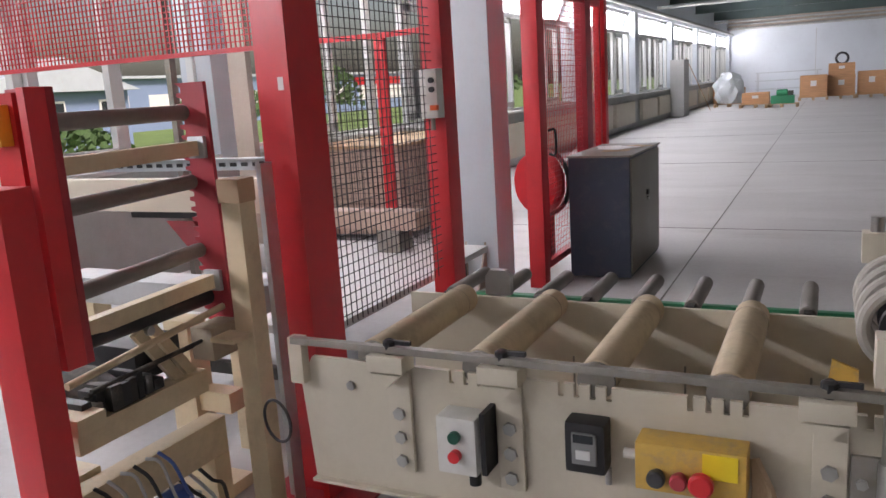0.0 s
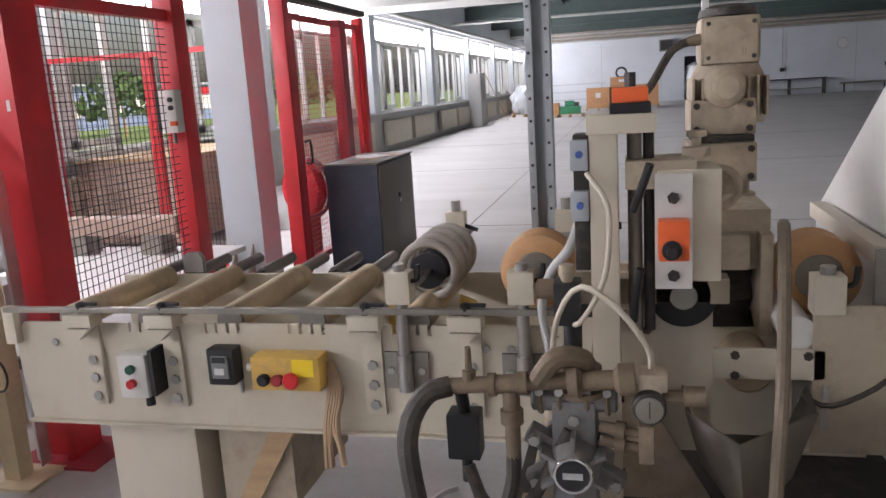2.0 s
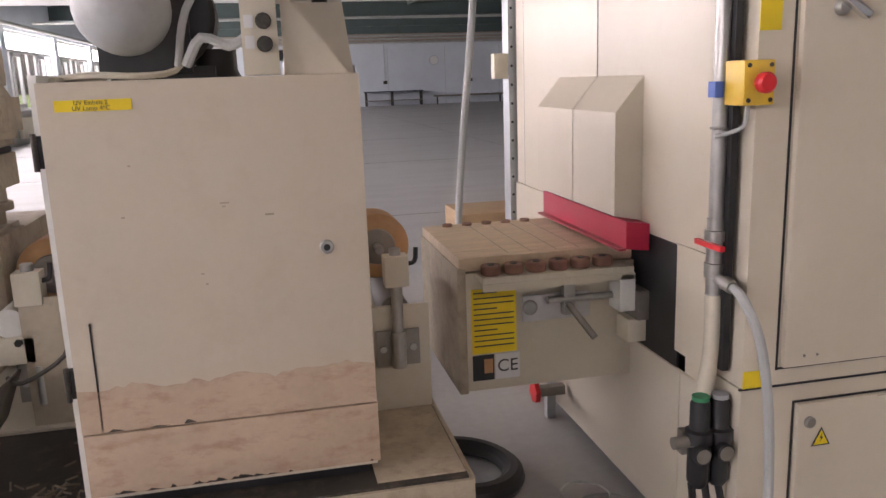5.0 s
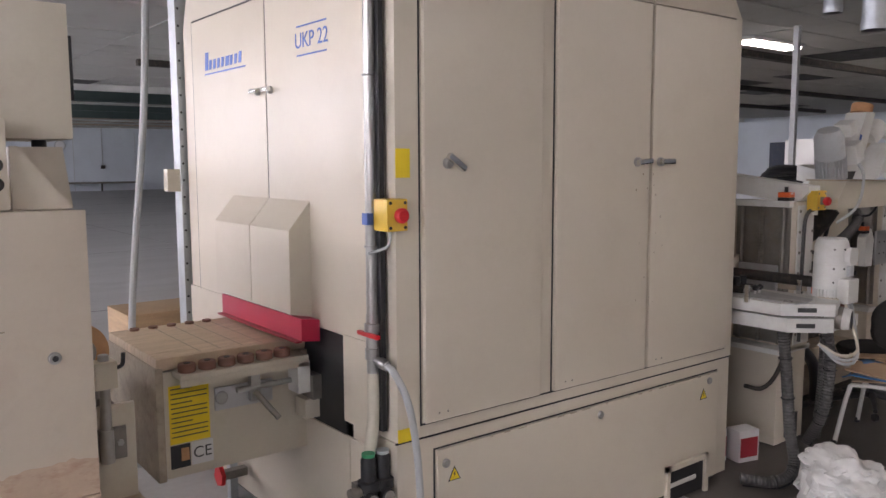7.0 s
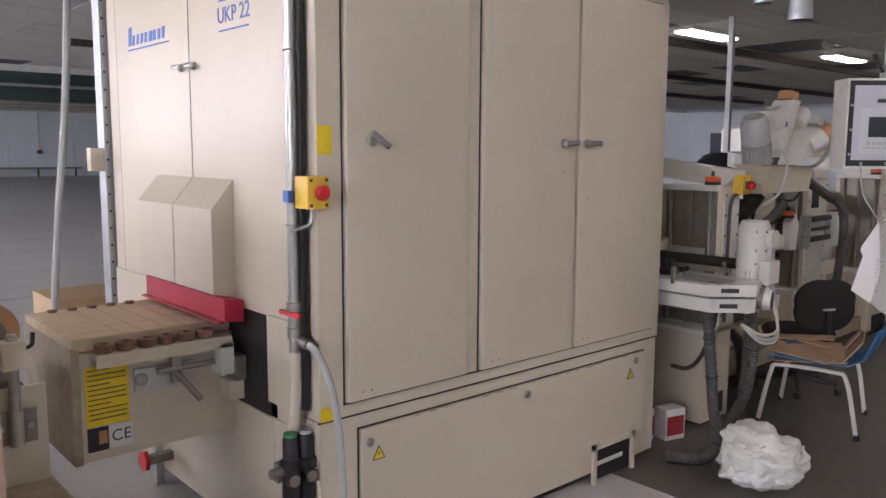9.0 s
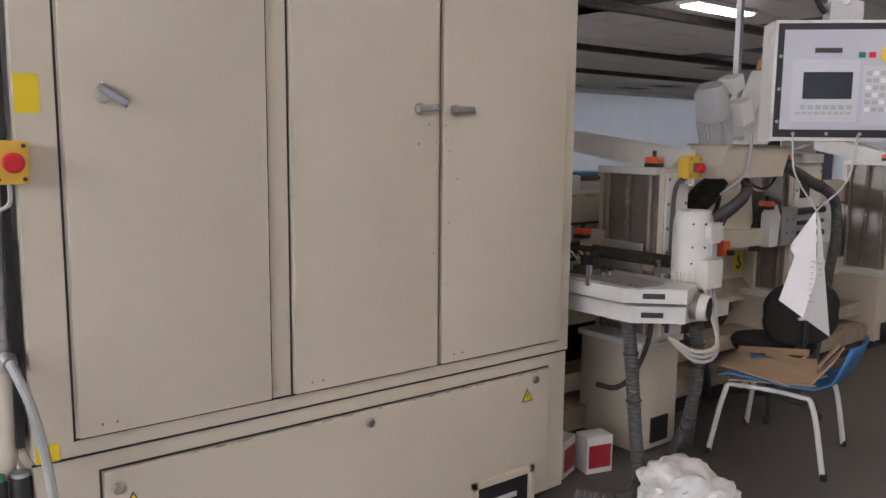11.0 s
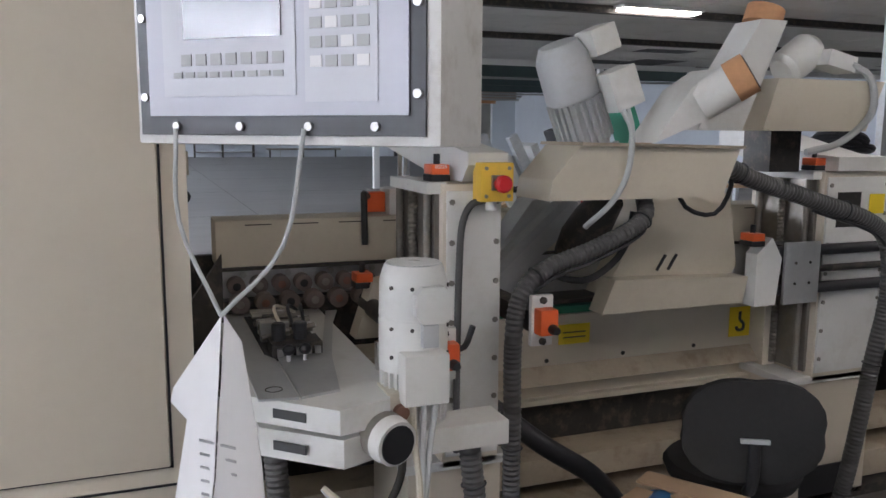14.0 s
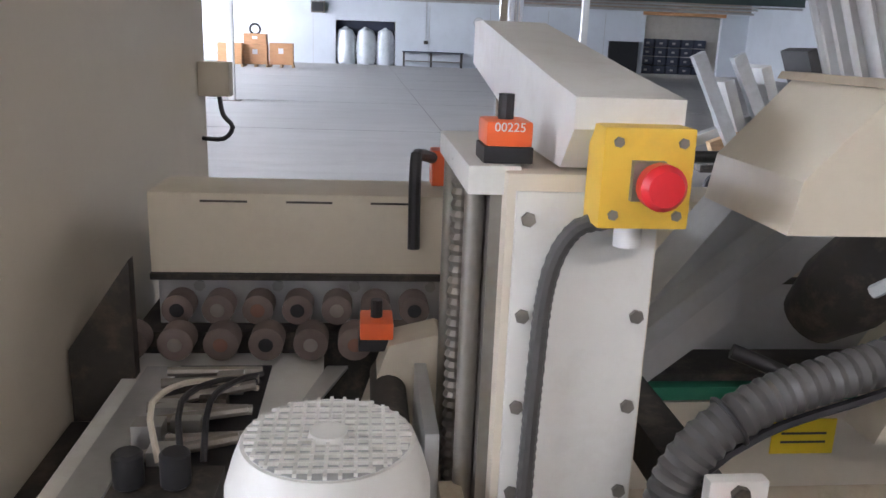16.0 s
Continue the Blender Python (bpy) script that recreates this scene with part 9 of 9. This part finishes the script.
    t = thing("trestle_table", "long trestle table with trays of parts", "table", (13, 7.6, 0))
    part("tabletop", box(B(), 11.1, 7.1, 0.88, 14.9, 8.2, 0.92), WOOD, t)
    for x in (11.3, 13, 14.7):
        for y in (7.2, 8.1):
            part("leg", box(B(), x - 0.03, y - 0.03, 0, x + 0.03, y + 0.03, 0.88), GALV, t)
    # hanging air ducts, cable tray, rear cabinet
    for x, y, z, r in ((8.1, 2.0, 2.85, 0.07), (7.5, 1.4, 2.58, 0.08)):
        d = thing("air_duct", "galvanised spiral duct hanging from the ceiling", "duct", (x, y, z), group="air ducts")
        part("duct", cyl(B(), (x, y, z), (x, y, CEIL + 0.02), r, 22), GALV, d)
        part("collar", lathe(B(), (x, y, z), (x, y, z + 0.1), [(0, r + 0.004), (0.04, r + 0.01), (0.06, r + 0.004), (0.1, r + 0.004)], 22), GALV, d)
    d = thing("blue_post", "slim blue grey drop post from the ceiling", "post", (10.5, 3.6, 0))
    part("post", box(B(), 10.47, 3.57, 0, 10.53, 3.63, CEIL), GREYP, d)
    part("plate", box(B(), 10.4, 3.5, 0, 10.6, 3.7, 0.015), DSTEEL, d)
    k = thing("white_cabinet", "white electrical cabinet behind the machines", "cabinet", (13.0, 4.5, 0))
    part("body", box(B(), 12.5, 4.2, 0.0, 13.5, 4.8, 1.95, 0.01), FRAMEW, k)
    part("door", box(B(), 12.54, 4.18, 0.1, 13.46, 4.199, 1.9, 0.004), WHITEP, k)
    for i in range(3):
        single("cable_tray", box(B(), 5.3, 5.0 + i * 3.0, 3.1, 26, 5.12 + i * 3.0, 3.195), DARK, "dark cable tray under the ceiling", "cable tray", group="cable trays")
    rc = thing("cable_heap", "black cable heap on a rear frame", "cables", (9.6, 3.2, 0))
    part("frame", box(B(), 9.2, 3.0, 0, 10.0, 3.5, 1.35, 0.01), GREYP, rc)
    for i in range(6):
        part("cable", ring(B(), (9.6 + 0.05 * (i % 3), 3.25, 1.38 + 0.03 * i), (0.1 * i - 0.2, 0.2, 1), 0.24 - 0.015 * i, 0.025, 22, 6), BLACK, rc)


build_far()
